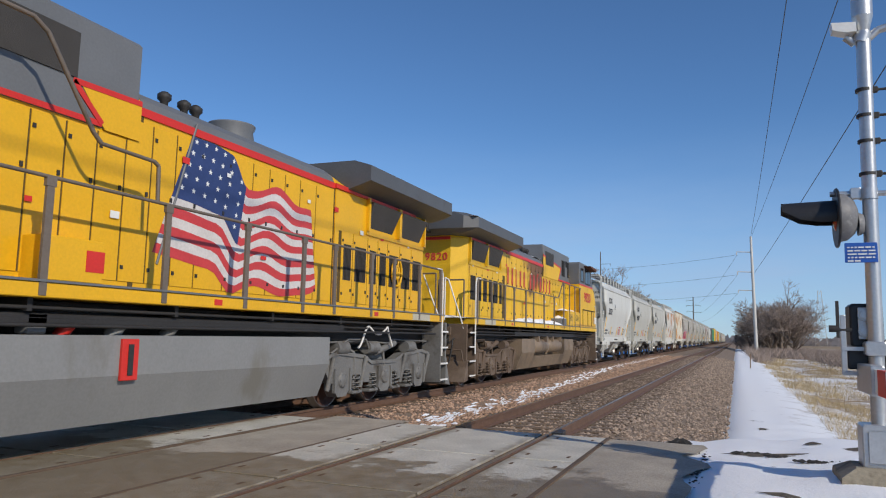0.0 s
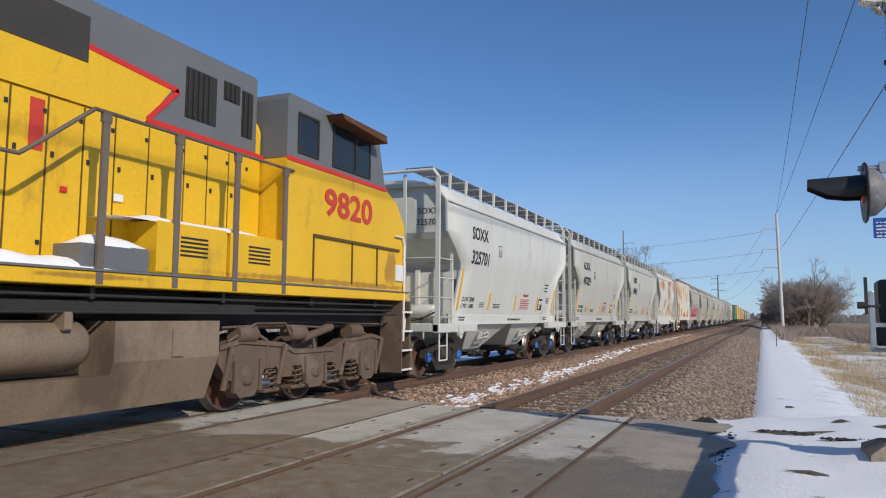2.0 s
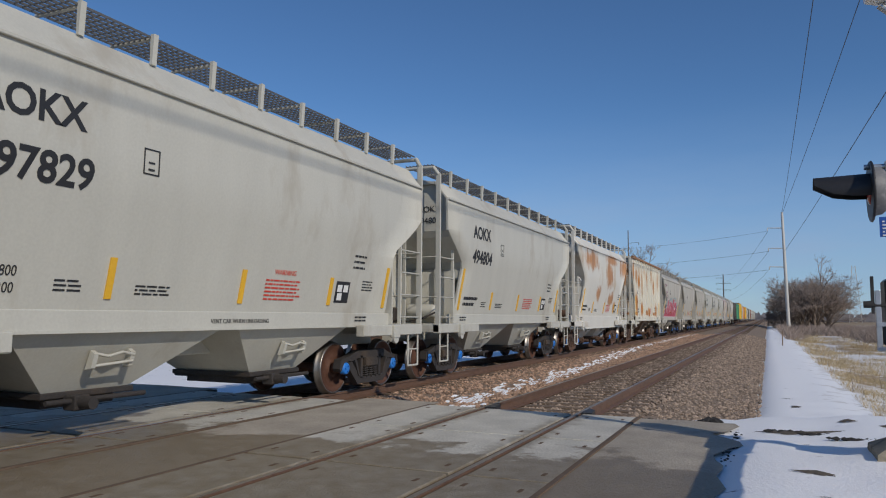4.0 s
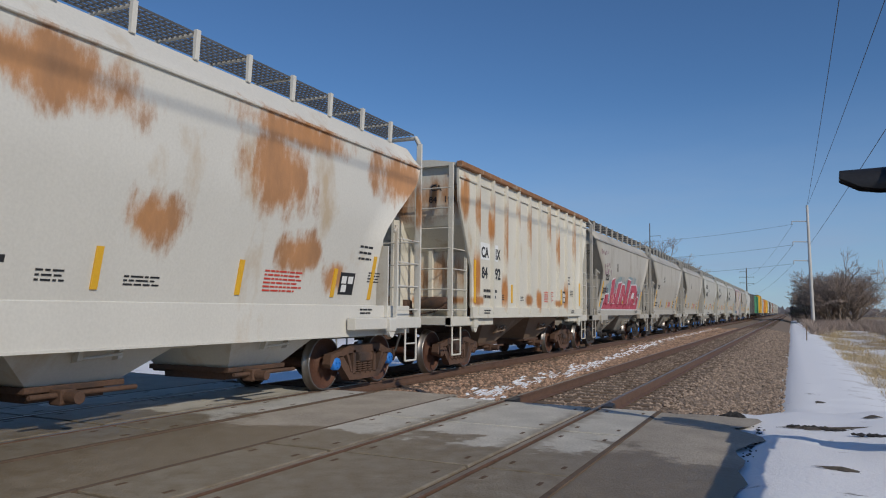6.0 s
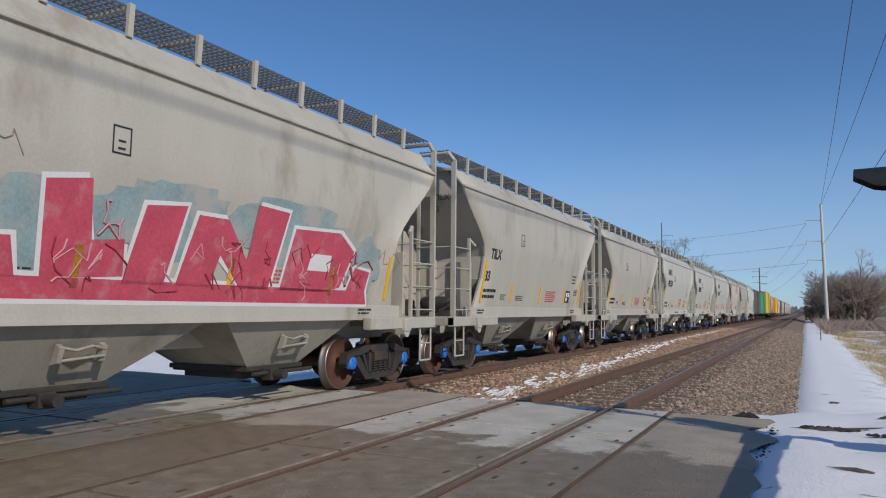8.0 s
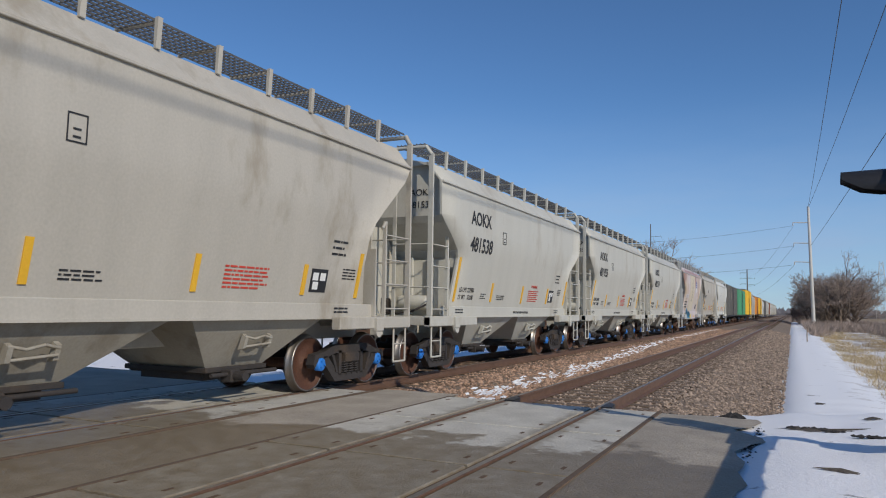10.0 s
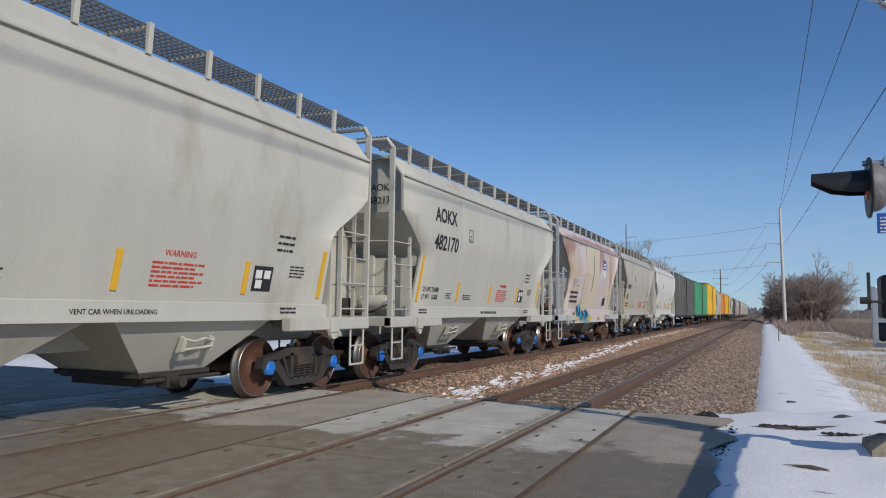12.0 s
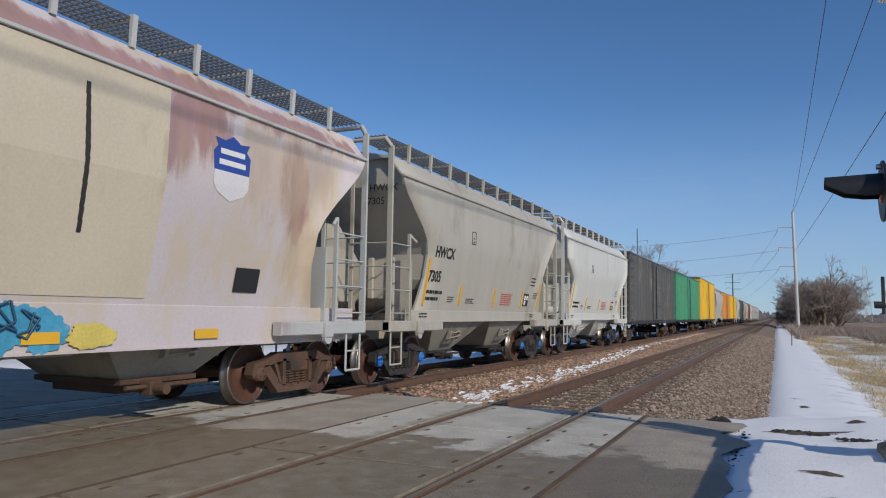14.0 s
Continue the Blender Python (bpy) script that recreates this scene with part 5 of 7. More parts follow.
    for (a, z), (b, q) in (((10.5, high[0] + 0.02), (tip + 0.12, high[1] + 0.02)), ((tip + 0.12, high[1] + 0.02), (base + 0.05, 3.84)), ((base + 0.05, 3.84), (19.0, 3.80))):
        A, B = (Y(a), z), (Y(b), q)
        n = Vector((-(B[1] - A[1]), B[0] - A[0])).normalized() * 0.035
        xx = hw + 0.046 if b < 15 else hw + 0.04
        pr = [(A[0] + n.x, A[1] + n.y), (A[0] - n.x, A[1] - n.y), (B[0] - n.x, B[1] - n.y), (B[0] + n.x, B[1] + n.y)]
        g.prism(pr, "x", hw + 0.03, xx)
    P("red_stripe", g, red)
    # low cabinets on the walkway ahead of the cab
    for a, b in ((12.9, 14.15), (14.2, 15.45)):
        g = Form()
        bx(g, -1.47, -0.9, a, b, 1.89, 2.52, 0.02)
        P("battery_box", g, paint)
        g = Form()
        bx(g, 0.9, 1.47, a, b, 1.89, 2.52, 0.02)
        cb = P("battery_box", g, paint)
        g = Form()
        for j in range(5):
            bx(g, 1.468, 1.478, (a + b) / 2 - 0.24, (a + b) / 2 + 0.24, 2.12 + j * 0.055, 2.145 + j * 0.055)
        P("vent_slot", g, dark, cb)
    # cab
    cw = 1.44
    sgn = 1 if not flip else -1
    prof = [(15.45, 1.88), (19.55, 1.88), (19.45, 3.2), (19.1, 3.62), (18.55, 3.86), (18.30, 4.70), (18.1, 4.80), (15.5, 4.80), (15.45, 4.72)]
    prof = [(Y(a), z) for a, z in prof]
    g = Form().prism(prof if flip else prof[::-1], "x", -cw, cw)
    cab = P("cab", g, paint)
    g = Form()
    up = [(15.44, 3.82), (18.60, 3.82), (18.33, 4.72), (18.12, 4.83), (15.48, 4.83), (15.44, 4.74)]
    up = [(Y(a), z) for a, z in up]
    g.prism(up if flip else up[::-1], "x", -cw - 0.006, cw + 0.006)
    P("cab_upper", g, grey, cab, "grey upper cab")
    g = Form()
    bx(g, cw, cw + 0.012, 15.45, 18.65, 3.78, 3.85)
    P("red_stripe", g, red, cab)
    for a, b, z0, z1 in ((15.75, 16.25, 3.98, 4.55), (16.75, 17.4, 3.95, 4.62), (17.46, 17.95, 3.95, 4.58)):
        for s in (-1, 1):
            g = Form()
            bx(g, min(s * cw, s * (cw + 0.02)), max(s * cw, s * (cw + 0.02)), a, b, z0, z1, 0.008)
            P("cab_window", g, glass_m, cab)
        h = Form()
        for q in ((a - 0.04, a, z0 - 0.04, z1 + 0.04), (b, b + 0.04, z0 - 0.04, z1 + 0.04), (a, b, z1, z1 + 0.04), (a, b, z0 - 0.04, z0)):
            bx(h, cw + 0.004, cw + 0.03, q[0], q[1], q[2], q[3])
        P("window_frame", h, dark, cab)
    g = Form()
    p = [(Y(16.5), 4.74), (Y(18.05), 4.72), (Y(18.1), 4.58), (Y(16.6), 4.66)]
    g.prism(p, "x", cw, cw + 0.32)
    P("sun_visor", g, burnt if weathered else grey, cab)
    g = Form()
    bx(g, cw, cw + 0.03, 16.2, 19.2, 2.66, 2.71)
    for a in (16.2, 17.4, 18.3):
        bx(g, cw, cw + 0.02, a, a + 0.03, 1.95, 2.66)
    P("cab_seam", g, door_line, cab)
    g = Form()
    bx(g, cw, cw + 0.04, 19.05, 19.35, 2.08, 2.4, 0.01)
    P("marker_panel", g, white_paint, cab)
    # pilots and end steps
    for o, d in ((0, 1), (L, -1)):
        R = lambda v: o + d * v
        g = Form()
        bx(g, -1.40, 1.40, R(0.72), R(0.80), 0.32, 1.70, 0.01)
        bx(g, -0.55, 0.55, R(0.45), R(0.75), 0.75, 1.25, 0.02)
        for s in (-1, 1):
            g.prism([(Y(R(0.50)), 0.18), (Y(R(0.80)), 0.22), (Y(R(0.80)), 0.75), (Y(R(0.74)), 0.75)], "x", min(s * 0.1, s * 1.42), max(s * 0.1, s * 1.42))
        P("pilot", g, under)
        g = Form()
        bx(g, -0.10, 0.10, R(0.08), R(0.5), 0.80, 0.99, 0.02)
        g.prism([(-0.17, Y(R(-0.05))), (0.15, Y(R(-0.05))), (0.19, Y(R(0.22))), (-0.15, Y(R(0.25)))], "z", 0.73, 1.06)
        P("coupler", g, under)
        h = Form()
        h.tube([(-1.3, Y(R(0.60)), 1.0), (-0.5, Y(R(0.58)), 1.06), (0.0, Y(R(0.30)), 1.10), (0.5, Y(R(0.58)), 1.06), (1.3, Y(R(0.60)), 1.0), (1.36, Y(R(0.58)), 0.72)], 0.018, 6)
        P("uncoupling_lever", h, under)
        for x in (-1.05, -0.88, -0.71, -0.46, 0.46, 0.71, 0.88, 1.05):
            h = Form()
            h.tube([(x, Y(R(0.72)), 1.30), (x, Y(R(0.60)), 1.28), (x + 0.02, Y(R(0.52)), 1.12), (x * 0.95, Y(R(0.50)), 0.72), (x * 0.9, Y(R(0.46)), 0.60)], 0.024, 6)
            P("brake_hose", h, dark)
        for s in (-1, 1):
            h = Form()
            a, b = sorted((s * 0.66, s * 0.96))
            bx(h, a, b, R(0.66), R(0.73), 1.40, 1.62, 0.02)
            P("jumper_box", h, under)
        for s in (-1, 1):
            g = Form()
            x0, x1 = sorted((s * 0.98, s * 1.46))
            bx(g, x0, x1, R(1.22), R(1.26), 0.28, 1.72)
            st = P("step_well", g, under)
            for z in (0.32, 0.70, 1.08, 1.46):
                h = Form()
                bx(h, x0, x1, R(0.80), R(1.24), z, z + 0.03)
                P("step", h, under, st)
                h = Form()
                xo = s * 1.46
                bx(h, min(xo, xo + s * 0.02), max(xo, xo + s * 0.02), R(0.80), R(1.24), z - 0.005, z + 0.035)
                P("step_edge", h, white_rail, st, "white step edge")
            h = Form()
            h.tube([(s * 1.47, Y(R(1.2)), 0.9), (s * 1.47, Y(R(1.2)), 2.8), (s * 1.47, Y(R(1.28)), 2.96), (s * 1.47, Y(R(1.6)), 2.96)], 0.024, 6)
            h.tube([(s * 1.30, Y(R(0.86)), 0.95), (s * 1.30, Y(R(0.74)), 1.6), (s * 1.10, Y(R(0.80)), 2.1), (s * 0.8, Y(R(0.86)), 2.9), (s * 0.7, Y(R(0.86)), 2.95), (s * 0.7, Y(R(0.86)), 1.8)], 0.022, 6)
            P("grab_rail", h, white_rail, st, "white grab rail")
        coupler(car, Y(R(0.0)), (1 if Y(R(1)) > Y(R(0)) else -1), frame_rust)
        g = Form()
        for s in (-1, 1):
            g.tube([(s * 0.45, Y(R(1.0)), 1.8), (s * 0.45, Y(R(1.0)), 2.9), (s * 1.2, Y(R(1.0)), 2.9), (s * 1.2, Y(R(1.0)), 1.8)], 0.022, 6)
        for j in range(4):
            x = -0.6 + j * 0.4
            g.tube([(x, Y(R(0.72)), 1.25), (x + 0.1, Y(R(0.5)), 0.75), (x + 0.05, Y(R(0.45)), 0.55)], 0.03, 6)
        P("end_rail", g, handrail_m)
    # side handrails: a top rail, posts
    stops = [1.35, 2.6, 3.9, 4.9, 6.3, 7.3, 8.8, 10.4, 12.1]
    for s in (-1, 1):
        x = s * 1.47
        g = Form()
        if weathered:
            g.tube([(x, Y(1.3), 2.95), (x, Y(11.1), 2.95), (x, Y(11.3), 3.1), (x, Y(11.95), 3.62), (x, Y(15.6), 3.62)], 0.024, 6)
        else:
            g.tube([(x, Y(1.3), 2.95), (x, Y(15.6), 2.95)], 0.024, 6)
            g.tube([(x, Y(10.6), 2.95), (x, Y(10.62), 3.40), (x, Y(10.7), 3.44), (x, Y(11.5), 3.46), (x, Y(11.62), 3.56), (x, Y(12.27), 4.45), (x, Y(12.45), 4.55), (x, Y(15.6), 4.55)], 0.026, 6)
        rail = P("handrail", g, handrail_m)
        for q in stops + [13.2, 14.3, 15.4]:
            h = Form()
            zt = 2.95 if q < 11.2 or not weathered else 3.6
            bx(h, x - 0.018, x + 0.018, q - 0.045, q + 0.045, 1.72, zt)
            bx(h, x - 0.024, x + 0.024, q - 0.06, q + 0.06, zt - 0.1, zt + 0.01)
            P("stanchion", h, handrail_m, rail)
    # fittings on the radiator side
    if not weathered:
        g = Form()
        c = (hw + 0.10, Y(2.95), 2.75)
        g.tube([(c[0], c[1] + 0.24 * math.cos(a), c[2] + 0.30 * math.sin(a)) for a in np.linspace(0, 2 * math.pi, 19)], 0.03, 6)
        g.tube([(c[0], c[1] + 0.11 * math.cos(a), c[2] + 0.14 * math.sin(a)) for a in np.linspace(0, 2 * math.pi, 13)], 0.03, 6)
        for j in range(5):
            a = j * 2 * math.pi / 5
            g.tube([(c[0], c[1], c[2]), (c[0], c[1] + 0.24 * math.cos(a), c[2] + 0.30 * math.sin(a))], 0.02, 5)
        P("hand_brake_wheel", g, paint)
        g = Form()
        bx(g, 0.9, 1.32, 11.2, 12.0, 1.89, 2.38, 0.015)
        yb = P("walkway_locker", g, paint)
        g = Form()
        bx(g, 1.32, 1.326, 11.2, 11.45, 2.02, 2.26)
        P("warning_label", g, red, yb)
    # notices and small labels
    g = Form()
    bx(g, 1.48, 1.487, 2.0, 2.95, 1.71, 1.85)
    P("notice_plate", g, cream_plate)
    rl = random.Random(3)
    for j in range(11):
        r = 2.3 + j * 1.05 + rl.uniform(-0.2, 0.2)
        z = 3.44 if r < 5.4 else rl.choice((3.75, 3.82, 2.6))
        if r > 10.5:
            z = rl.choice((3.2, 2.8))
        g = Form()
        bx(g, hw + 0.035, hw + 0.04, r, r + rl.choice((0.09, 0.14)), z - 0.06, z + rl.choice((0.0, 0.03)))
        P("label", g, red if j % 2 else white_paint)
    for r in (4.6, 9.3):
        g = Form()
        bx(g, 1.48, 1.486, r, r + 0.16, 1.74, 1.82)
        P("label", g, red)
    if not weathered:
        g = Form()
        pts = [(1.28, Y(5.0 - 0.05 * k), 1.12 + 0.42 * smooth01(0, 8, k)) for k in range(9)] + [(1.3, Y(4.6 - 0.1 * k), 1.54 - 0.16 * math.sin(math.pi * k / 8)) for k in range(1, 9)] + [(1.28, Y(3.8 - 0.07 * k), 1.54 - 0.1 * k) for k in range(1, 5)]
        for a, b in zip(pts, pts[1:]):
            g.cyl(a, b, 0.022, 5)
        P("chain", g, white_rail, car, "pale hanging chain")
    # headlights on the radiator end
    g = Form()
    e = Y(0.79 + ro * 0.8)
    dd = 1 if not flip else -1
    for z in (4.38, 4.60):
        g.lathe([(e, 0.085), (e - dd * 0.03, 0.085), (e - dd * 0.034, 0.07), (e + dd * 0.02, 0.001)], (-0.02, 0, z), "y", 18)
    P("headlight", g, lamp_glass)
    g = Form()
    bx(g, -0.2, 0.16, 0.80 + ro * 0.8, 1.3 + ro * 0.8, 4.24, 4.74, 0.02)
    P("headlight_box", g, dark)
    loco_truck(car, Y(3.65), under, 1 if not flip else -1)
    loco_truck(car, Y(16.75), under, 1 if not flip else -1)
    return car, Y, hw


AA, YA, HWID = locomotive(-3.2, "glossy yellow and grey diesel locomotive with a painted flag", True, truck_grey, tank_grey, yellow, False)
BB, YB, _ = locomotive(17.4, "weathered yellow diesel locomotive with burnt paint and snow", False, truck_brown, tank_brown, YELLOW_WORN, True)

# numbers and plain red letter-sized blocks on the second locomotive
lettering("9820", 0.62, BB, 1.452, 16.5, 3.08, red_txt, narrow=1.3, bold=0.014, name="road_number")
lettering("9820", 0.30, BB, -0.15, 1.405, 3.50, red_txt, END, spread=1.2, bold=0.006, name="road_number")
lx = HWID + 0.016
for k in range(12):
    y = 5.62 + k * 0.50 + (0.35 if k > 4 else 0)
    f = Form()
    f.box(lx, lx + 0.006, y + 0.07, y + (0.24 if k not in (2, 7, 10) else 0.17), 3.14, 3.70)
    part("letter_bar", f, red_txt, BB)


def patch(parent, x, cy, cz, ry, rz, material, seed, name, n=40):
    """A flat ragged patch on a side."""
    pts = []
    for i in range(n):
        a = 2 * math.pi * i / n
        q = 1 + 0.35 * noise.noise((math.cos(a) * 1.6 + seed, math.sin(a) * 1.6, seed)) + 0.2 * noise.noise((math.cos(a) * 6 + seed, math.sin(a) * 6, 4))
        pts.append((x, cy + ry * q * math.cos(a), cz + rz * q * math.sin(a)))
    f = Form()
    f.add(pts + [(p[0] + 0.003, p[1], p[2]) for p in pts], [tuple(range(n, 2 * n))] + [(i, (i + 1) % n, n + (i + 1) % n, n + i) for i in range(n)])
    return part(name, f, material, parent)


stains(YELLOW_WORN, [(9.4, 4.0, 1.5, 0.35), (9.2, 3.6, 0.75, 0.55), (8.7, 3.25, 0.4, 0.35), (10.0, 3.5, 0.4, 0.5)], (0.13, 0.045, 0.015), 0.45, 2.4, 0.93, 1.8)
stains(YELLOW_WORN, [(17.0, 1.95, 3.2, 0.05), (12.0, 1.8, 0.8, 0.03), (18.9, 2.3, 0.25, 0.35)], (0.30, 0.13, 0.03), 0.5, 4.0, 0.7, 2.0)


def snow_heap(parent, x0, x1, y0, y1, z, h, seed, step=0.12):
    """A lumpy strip of snow lying on a ledge."""
    nx, ny = 6, max(4, int((y1 - y0) / step))
    f, rows = Form(), []
    for j in range(ny + 1):
        y = y0 + (y1 - y0) * j / ny
        for i in range(nx + 1):
            x = x0 + (x1 - x0) * i / nx
            env = math.sin(math.pi * i / nx) ** 0.4 * min(1, 5 * min(j, ny - j) / ny + 0.05)
            rows.append((x, y, z - 0.01 + h * env * (0.75 + 0.5 * noise.noise((y * 1.7, x * 3, seed)) + 0.2 * noise.noise((y * 6, x * 6, seed)))))
    n = nx + 1
    f.add(rows, [(j * n + i, j * n + i + 1, (j + 1) * n + i + 1, (j + 1) * n + i) for j in range(ny) for i in range(nx)], True)
    return part("lying_snow", f, snow_m, parent, "white snow left on ledges")


snow_heap(BB, 0.98, 1.46, 5.2, 12.8, 1.88, 0.20, 1)
snow_heap(BB, 0.92, 1.46, 12.3, 15.4, 2.51, 0.10, 2)
part("tool_cabinet", Form().box(0.98, 1.42, 11.9, 12.85, 1.885, 2.16, 0.01), grey, BB)
snow_heap(BB, 0.98, 1.42, 11.92, 12.83, 2.16, 0.14, 7)
snow_heap(BB, -1.2, 1.52, 1.0, 5.7, 4.67, 0.27, 3)
snow_heap(BB, -0.6, 0.8, 5.8, 8.6, 4.48, 0.10, 4)
snow_heap(BB, -0.9, 0.9, 9.6, 10.5, 4.46, 0.24, 5)
snow_heap(BB, -1.4, 1.4, 15.5, 18.0, 4.82, 0.08, 6)
snow_heap(BB, -0.9, 1.3, 0.85, 1.35, 1.88, 0.1, 8)

# the flag on the first locomotive: strips that wave along the hood side
flag = part("flag_emblem", Form().cyl((HWID + 0.02, 10.55, 2.25), (HWID + 0.02, 11.15, 4.30), 0.02, 6), grey, AA, "painted waving flag")
flag_red = mat("flag_red", (0.55, 0.05, 0.05), 0.45, var=0.12, scale=3, bump=0)
flag_white = mat("flag_white", (0.62, 0.58, 0.55), 0.45, var=0.15, scale=3, bump=0)
flag_blue = mat("flag_blue", (0.03, 0.05, 0.15), 0.45, var=0.2, scale=3, bump=0)


def flag_at(u, v):
    """u from the pole to the free end, v from the top edge down."""
    y = 11.08 + u * 3.12 - 0.62 * v * (1 - u) + 0.25 * v * u
    topz = 4.12 - 0.06 * u - 0.42 * smooth01(0.28, 0.42, u) - 0.02 * math.sin(u * 9)
    drop = 1.72 - 0.30 * u
    wave = 0.10 * math.sin(u * 10.5 + 0.6 + v * 1.5) * smooth01(0.0, 0.4, u) + 0.05 * math.sin(u * 21 + v * 3) * u
    return y, topz - drop * v + wave - 0.15 * v * math.sin(u * 3.1)


def flag_strip(u0, u1, v0, v1, material, name, lift):
    f, n = Form(), 26
    rows = []
    for v in (v0, v1):
        for i in range(n + 1):
            a, z = flag_at(u0 + (u1 - u0) * i / n, v)
            rows.append((HWID + lift, a, z))
    f.add(rows, [(i, i + 1, n + 2 + i, n + 1 + i)[::-1] for i in range(n)])
    part(name, f, material, flag)


for k in range(13):
    flag_strip(0.0, 1.0, k / 13, (k + 1) / 13, flag_red if k % 2 == 0 else flag_white, "stripe", 0.0185)
flag_strip(0.0, 0.40, 0.0, 7 / 13, flag_blue, "canton", 0.0215)
for i in range(6):
    for j in range(5):
        f = Form()
        a, z = flag_at(0.035 + 0.066 * i, (0.35 + j) * 7 / 13 / 5.3)
        pts = []
        for k in range(10):
            q = (0.045 if k % 2 == 0 else 0.019)
            t = math.pi / 2 + k * math.pi / 5
            pts.append((HWID + 0.0235, a + q * math.cos(t), z + q * math.sin(t)))
        f.add(pts + [(HWID + 0.0245, a, z)], [(k, (k + 1) % 10, 10) for k in range(10)])
        part("star", f, white_paint, flag)


# ---- the cars behind ----
H = hopper
HOP_PALE = mat("hopper_pale_blue_grey", (0.46, 0.47, 0.46), 0.6, var=0.1, scale=0.9, dirt=(0.33, 0.24, 0.22), dirt_amt=0.3, streak=3, bump=0.05)
TIL = (2.31, 2.58, 0.32, 2.16, 2.06, 0.32)
CAI = (1.95, 2.62, 0.34, 1.98, 2.13, 0.37)
H(38.0, HOP_WHITE, "SOXX", "325701", "clean white two-bay covered hopper behind the locomotives", length=12.1, loads=("LD LMT 234200", "LT WT    51800"))
H(50.1, HOP_GREY, "AOKX", "497829", "pale grey two-bay covered hopper lettered in black", length=12.1, loads=("LD LMT 233800", "LT WT    52200"))
H(62.2, HOP_GREY, "AOKX", "494804", "pale grey two-bay covered hopper with dull sides", length=12.1)
RUSTY = H(74.3, HOP_RUSTY, "", "", "dirty white covered hopper with large rust blooms", "round", blue_cap, frame_rust, length=11.65, lift=0.1, deep=True)
CREAM = H(86.5, HOP_CREAM, "CA     IX", "84   192", "cream ribbed covered hopper with rust streaks", "rib", frame_rust, frame_rust, length=12.1, lift=0.27, marks_at=CAI)
TAGGED = H(98.6, HOP_TAN, "TILX", "337432", "grey covered hopper with large pink graffiti", "round", length=12.2, marks_at=TIL)
H(110.8, HOP_TAN, "TILX", "33", "grey round-sided covered hopper with dark end openings", "round", length=12.1, marks_at=TIL)
H(122.9, HOP_TAN, "", "", "dull grey round-sided covered hopper without lettering", "round", length=12.0)
H(134.9, HOP_GREY, "AOKX", "481538", "pale grey two-bay covered hopper lettered in black", length=12.05, loads=("LD LMT 233900", "LT WT    52100"))
H(146.95, HOP_GREY, "AOKX", "481935", "pale grey two-bay covered hopper lettered in black", length=12.1, loads=("LD LMT 234000", "LT WT    52000"))
H(159.05, HOP_GREY, "AOKX", "482170", "pale grey two-bay covered hopper lettered in black", length=12.3, loads=("LD LMT 234400", "LT WT    51600"))
PINK = H(171.35, HOP_PINK, "", "", "faded pinkish covered hopper with a blue shield emblem", "round", frame_rust, frame_rust, length=12.0, deep=True, ground_print=False, ends=HOP_PALE)
H(183.35, HOP_TAN, "HWCX", "7305", "grey round-sided covered hopper with dark end openings", "round", length=12.05, marks_at=TIL)
H(195.4, HOP_WHITE, "", "", "white two-bay covered hopper ahead of the box cars", length=12.1)
y = 207.5
for col, n, lab, ht in ((BOX_GREY, 17.8, "weathered dark grey box car", 4.5), (BOX_GREEN, 17.8, "green box car", 4.55), (BOX_YELLOW, 17.8, "yellow box car with brown door", 5.0), (HOP_GREY, 12.1, "", 0),
                        (BOX_ORANGE, 16.5, "orange box car", 4.6), (BOX_YELLOW, 17.8, "yellow box car", 4.7), (HOP_WHITE, 12.1, "", 0), (BOX_GREY, 17.8, "dark grey box car", 4.6),
                        (HOP_TAN, 12.1, "", 0), (HOP_GREY, 12.1, "", 0), (BOX_BROWN, 16.5, "brown box car", 4.6), (HOP_WHITE, 12.1, "", 0), (HOP_TAN, 12.1, "", 0)):
    if ht:
        boxcar(y, col, lab + " in the train", n, ht)
    else:
        H(y, col, "", "", "far grey covered hopper in the train", length=n, ground_print=False)
    y += n
for k in range(6):
    H(y, (HOP_GREY, HOP_TAN)[k % 2], "", "", "far grey covered hopper in the train", ("angular", "round")[k % 2], length=12.1, ground_print=False)
    y += 12.1


# ---- paint and marks on single cars ----
def shape(parent, pts, x, material, name, thick=0.003):
    """A flat painted shape on the side; pts: along the car, height."""
    f = Form().prism(pts, "x", x, x + thick)
    return part(name, f, material, parent)


def grown(pts, k):
    cy, cz = sum(p[0] for p in pts) / len(pts), sum(p[1] for p in pts) / len(pts)
    return [(y + math.copysign(k, y - cy), z + math.copysign(k, z - cz)) for y, z in pts]


spray_pink = mat("spray_pink", (0.50, 0.07, 0.11), 0.5, var=0.25, scale=3, dirt=(0.5, 0.2, 0.22), dirt_amt=0.35, dirt_scale=3, bump=0.02)
spray_dark_red = mat("spray_dark_red", (0.26, 0.02, 0.04), 0.5, var=0.2, bump=0)
spray_pale_pink = mat("spray_pale_pink", (0.62, 0.28, 0.32), 0.5, var=0.2, bump=0)
spray_white = mat("spray_white", (0.68, 0.66, 0.66), 0.5, var=0.1, bump=0.02)
spray_teal = mat("spray_teal", (0.24, 0.33, 0.34), 0.55, var=0.25, scale=3, dirt=(0.38, 0.37, 0.34), dirt_amt=0.5, dirt_scale=2, bump=0.02)
spray_blue = mat("spray_blue", (0.06, 0.30, 0.47), 0.5, var=0.25, scale=3, dirt=(0.2, 0.42, 0.52), dirt_amt=0.35, dirt_scale=3, bump=0.02)
spray_yellow = mat("spray_yellow", (0.62, 0.50, 0.12), 0.5, var=0.2, scale=3, bump=0.02)
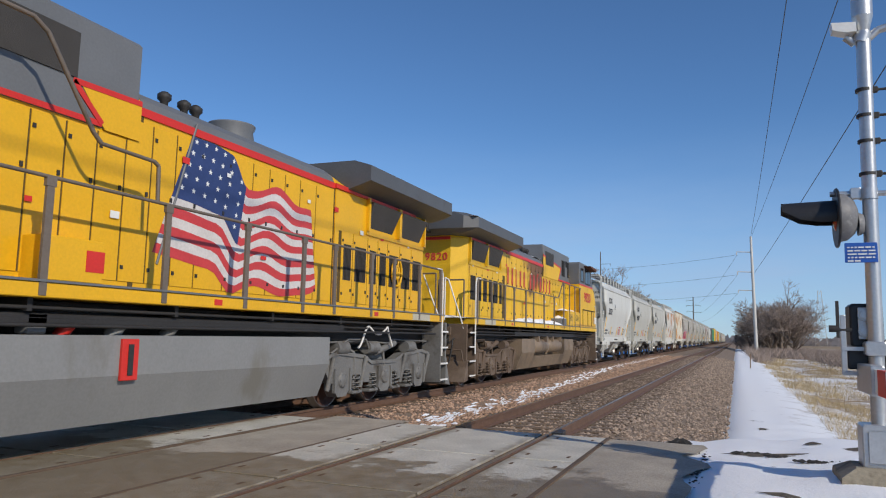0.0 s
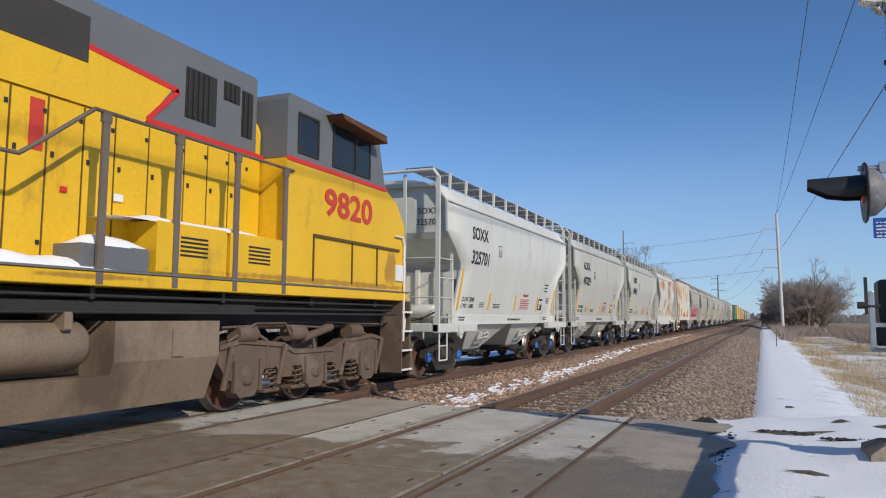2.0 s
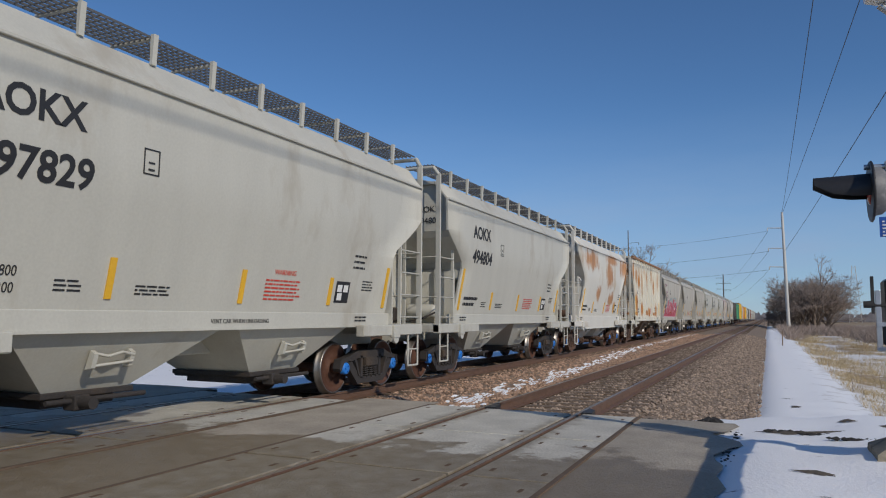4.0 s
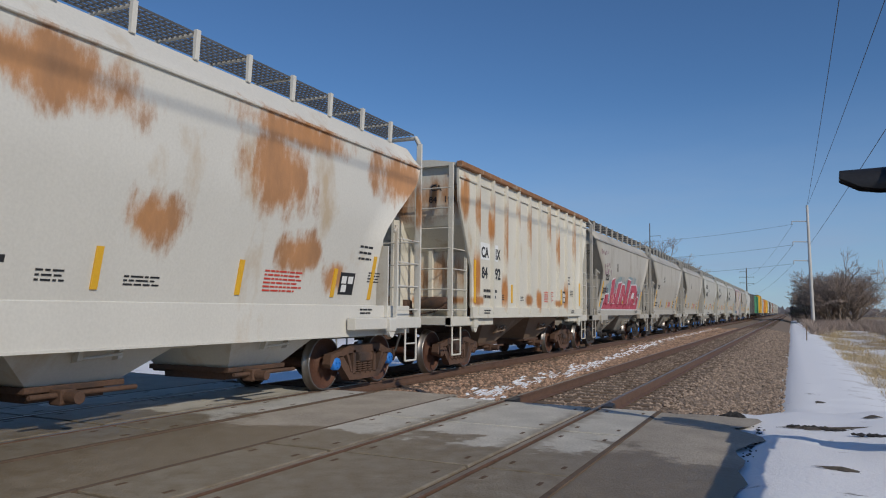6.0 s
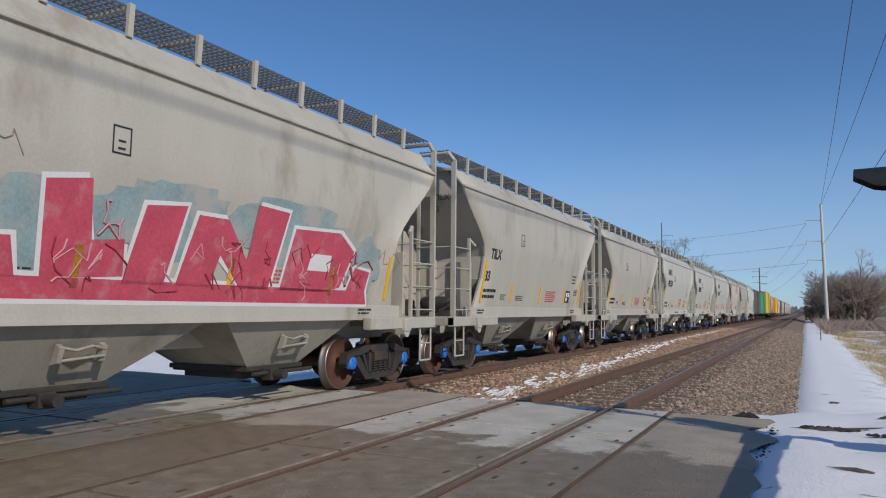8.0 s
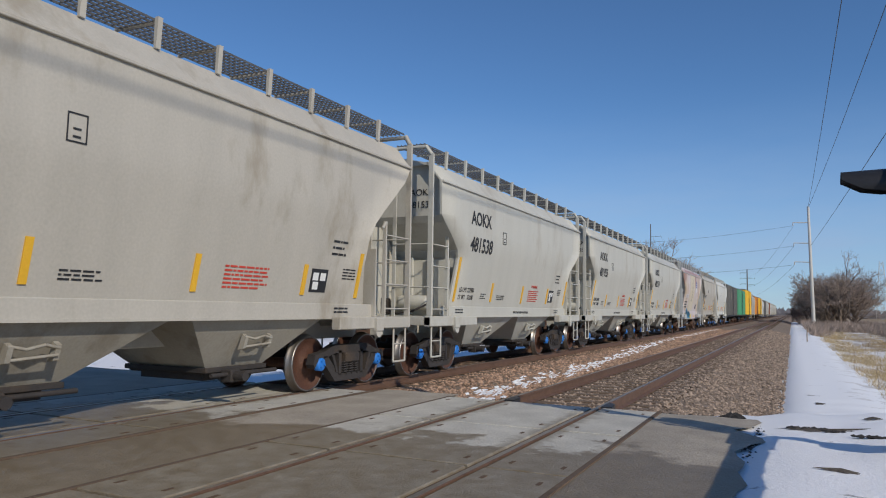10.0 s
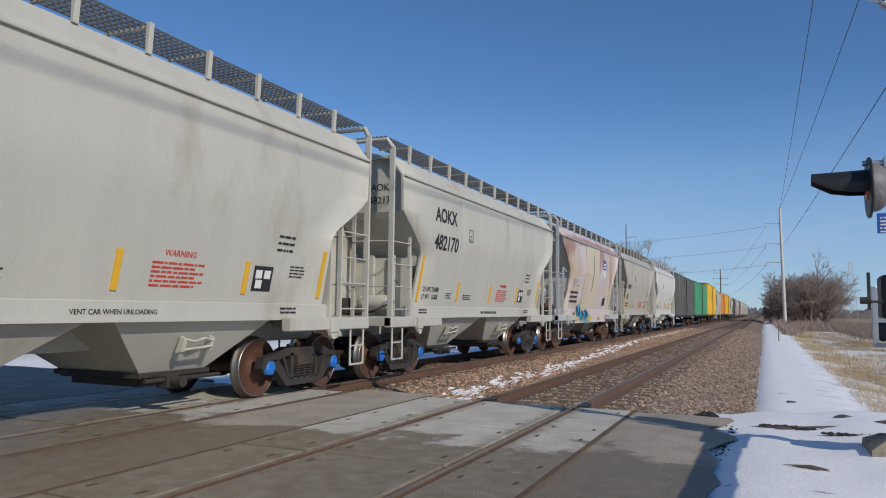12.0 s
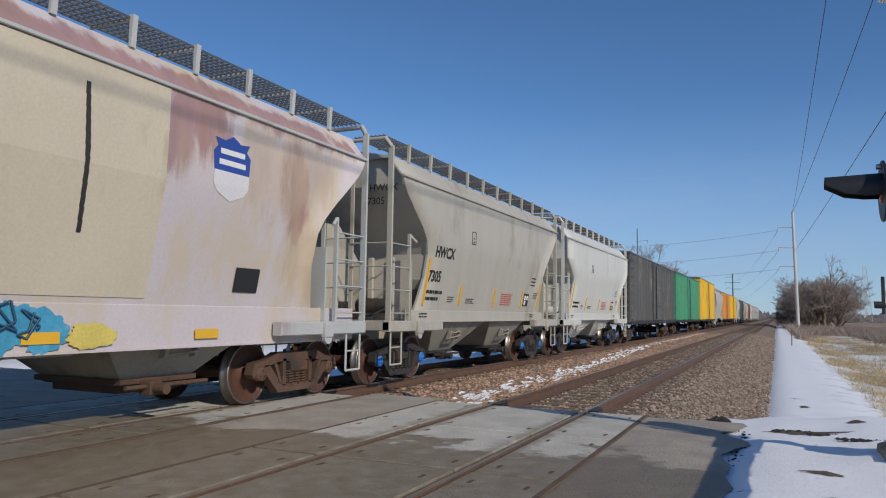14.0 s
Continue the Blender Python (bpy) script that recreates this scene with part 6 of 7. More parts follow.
spray_deep = mat("spray_deep_blue", (0.03, 0.09, 0.16), 0.5, var=0.2, bump=0)
spray_lilac = mat("spray_lilac", (0.36, 0.24, 0.27), 0.5, var=0.2, scale=3, bump=0.02)
X0 = HALF + 0.004
for k, (cy, cz, ry, rz) in enumerate(((3.6, 2.15, 1.0, 0.5), (5.2, 2.40, 1.0, 0.42), (7.3, 2.45, 1.4, 0.40), (2.6, 1.6, 0.35, 0.2), (9.2, 2.1, 0.6, 0.45))):
    patch(TAGGED, X0 - 0.001 + 0.0015 * k, cy, cz, ry, rz, spray_teal, 3.0 + k, "paint_haze")
for pts in ([(2.45, 1.46), (9.5, 1.46), (9.4, 1.68), (2.6, 1.68)], [(2.55, 1.66), (3.35, 1.66), (3.25, 2.05), (2.75, 2.02)],
            [(3.5, 2.62), (4.0, 2.70), (4.1, 2.08), (4.5, 2.12), (4.55, 1.72), (3.6, 1.66)], [(4.72, 2.52), (5.3, 2.58), (5.12, 1.64), (4.55, 1.64)],
            [(5.3, 1.64), (5.5, 2.5), (6.0, 2.5), (6.45, 2.0), (6.5, 2.75), (7.15, 2.72), (6.95, 1.64), (6.4, 1.64), (5.95, 2.05), (5.85, 1.64)],
            [(7.2, 1.64), (7.35, 2.52), (8.45, 2.56), (8.9, 2.3), (8.65, 1.72), (8.25, 1.64)], [(8.85, 1.68), (9.4, 1.68), (9.45, 2.0), (9.0, 2.05)]):
    shape(TAGGED, grown(pts, 0.05), X0 + 0.007, spray_white, "graffiti_outline")
    shape(TAGGED, pts, X0 + 0.013, spray_pink, "graffiti")
rg = random.Random(6)
for m, n in ((spray_dark_red, 26), (spray_pale_pink, 18)):
    for k in range(n):
        y0, z0 = rg.choice((2.8, 3.8, 4.2, 4.9, 5.6, 6.2, 6.8, 7.6, 8.5, 9.1)) + rg.uniform(-0.15, 0.15), rg.uniform(1.6, 2.3)
        f = Form()
        p = (X0 + 0.017, y0, z0)
        for j in range(3):
            q = (X0 + 0.017, p[1] + rg.uniform(-0.16, 0.2), min(2.5, max(1.5, p[2] + rg.uniform(-0.22, 0.22))))
            f.cyl(p, q, rg.uniform(0.006, 0.014), 4)
            p = q
        part("graffiti_line", f, m, TAGGED)
shape(TAGGED, [(7.75, 1.95), (8.3, 1.95), (8.3, 2.2), (7.8, 2.2)], X0 + 0.018, spray_white, "graffiti")
rg = random.Random(4)
for y0, z0, n in ((1.35, 3.62, 7), (1.95, 3.15, 8), (2.1, 2.9, 8), (2.35, 2.9, 4), (9.3, 2.3, 5)):
    f = Form()
    p = (X0 + 0.004, y0, z0)
    for k in range(n * 3):
        q = (X0 + 0.004, p[1] + rg.uniform(-0.04, 0.13), z0 + rg.uniform(-0.13, 0.13))
        f.cyl(p, q, 0.006, 4)
        p = q
    part("scrawl", f, spray_lilac, TAGGED)

for pts in ([(1.90, 2.56), (2.46, 2.56), (2.46, 2.96), (1.90, 2.96)], [(2.66, 2.56), (3.02, 2.56), (3.02, 2.96), (2.66, 2.96)]):
    shape(CREAM, pts, HALF - 0.049, white_paint, "number_patch")

# the faded car: repainted panel, dark seam, shield and graffiti
cream_panel = mat("faded_cream", (0.57, 0.50, 0.38), 0.6, var=0.1, scale=1.2, dirt=(0.45, 0.36, 0.22), dirt_amt=0.35, streak=3, bump=0.05)
for z0, z1 in ((1.52, 2.2), (2.2, 2.9), (2.9, 3.5), (3.5, 3.98)):
    shape(PINK, [(4.35, z0), (6.85, z0), (6.85, z1), (4.35, z1)], HALF + 0.008, cream_panel, "repainted_panel")
f = Form()
for k in range(12):
    z = 3.74 - k * 0.13
    f.box(HALF - 0.05, HALF + 0.014, 5.71 + 0.008 * k, 5.765 + 0.008 * k, z - 0.135, z)
part("dark_seam", f, dark, PINK)
rg = random.Random(8)
for y0, z0 in ((3.8, 1.36), (4.2, 1.30), (4.6, 1.22), (5.1, 1.24), (5.5, 1.18), (3.2, 1.12)):
    f = Form()
    p = (HALF + 0.055, y0, z0)
    for k in range(7):
        q = (HALF + 0.055, y0 + rg.uniform(-0.2, 0.25), z0 + rg.uniform(-0.2, 0.24))
        f.cyl(p, q, 0.013, 4)
        p = q
    part("graffiti_line", f, spray_deep, PINK)
navy = mat("shield_blue", (0.03, 0.07, 0.32), 0.45, var=0.1, bump=0)
XS = HALF + 0.006
shape(PINK, [(7.62, 3.18), (7.62, 3.0), (7.70, 2.90), (7.95, 2.80), (8.2, 2.90), (8.28, 3.0), (8.28, 3.18)], XS, spray_white, "emblem_field")
shape(PINK, [(7.62, 3.18), (8.28, 3.18), (8.30, 3.42), (8.22, 3.50), (8.28, 3.60), (8.1, 3.58), (7.95, 3.66), (7.80, 3.58), (7.62, 3.60), (7.68, 3.50), (7.60, 3.42)], XS, navy, "emblem_head")
g = Form()
g.box(XS, XS + 0.006, 7.72, 8.18, 3.40, 3.47)
g.box(XS, XS + 0.006, 7.70, 8.20, 3.26, 3.33)
part("emblem_lettering", g, white_paint, PINK)
for k, (cy, cz, ry, rz, m) in enumerate(((4.55, 1.20, 0.30, 0.24, spray_blue), (4.0, 1.36, 0.34, 0.34, spray_blue), (5.15, 1.22, 0.32, 0.28, spray_blue), (5.62, 1.16, 0.25, 0.22, spray_blue), (3.3, 1.12, 0.42, 0.17, spray_yellow), (6.15, 1.10, 0.3, 0.14, spray_yellow))):
    patch(PINK, HALF + 0.02 + 0.004 * k, cy, cz, ry, rz, m, 50.0 + k, "graffiti", 60)
for y in (3.6, 5.35, 7.67, 10.5):
    shape(PINK, [(y, 1.03), (y + 0.42, 1.03), (y + 0.42, 1.15), (y, 1.15)], HALF + 0.045, amber, "reflector_strip")
shape(PINK, [(8.31, 1.64), (8.8, 1.64), (8.8, 1.97), (8.31, 1.97)], XS + 0.012, black_txt, "stencil_panel")
bars_of_print(PINK, black_txt, XS + 0.012, 2.4, 2.05, 3, 1.2, 0.08, 0.17, seed=77)
lettering("705880", 0.42, PINK, XS + 0.012, 2.5, 2.35, spray_white, name="faded_number")
lettering("705880", 0.2, PINK, 0.4, 0.79, 3.5, black_txt, END)
# open frame of the faded car's leading end: beam, diagonal plates and struts
part("end_cross_bar", Form().box(-1.40, 0.35, 0.78, 0.90, 2.80, 2.90, 0.015), HOP_PALE, PINK)
for x in (-0.75, 0.25):
    part("diagonal_brace", Form().prism([(0.85, 2.80), (1.05, 2.80), (2.2, 1.24), (1.75, 1.24)], "x", x - 0.12, x + 0.12), HOP_PALE, PINK)
for x in (-1.1, 0.7):
    part("strut", Form().tube([(x, 0.5, 2.1), (x, 1.45, 1.26)], 0.04, 6), HOP_PALE, PINK)
part("end_reservoir", Form().lathe([(-0.15, 0.08), (-0.1, 0.16), (0.5, 0.16), (0.55, 0.08)], (0.45, 0.75, 2.02), "x", 16), HOP_PALE, PINK)
for car, _ in CARS:
    if car is not CREAM:
        hug(car)


# ---- beside the road: the crossing signal with its lowered gate ----
def crossing_signal(mx, my):
    t = thing("crossing_signal", "silver crossing signal mast with black-hooded lamp and gate", "crossing signal", pose(mx, my, 0))
    z0 = 0.30
    part("mast", Form().cyl((0, 0, z0), (0.03, 0, 4.62), 0.07, 20), galv, t)
    part("mast_sleeve", Form().cyl((0.03, 0, 4.78), (0.03, 0, 5.6), 0.10, 18).cyl((0.03, 0, 4.60), (0.03, 0, 4.78), 0.055, 14, 0.10), galv, t)
    f = Form()
    f.box(-0.17, 0.17, -0.17, 0.17, 0.20, 0.62, 0.02)
    f.box(-0.12, 0.12, -0.18, -0.165, 0.26, 0.56, 0.005)
    part("junction_base", f, galv, t)
    f = Form()
    f.loft([[(-0.42, -0.42, -0.2), (0.42, -0.42, -0.2), (0.42, 0.42, -0.2), (-0.42, 0.42, -0.2)], [(-0.38, -0.38, 0.14), (0.38, -0.38, 0.14), (0.38, 0.38, 0.14), (-0.38, 0.38, 0.14)],
            [(-0.24, -0.24, 0.22), (0.24, -0.24, 0.22), (0.24, 0.24, 0.22), (-0.24, 0.24, 0.22)]])
    part("foundation", f, concrete_old, t)
    # floodlight at the head of the mast
    f = Form()
    f.prism([(-0.26, 4.64), (-0.27, 4.72), (-0.04, 4.70), (-0.04, 4.60), (-0.14, 4.60)], "y", -0.10, 0.06)
    lamp = part("floodlight", f, white_paint, t)
    part("floodlight_bracket", Form().cyl((-0.13, 0, 4.58), (-0.05, 0, 4.50), 0.04, 10).cyl((0, 0, 4.5), (0.03, 0, 4.6), 0.082, 16), galv, lamp)
    part("lamp_arm", Form().tube([(0.05, 0, 4.52), (0.16, 0, 4.62), (0.34, 0, 4.66), (0.6, 0, 4.66)], 0.04, 10), galv, t)
    # clamps that carry the sign on the road side
    for z in (3.99, 3.72, 3.45, 3.11):
        f = Form().cyl((0.01, 0, z - 0.016), (0.01, 0, z + 0.016), 0.078, 18)
        f.box(0.06, 0.14, -0.03, 0.03, z - 0.03, z + 0.03, 0.01)
        f.cyl((0.1, 0, z), (0.32, 0, z), 0.014, 8)
        part("sign_clamp", f, dark, t)
    # cross-arm and lamp head that faces along the road
    f = Form().cyl((-0.34, 0, 2.92), (0.42, 0, 2.90), 0.028, 12)
    f.cyl((0.01, 0, 2.85), (0.01, 0, 2.96), 0.085, 18)
    f.box(-0.16, -0.06, -0.05, 0.05, 2.86, 2.97, 0.01)
    part("cross_arm", f, galv, t)
    head = thing_part("lamp_head", t)
    f = Form().lathe([(-0.30, 0.30), (-0.285, 0.31), (-0.275, 0.30), (-0.27, 0.05)], (0, 0, 2.67), "x", 36)
    part("background_disc", f, black_plastic, head)
    f = Form().lathe([(-0.27, 0.25), (-0.20, 0.235), (-0.13, 0.17), (-0.10, 0.09), (-0.095, 0.001)], (0, 0, 2.67), "x", 28)
    f.lathe([(-0.10, 0.12), (-0.05, 0.10), (-0.03, 0.001)], (0, 0, 2.60), "x", 16)
    part("lamp_housing", f, housing_m, head)
    f = Form()
    rings = []
    for xx, r in ((-0.29, 0.165), (-0.45, 0.16), (-0.62, 0.155), (-0.80, 0.15)):
        lo = 200 if xx < -0.7 else (215 if xx < -0.5 else 235)
        a0, a1 = radians(90 - lo / 2), radians(90 + lo / 2)
        if xx < -0.7:
            a0, a1 = radians(20), radians(160)
        rings.append([(xx, r * math.cos(a0 + (a1 - a0) * i / 16), 2.69 + r * math.sin(a0 + (a1 - a0) * i / 16)) for i in range(17)])
    n = 17
    vs = [p for r in rings for p in r]
    inn = [(x, y * 0.95, 2.69 + (z - 2.69) * 0.95) for x, y, z in vs]
    fc = [(k * n + i, k * n + i + 1, (k + 1) * n + i + 1, (k + 1) * n + i) for k in range(3) for i in range(n - 1)]
    f.add(vs, fc, True)
    f.add(inn, [q[::-1] for q in fc], True)
    part("hood", f, black_plastic, head)
    part("lens", Form().lathe([(-0.285, 0.15), (-0.31, 0.12), (-0.325, 0.06), (-0.33, 0.001)], (0, 0, 2.67), "x", 24), red_lens, head, "unlit red lens")
    # blue notice
    f = Form().box(-0.24, 0.05, -0.09, -0.08, 2.20, 2.40, 0.004)
    sign = part("notice_plate", f, blue_sign, t, "blue notice plate with white print")
    f = Form()
    for k in range(5):
        z = 2.36 - k * 0.034
        xx = -0.215
        while xx < (0.02 if k != 4 else -0.1):
            w = 0.02 + 0.03 * ((k * 7 + int(xx * 100)) % 3)
            f.box(xx, min(xx + w, 0.03), -0.094, -0.089, z - 0.014, z)
            xx += w + 0.012
    part("notice_print", f, white_paint, sign)
    part("notice_bracket", Form().cyl((0.02, -0.08, 2.32), (0.02, 0, 2.32), 0.03, 8), galv, sign)
    # gate mechanism
    f = Form().box(-0.20, 0.10, 0.08, 0.42, 1.36, 1.80, 0.03)
    mech = part("gate_mechanism", f, black_plastic, t)
    f = Form()
    for z in (1.68, 1.52):
        f.cyl((-0.08, 0.08, z), (-0.08, 0.04, z), 0.055, 16).cyl((-0.08, 0.04, z), (-0.08, 0.02, z), 0.035, 12)
    f.box(-0.13, -0.03, 0.06, 0.085, 1.44, 1.76, 0.01)
    part("shaft_cover", f, galv, mech)
    part("mechanism_base", Form().box(-0.24, 0.16, 0.04, 0.42, 1.14, 1.33, 0.02), black_plastic, mech)
    part("mast_bracket", Form().box(-0.30, 0.14, -0.03, 0.03, 1.325, 1.365, 0.005).box(-0.10, 0.10, -0.10, 0.10, 1.28, 1.42, 0.02), galv, mech)
    f = Form()
    f.box(-0.30, -0.25, -0.02, 0.02, 1.12, 1.68, 0.008)
    f.box(-0.30, 0.14, -0.03, 0.04, 1.08, 1.12, 0.008)
    part("gate_support", f, galv, mech)
    f = Form().cyl((-0.36, 0, 1.53), (-0.20, 0, 1.53), 0.02, 8)
    f.cyl((-0.40, 0, 1.54), (-0.32, 0, 1.54), 0.035, 8)
    f.box(-0.335, -0.305, -0.015, 0.015, 1.45, 1.82, 0.004)
    part("stop_rod", f, dark, mech)
    # arm lowered across the road, beyond the view, with its bracket
    f = Form()
    f.prism([(-0.13, 0.95), (-0.09, 0.95), (-0.09, 1.17), (-0.13, 1.17)], "y", -7.0, -0.45)
    part("gate_arm", f, white_paint, mech)
    f = Form()
    for k in range(9):
        y = -0.9 - k * 0.72
        f.box(-0.134, -0.086, y - 0.36, y, 0.948, 1.172)
    part("arm_band", f, red, mech)
    part("arm_bracket", Form().box(-0.16, -0.05, -0.75, 0.1, 0.93, 1.2, 0.01), galv, mech)
    return t


def thing_part(name, parent):
    ob = new(name)
    ob.parent = parent
    ob.empty_display_size = 0.1
    return ob


concrete_old = mat("old_concrete", (0.30, 0.26, 0.19), 0.9, var=0.25, scale=4, dirt=(0.15, 0.12, 0.08), dirt_amt=0.4, dirt_scale=4, bump=0.4)
housing_m = mat("dull_grey_housing", (0.16, 0.16, 0.165), 0.55, var=0.25, scale=6, dirt=(0.3, 0.3, 0.3), dirt_amt=0.3, dirt_scale=6, bump=0.1)
blue_sign = mat("blue_enamel", (0.02, 0.10, 0.42), 0.4, var=0.08, bump=0)
red_lens = mat("red_lens", (0.30, 0.015, 0.01), 0.2, var=0.15, bump=0.1)
crossing_signal(1.27, 8.3)

# dark broken asphalt and dirt where the road ends
rng = np.random.default_rng(9)
crumb = mat("broken_asphalt", (0.035, 0.032, 0.03), 0.9, var=0.35, bump=0.4, island=0.4)


def chunks(name, label, spots, material, seed):
    r = random.Random(seed)
    f = Form()
    for cx, cy, rx, ry, cz, n, size in spots:
        for k in range(n):
            a, q = r.uniform(0, 6.28), r.random() ** 0.6
            x, y = cx + rx * q * math.cos(a), cy + ry * q * math.sin(a)
            s = size * r.uniform(0.4, 1.3)
            p = protos[r.randrange(6)] * s * np.array((1.3, 1.0, 0.6))
            ca, sa = math.cos(a), math.sin(a)
            f.add([(v[0] * ca - v[1] * sa + x, v[0] * sa + v[1] * ca + y, v[2] + cz + s * 0.2) for v in p], [tuple(int(i) for i in q2) for q2 in OCT])
    return tagged(part(name, f, material), label, "rubble", kind="stuff")


chunks("broken_asphalt", "dark crumbled asphalt at the end of the road", [(-1.15, 10.72, 0.5, 0.16, -0.07, 160, 0.05), (-0.75, 10.7, 0.12, 0.1, -0.02, 40, 0.075), (-2.2, 10.75, 0.6, 0.08, -0.12, 60, 0.04), (-3.3, 10.75, 0.7, 0.08, -0.14, 60, 0.04),
        (-0.42, 8.9, 0.10, 1.3, -0.03, 50, 0.022), (0.6, 9.7, 0.35, 0.06, 0.03, 60, 0.035), (1.05, 9.3, 0.5, 0.06, 0.06, 90, 0.035), (0.15, 9.9, 0.25, 0.07, 0.02, 50, 0.03)], crumb, 3)
earth = mat("bare_earth", (0.10, 0.085, 0.07), 0.95, var=0.3, scale=5, bump=0.5)
for k, (cx, cy, rx, ry) in enumerate(((0.25, 9.85, 0.5, 0.09), (0.35, 7.35, 0.2, 0.07), (0.9, 10.9, 0.12, 0.08), (1.35, 10.4, 0.18, 0.12), (0.95, 16.5, 0.25, 0.2), (1.6, 14.6, 0.4, 0.12), (0.5, 18.5, 0.12, 0.15))):
    f, n = Form(), 40
    pts = []
    for i in range(n):
        a = 2 * math.pi * i / n
        q = 0.8 + 0.7 * noise.noise((math.cos(a) * 2.2 + k, math.sin(a) * 2.2, k)) + 0.55 * noise.noise((math.cos(a) * 7 + k, math.sin(a) * 7, 2))
        x, y = cx + rx * q * math.cos(a), cy + ry * q * math.sin(a)
        pts.append((x, y, ground_z(x, y) + 0.006))
    f.add(pts + [(cx, cy, ground_z(cx, cy) + 0.03)], [(i, (i + 1) % n, n) for i in range(n)])
    tagged(part("bare_patch", f, earth), "dark thawed patch of earth in the snow", "soil", kind="structure")
# flared guard ends at the rails
for c in (NEAR,):
    for s in (-1, 1):
        x = c + s * 0.75
        f = Form().prism([(x + 0.04, 10.62), (x + 0.19, 10.66), (x + 0.16, 11.0), (x + 0.04, 11.15)], "z", -0.17, 0.012)
        tagged(part("rail_guard", f, black_plastic), "black steel guard where the rail leaves the crossing", "rail guard", kind="structure")
# thin snow lying between the tracks
f = Form()
r3 = random.Random(12)
for k in range(420):
    y = 11.8 * (75 / 11.8) ** r3.random()
    x = -5.45 - 1.0 * smooth01(14, 45, y) + r3.gauss(0, 0.25 if y < 22 else 0.12)
    n, ry, rx = 10, r3.uniform(0.05, 0.28) * (1 + y / 40), r3.uniform(0.025, 0.08)
    pts = []
    for i in range(n):
        a = 2 * math.pi * i / n
        q = r3.uniform(0.6, 1.2)
        xx = x + rx * q * math.cos(a)
        pts.append((xx, y + ry * q * math.sin(a), bed_z(xx) + 0.01))
    f.add(pts + [(x, y, bed_z(x) + 0.045)], [(i, (i + 1) % n, n) for i in range(n)], True)
tagged(part("snow_patches", f, snow_m), "thin snow left between the two tracks", "snow", kind="stuff")

# ---- power line ----
pole_m = mat("weathered_pole", (0.56, 0.54, 0.50), 0.85, var=0.15, scale=2, streak=6, bump=0.2)
pole_dark = mat("dark_pole", (0.12, 0.11, 0.10), 0.85, var=0.2, scale=2, bump=0.2)
cable_m = mat("cable", (0.06, 0.06, 0.065), 0.6, var=0.1, bump=0)


def power_pole(x, y, top, r, arms, material, label, lean=0.0, side=-1, base=-1.6):
    t = thing("power_pole", label, "power pole", pose(x, y, 0), "power poles")
    part("pole", Form().cyl((0, 0, base), (lean, 0, top), r, 12, r * 0.62), material, t)
    for z, ln in arms:
        xx = lean * (z - base) / (top - base)
        f = Form().cyl((xx, 0, z - 0.12), (xx + side * ln, 0, z), r * 0.28, 6, r * 0.2)
        f.cyl((xx + side * ln, 0, z), (xx + side * ln, 0, z - 0.55), r * 0.22, 6)
        part("davit_arm", f, material, t)
    return t


power_pole(3.22, 140, 20.0, 0.33, [(17.3, 2.5), (13.7, 2.5), (10.4, 2.5)], pole_m, "tall pale power pole with three side arms", lean=-0.42)
power_pole(-27.4, 160, 20.3, 0.16, [(17.6, -2.2)], pole_dark, "slim far power pole behind the train")
power_pole(-17.0, 330, 19.7, 0.34, [(18.3, 2.6), (16.0, 2.8), (13.6, 2.6), (16.0, -2.8), (13.2, -2.8)], pole_dark, "far dark power pole with cross arms")


def cable(a, b, sag, r, n=28):
    f = Form()
    a, b = Vector(a), Vector(b)
    pts = [a.lerp(b, k / n) - Vector((0, 0, 4 * sag * (k / n) * (1 - k / n))) for k in range(n + 1)]
    f.tube(pts, r, 5)
    return tagged(part("cable", f, cable_m), "thin dark overhead cable of the power line", "cable", "overhead cables")


cable((2.8, 140, 19.95), (2.7, -60, 19.95), 1.6, 0.024)
cable((2.85, 140, 19.9), (7.3, -60, 19.9), 1.6, 0.024)
cable((3.0, 140, 13.1), (8.1, -60, 13.1), 0.8, 0.024)
for z, zz in ((16.75, 17.2), (13.15, 13.4), (9.85, 10.0)):
    cable((0.45, 140, z), (-45, 170, zz), 0.9, 0.02)
    cable((0.45, 140, z), (-17, 330, zz - 1), 2.0, 0.02)

# far lattice mast
t = thing("lattice_mast", "distant grey steel lattice mast", "lattice mast", pose(48, 500, 0))
for sx in (-1, 1):
    part("leg", Form().cyl((sx * 3.5, 0, -3), (sx * 0.9, 0, 33), 0.16, 5), pole_m, t)
f = Form()
for k in range(10):
    z, q = -3 + k * 3.6, 3.5 - 2.6 * k / 10
    f.cyl((-q, 0, z), (q - 0.26, 0, z + 3.6), 0.1, 4).cyl((q, 0, z), (-q + 0.26, 0, z + 3.6), 0.1, 4)
part("bracing", f, pole_m, t)

# ---- trees and scrub ----
bark = mat("winter_bark", (0.17, 0.13, 0.10), 0.9, var=0.3, scale=3, bump=0.3)
twig_m = mat("winter_twigs", (0.34, 0.27, 0.225), 0.9, var=0.3, scale=2, bump=0.1, island=0.35)


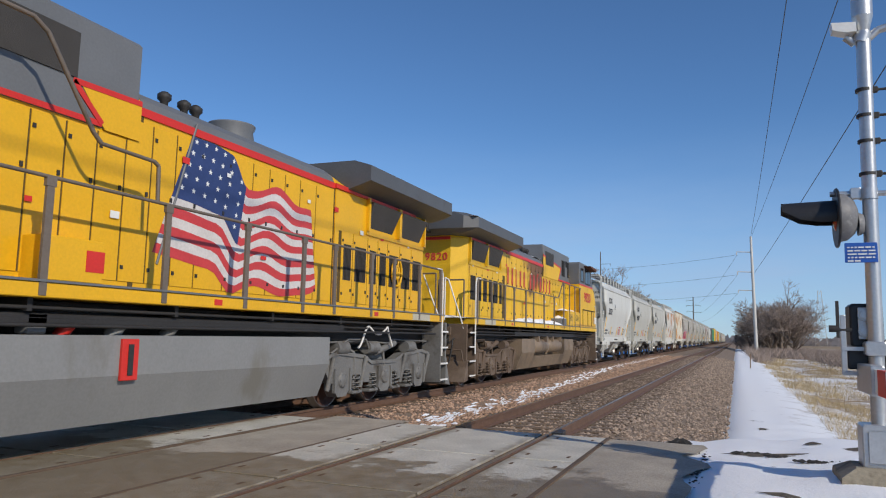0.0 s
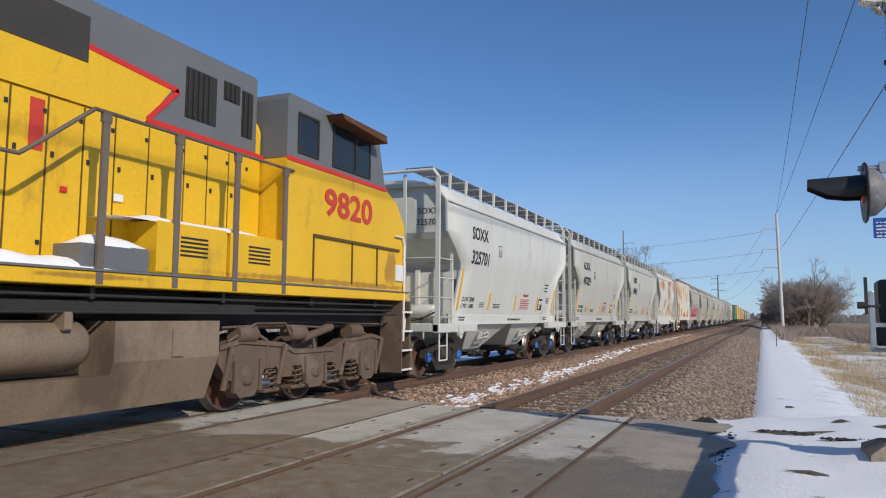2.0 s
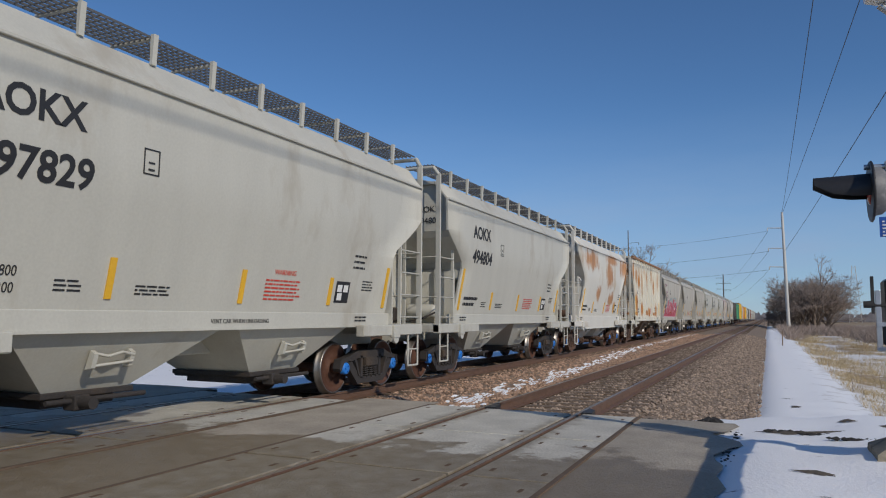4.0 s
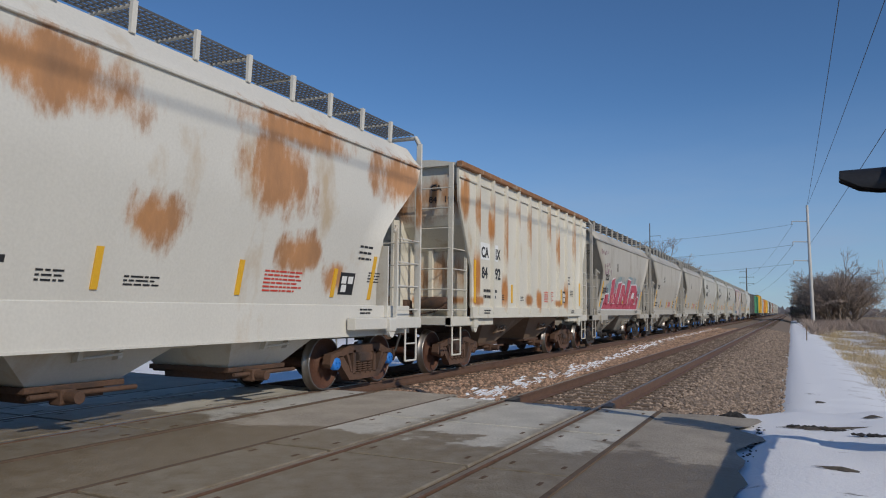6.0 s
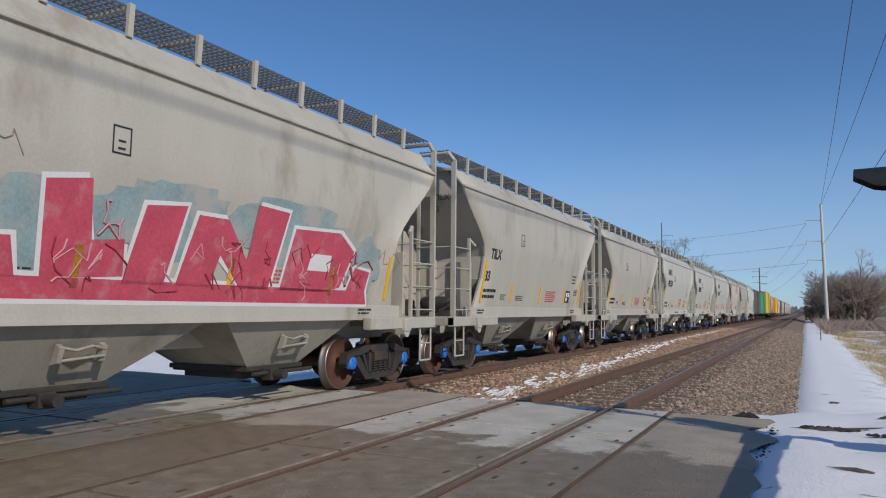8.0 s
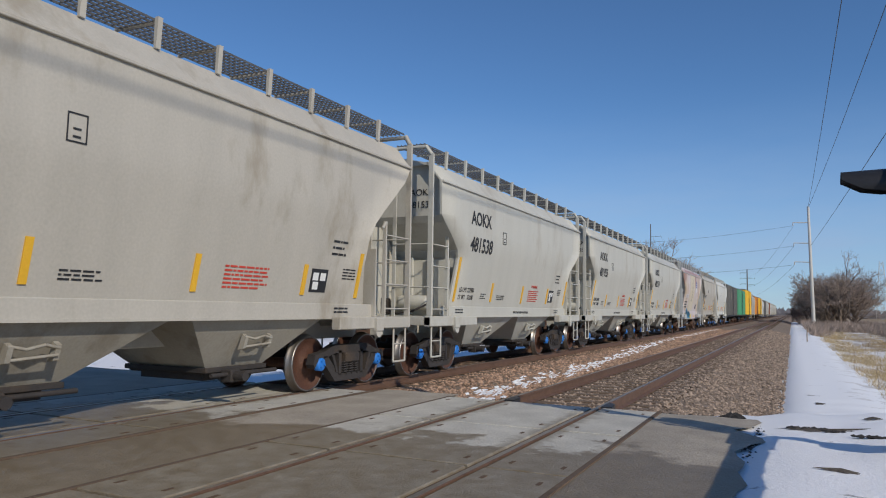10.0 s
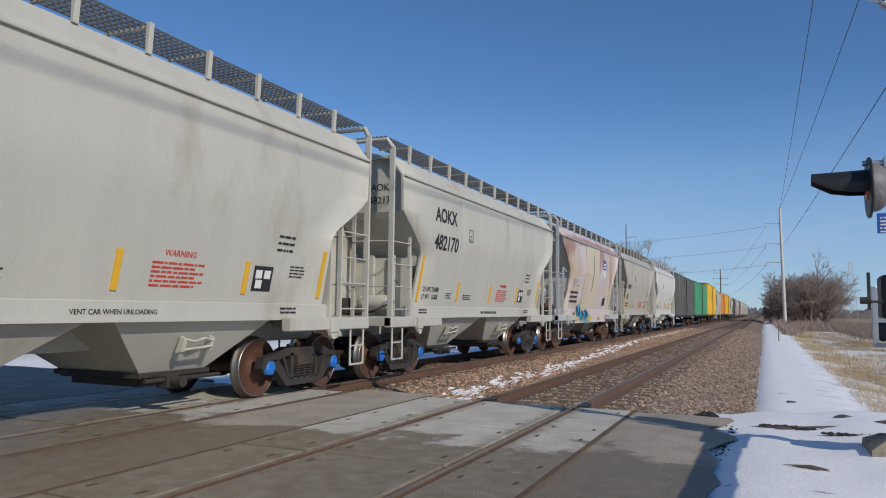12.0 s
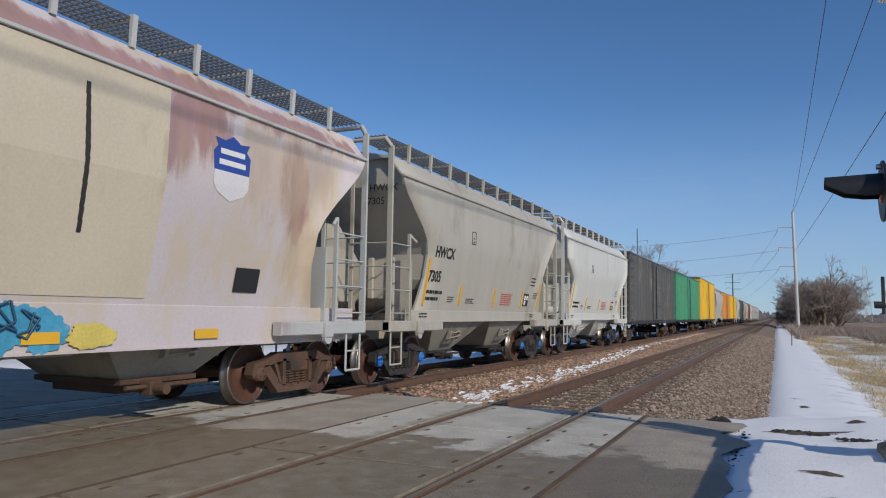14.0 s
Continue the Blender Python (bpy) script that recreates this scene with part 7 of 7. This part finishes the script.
def bare_tree(x, y, height, spread, seed, thick=1.0, base=-1.4, label="bare leafless winter tree", depth=6, low=0.55):
    r = random.Random(seed)
    t = thing("tree", label, "tree", pose(x, y, base), "bare trees")
    trunk, twigs = Form(), Form()

    def grow(p, d, ln, rad, level):
        mid = p + d * ln * 0.5 + Vector((r.uniform(-1, 1), r.uniform(-1, 1), r.uniform(-0.5, 0.5))) * ln * 0.07
        end = mid + (d + Vector((r.uniform(-1, 1), r.uniform(-1, 1), r.uniform(-0.3, 0.5))) * 0.18).normalized() * ln * 0.5
        form, seg = (trunk, 7) if level < 3 else (twigs, 3)
        form.cyl(p, mid, rad, seg, rad * 0.85, caps=False)
        form.cyl(mid, end, rad * 0.85, seg, rad * 0.66, caps=False)
        if level >= depth:
            return
        n = r.choice((2, 3, 3)) if level else (5 if low > 0.5 else 8)
        for k in range(n):
            side = Vector((r.gauss(0, 1), r.gauss(0, 1), r.gauss(0, 0.45))).normalized()
            nd = (d * (0.62 if level else 0.8) + side * spread + Vector((0, 0, 0.22))).normalized()
            at = mid.lerp(end, r.uniform(0.2, 1.0)) if level else p.lerp(end, r.uniform(low, 1.0))
            grow(at, nd, ln * r.uniform(0.58, 0.82), max(rad * 0.56, 0.012 * thick), level + 1)
        if level and r.random() < 0.8:
            grow(end, (d + Vector((0, 0, 0.1))).normalized(), ln * 0.7, max(rad * 0.6, 0.012 * thick), level + 1)

    grow(Vector((0, 0, 0)), Vector((r.uniform(-0.05, 0.05), r.uniform(-0.05, 0.05), 1)).normalized(), height * 0.36, height * 0.02, 0)
    part("trunk", trunk, bark, t)
    tagged(part("crown", twigs, twig_m, t), kind="stuff")
    return t


for k, (x, y, h2) in enumerate(((-20.5, 74, 10.0), (-16.5, 78, 11.2), (-13.8, 84, 10.2))):
    bare_tree(x, y, h2, 0.75, 20 + k, 1.1)
for k, (x, y, h2) in enumerate(((-46, 22, 12.5), (-41, 28, 11.0), (-50, 33, 13.5), (-44, 39, 11.5), (-55, 46, 13.0), (-38, 19, 10.0), (-48, 52, 11.0), (-57, 27, 14.0), (-42, 48, 9.5))):
    bare_tree(x, y, h2, 0.85, 110 + k, 1.5, depth=5, low=0.12, label="bare brown tree beyond the railway line")
THICKET = ((1.2, 158, 4.6), (2.2, 152, 6.2), (3.4, 154, 7.8), (4.6, 160, 9.0), (5.6, 150, 10.0), (6.8, 156, 11.2), (7.9, 150, 11.8), (8.8, 158, 11.6), (9.8, 152, 10.2), (10.7, 158, 7.0), (4.0, 168, 8.4), (6.4, 170, 10.8), (8.4, 172, 11.2))
for k, (x, y, h2) in enumerate(THICKET):
    bare_tree(x, y, h2 * 1.12, 0.85, 60 + k, 1.7, depth=6 if k % 2 else 5, low=0.12, label="bare brown tree in a roadside thicket")


def scrub(name, label, count, xr, yr, hr, width, material, seed, lean=0.35, patch_scale=0.0, base=None):
    """Upright dry stems; thicker with distance so that they hold together."""
    r = random.Random(seed)
    f = Form()
    vs, fs = [], []
    while len(vs) < count * 3:
        y = yr[0] * (yr[1] / yr[0]) ** r.random()
        x = r.uniform(xr[0], xr[1])
        if callable(base):
            x = base(x, y)
        if patch_scale and noise.noise((x * patch_scale, y * patch_scale, seed)) < -0.05 + 0.25 * r.random():
            continue
        h2 = r.uniform(*hr)
        w = width * (0.6 + y / 30)
        a = r.uniform(0, 3.14)
        z = ground_z(x, y) - 0.03
        dx, dy = w * math.cos(a), w * math.sin(a)
        k = len(vs)
        vs += [(x - dx, y - dy, z), (x + dx, y + dy, z), (x + r.gauss(0, lean) * h2, y + r.gauss(0, lean) * h2, z + h2)]
        fs.append((k, k + 1, k + 2))
    f.v, f.f, f.smooth = vs, fs, [False] * len(fs)
    return tagged(part(name, f, material), label, "grass", kind="stuff")


straw = mat("dry_grass", (0.50, 0.39, 0.22), 0.9, var=0.2, scale=2, bump=0, island=0.4)
straw_dark = mat("dry_weeds", (0.20, 0.135, 0.08), 0.9, var=0.2, scale=2, bump=0, island=0.4)
scrub("dry_grass", "tufts of dry tan grass on the verge", 26000, (2.3, 16), (13, 110), (0.10, 0.32), 0.0055, straw, 4, 0.6, patch_scale=0.35)
scrub("dry_grass_edge", "dry tan grass along the snow strip", 7000, (2.0, 4.2), (15, 90), (0.08, 0.30), 0.005, straw, 14, 0.6, patch_scale=0.6)
scrub("dry_weeds", "brown weed stems in the dry grass", 700, (2.0, 12), (14, 70), (0.25, 0.6), 0.005, straw_dark, 5, 0.25)
scrub("brush", "low brown brush at the foot of the trees", 26000, (1.5, 24), (75, 190), (0.3, 1.5), 0.010, twig_m, 6, 0.7, patch_scale=0.12)
scrub("brush_beyond", "tall brown brush beyond the railway line", 9000, (-62, -34), (12, 75), (0.6, 3.4), 0.014, twig_m, 9, 0.35)
scrub("far_brush", "brown brush along the far tracks", 5000, (-0.5, 4.0), (190, 420), (0.5, 2.0), 0.010, twig_m, 7, 0.3)

# ---- distance ----
far_m = mat("far_woods", (0.20, 0.185, 0.19), 0.95, var=0.15, scale=0.05, bump=0, island=0.25)
r4 = random.Random(2)
for name, dist, h0, h1, a0, a1, count in (("far_woods", 620, 4, 9, -40, 60, 2600), ("farther_woods", 1100, 8, 20, -45, 65, 2600)):
    f = Form()
    for k in range(count):
        a = radians(r4.uniform(a0, a1))
        d = dist * r4.uniform(0.97, 1.1)
        x, y = d * math.sin(a), d * math.cos(a)
        env = 0.6 + 0.4 * noise.noise((math.degrees(a) * 0.25, dist * 0.01, 0)) + 0.25 * noise.noise((math.degrees(a) * 1.3, 3, 0))
        hh, w = r4.uniform(h0, h1) * env, r4.uniform(1.2, 3.0) * dist / 620
        z = -2
        f.add([(x - w, y, z), (x + w, y, z), (x + w * 0.75, y, z + hh * 0.7), (x + w * 0.1, y, z + hh), (x - w * 0.6, y, z + hh * 0.75), (x, y + w, z + hh * 0.5)],
              [(0, 1, 2, 3, 4), (1, 5, 2), (2, 5, 3), (3, 5, 4), (4, 5, 0)])
    tagged(part(name, f, far_m), "hazy grey-brown woods on the horizon", "woods", kind="stuff")

# a stake and a small wayside signal beside the track
t = thing("marker_stake", "thin brown marker stake in the snow", "stake", pose(0.89, 59.1, 0))
part("stake", Form().cyl((0, 0, -0.8), (0.02, 0, 0.45), 0.035, 8), straw_dark, t)
t = thing("wayside_signal", "small dark wayside signal beside the far track", "signal", pose(0.0, 190, 0))
part("post", Form().cyl((0, 0, -1), (0, 0, 2.6), 0.12, 8), black_plastic, t)
part("signal_head", Form().box(-0.4, 0.4, -0.2, 0.2, 0.9, 2.8, 0.05), black_plastic, t)


# ---- movement ----
def motions():
    for car, front in CARS:
        walk(car, [(t, pose(FAR, front - g, 0)) for t, g in GONE])
    # wheels roll with the way that the train has gone; wheelsets alike in size and place on their truck share one set of keys
    ts = [k / FPS for k in range(14 * FPS + 1)]
    gone = np.interp(ts, [t for t, _ in GONE], [g for _, g in GONE])
    for (r, y), sets in SPIN.items():
        walk(sets[0], [(t, pose(0, y, r, math.degrees(g / r) % 360)) for t, g in zip(ts, gone)])
        keys = sets[0].animation_data
        for w in sets[1:]:
            w.rotation_mode = "QUATERNION"
            w.animation_data_create()
            w.animation_data.action, w.animation_data.action_slot = keys.action, keys.action_slot


motions()
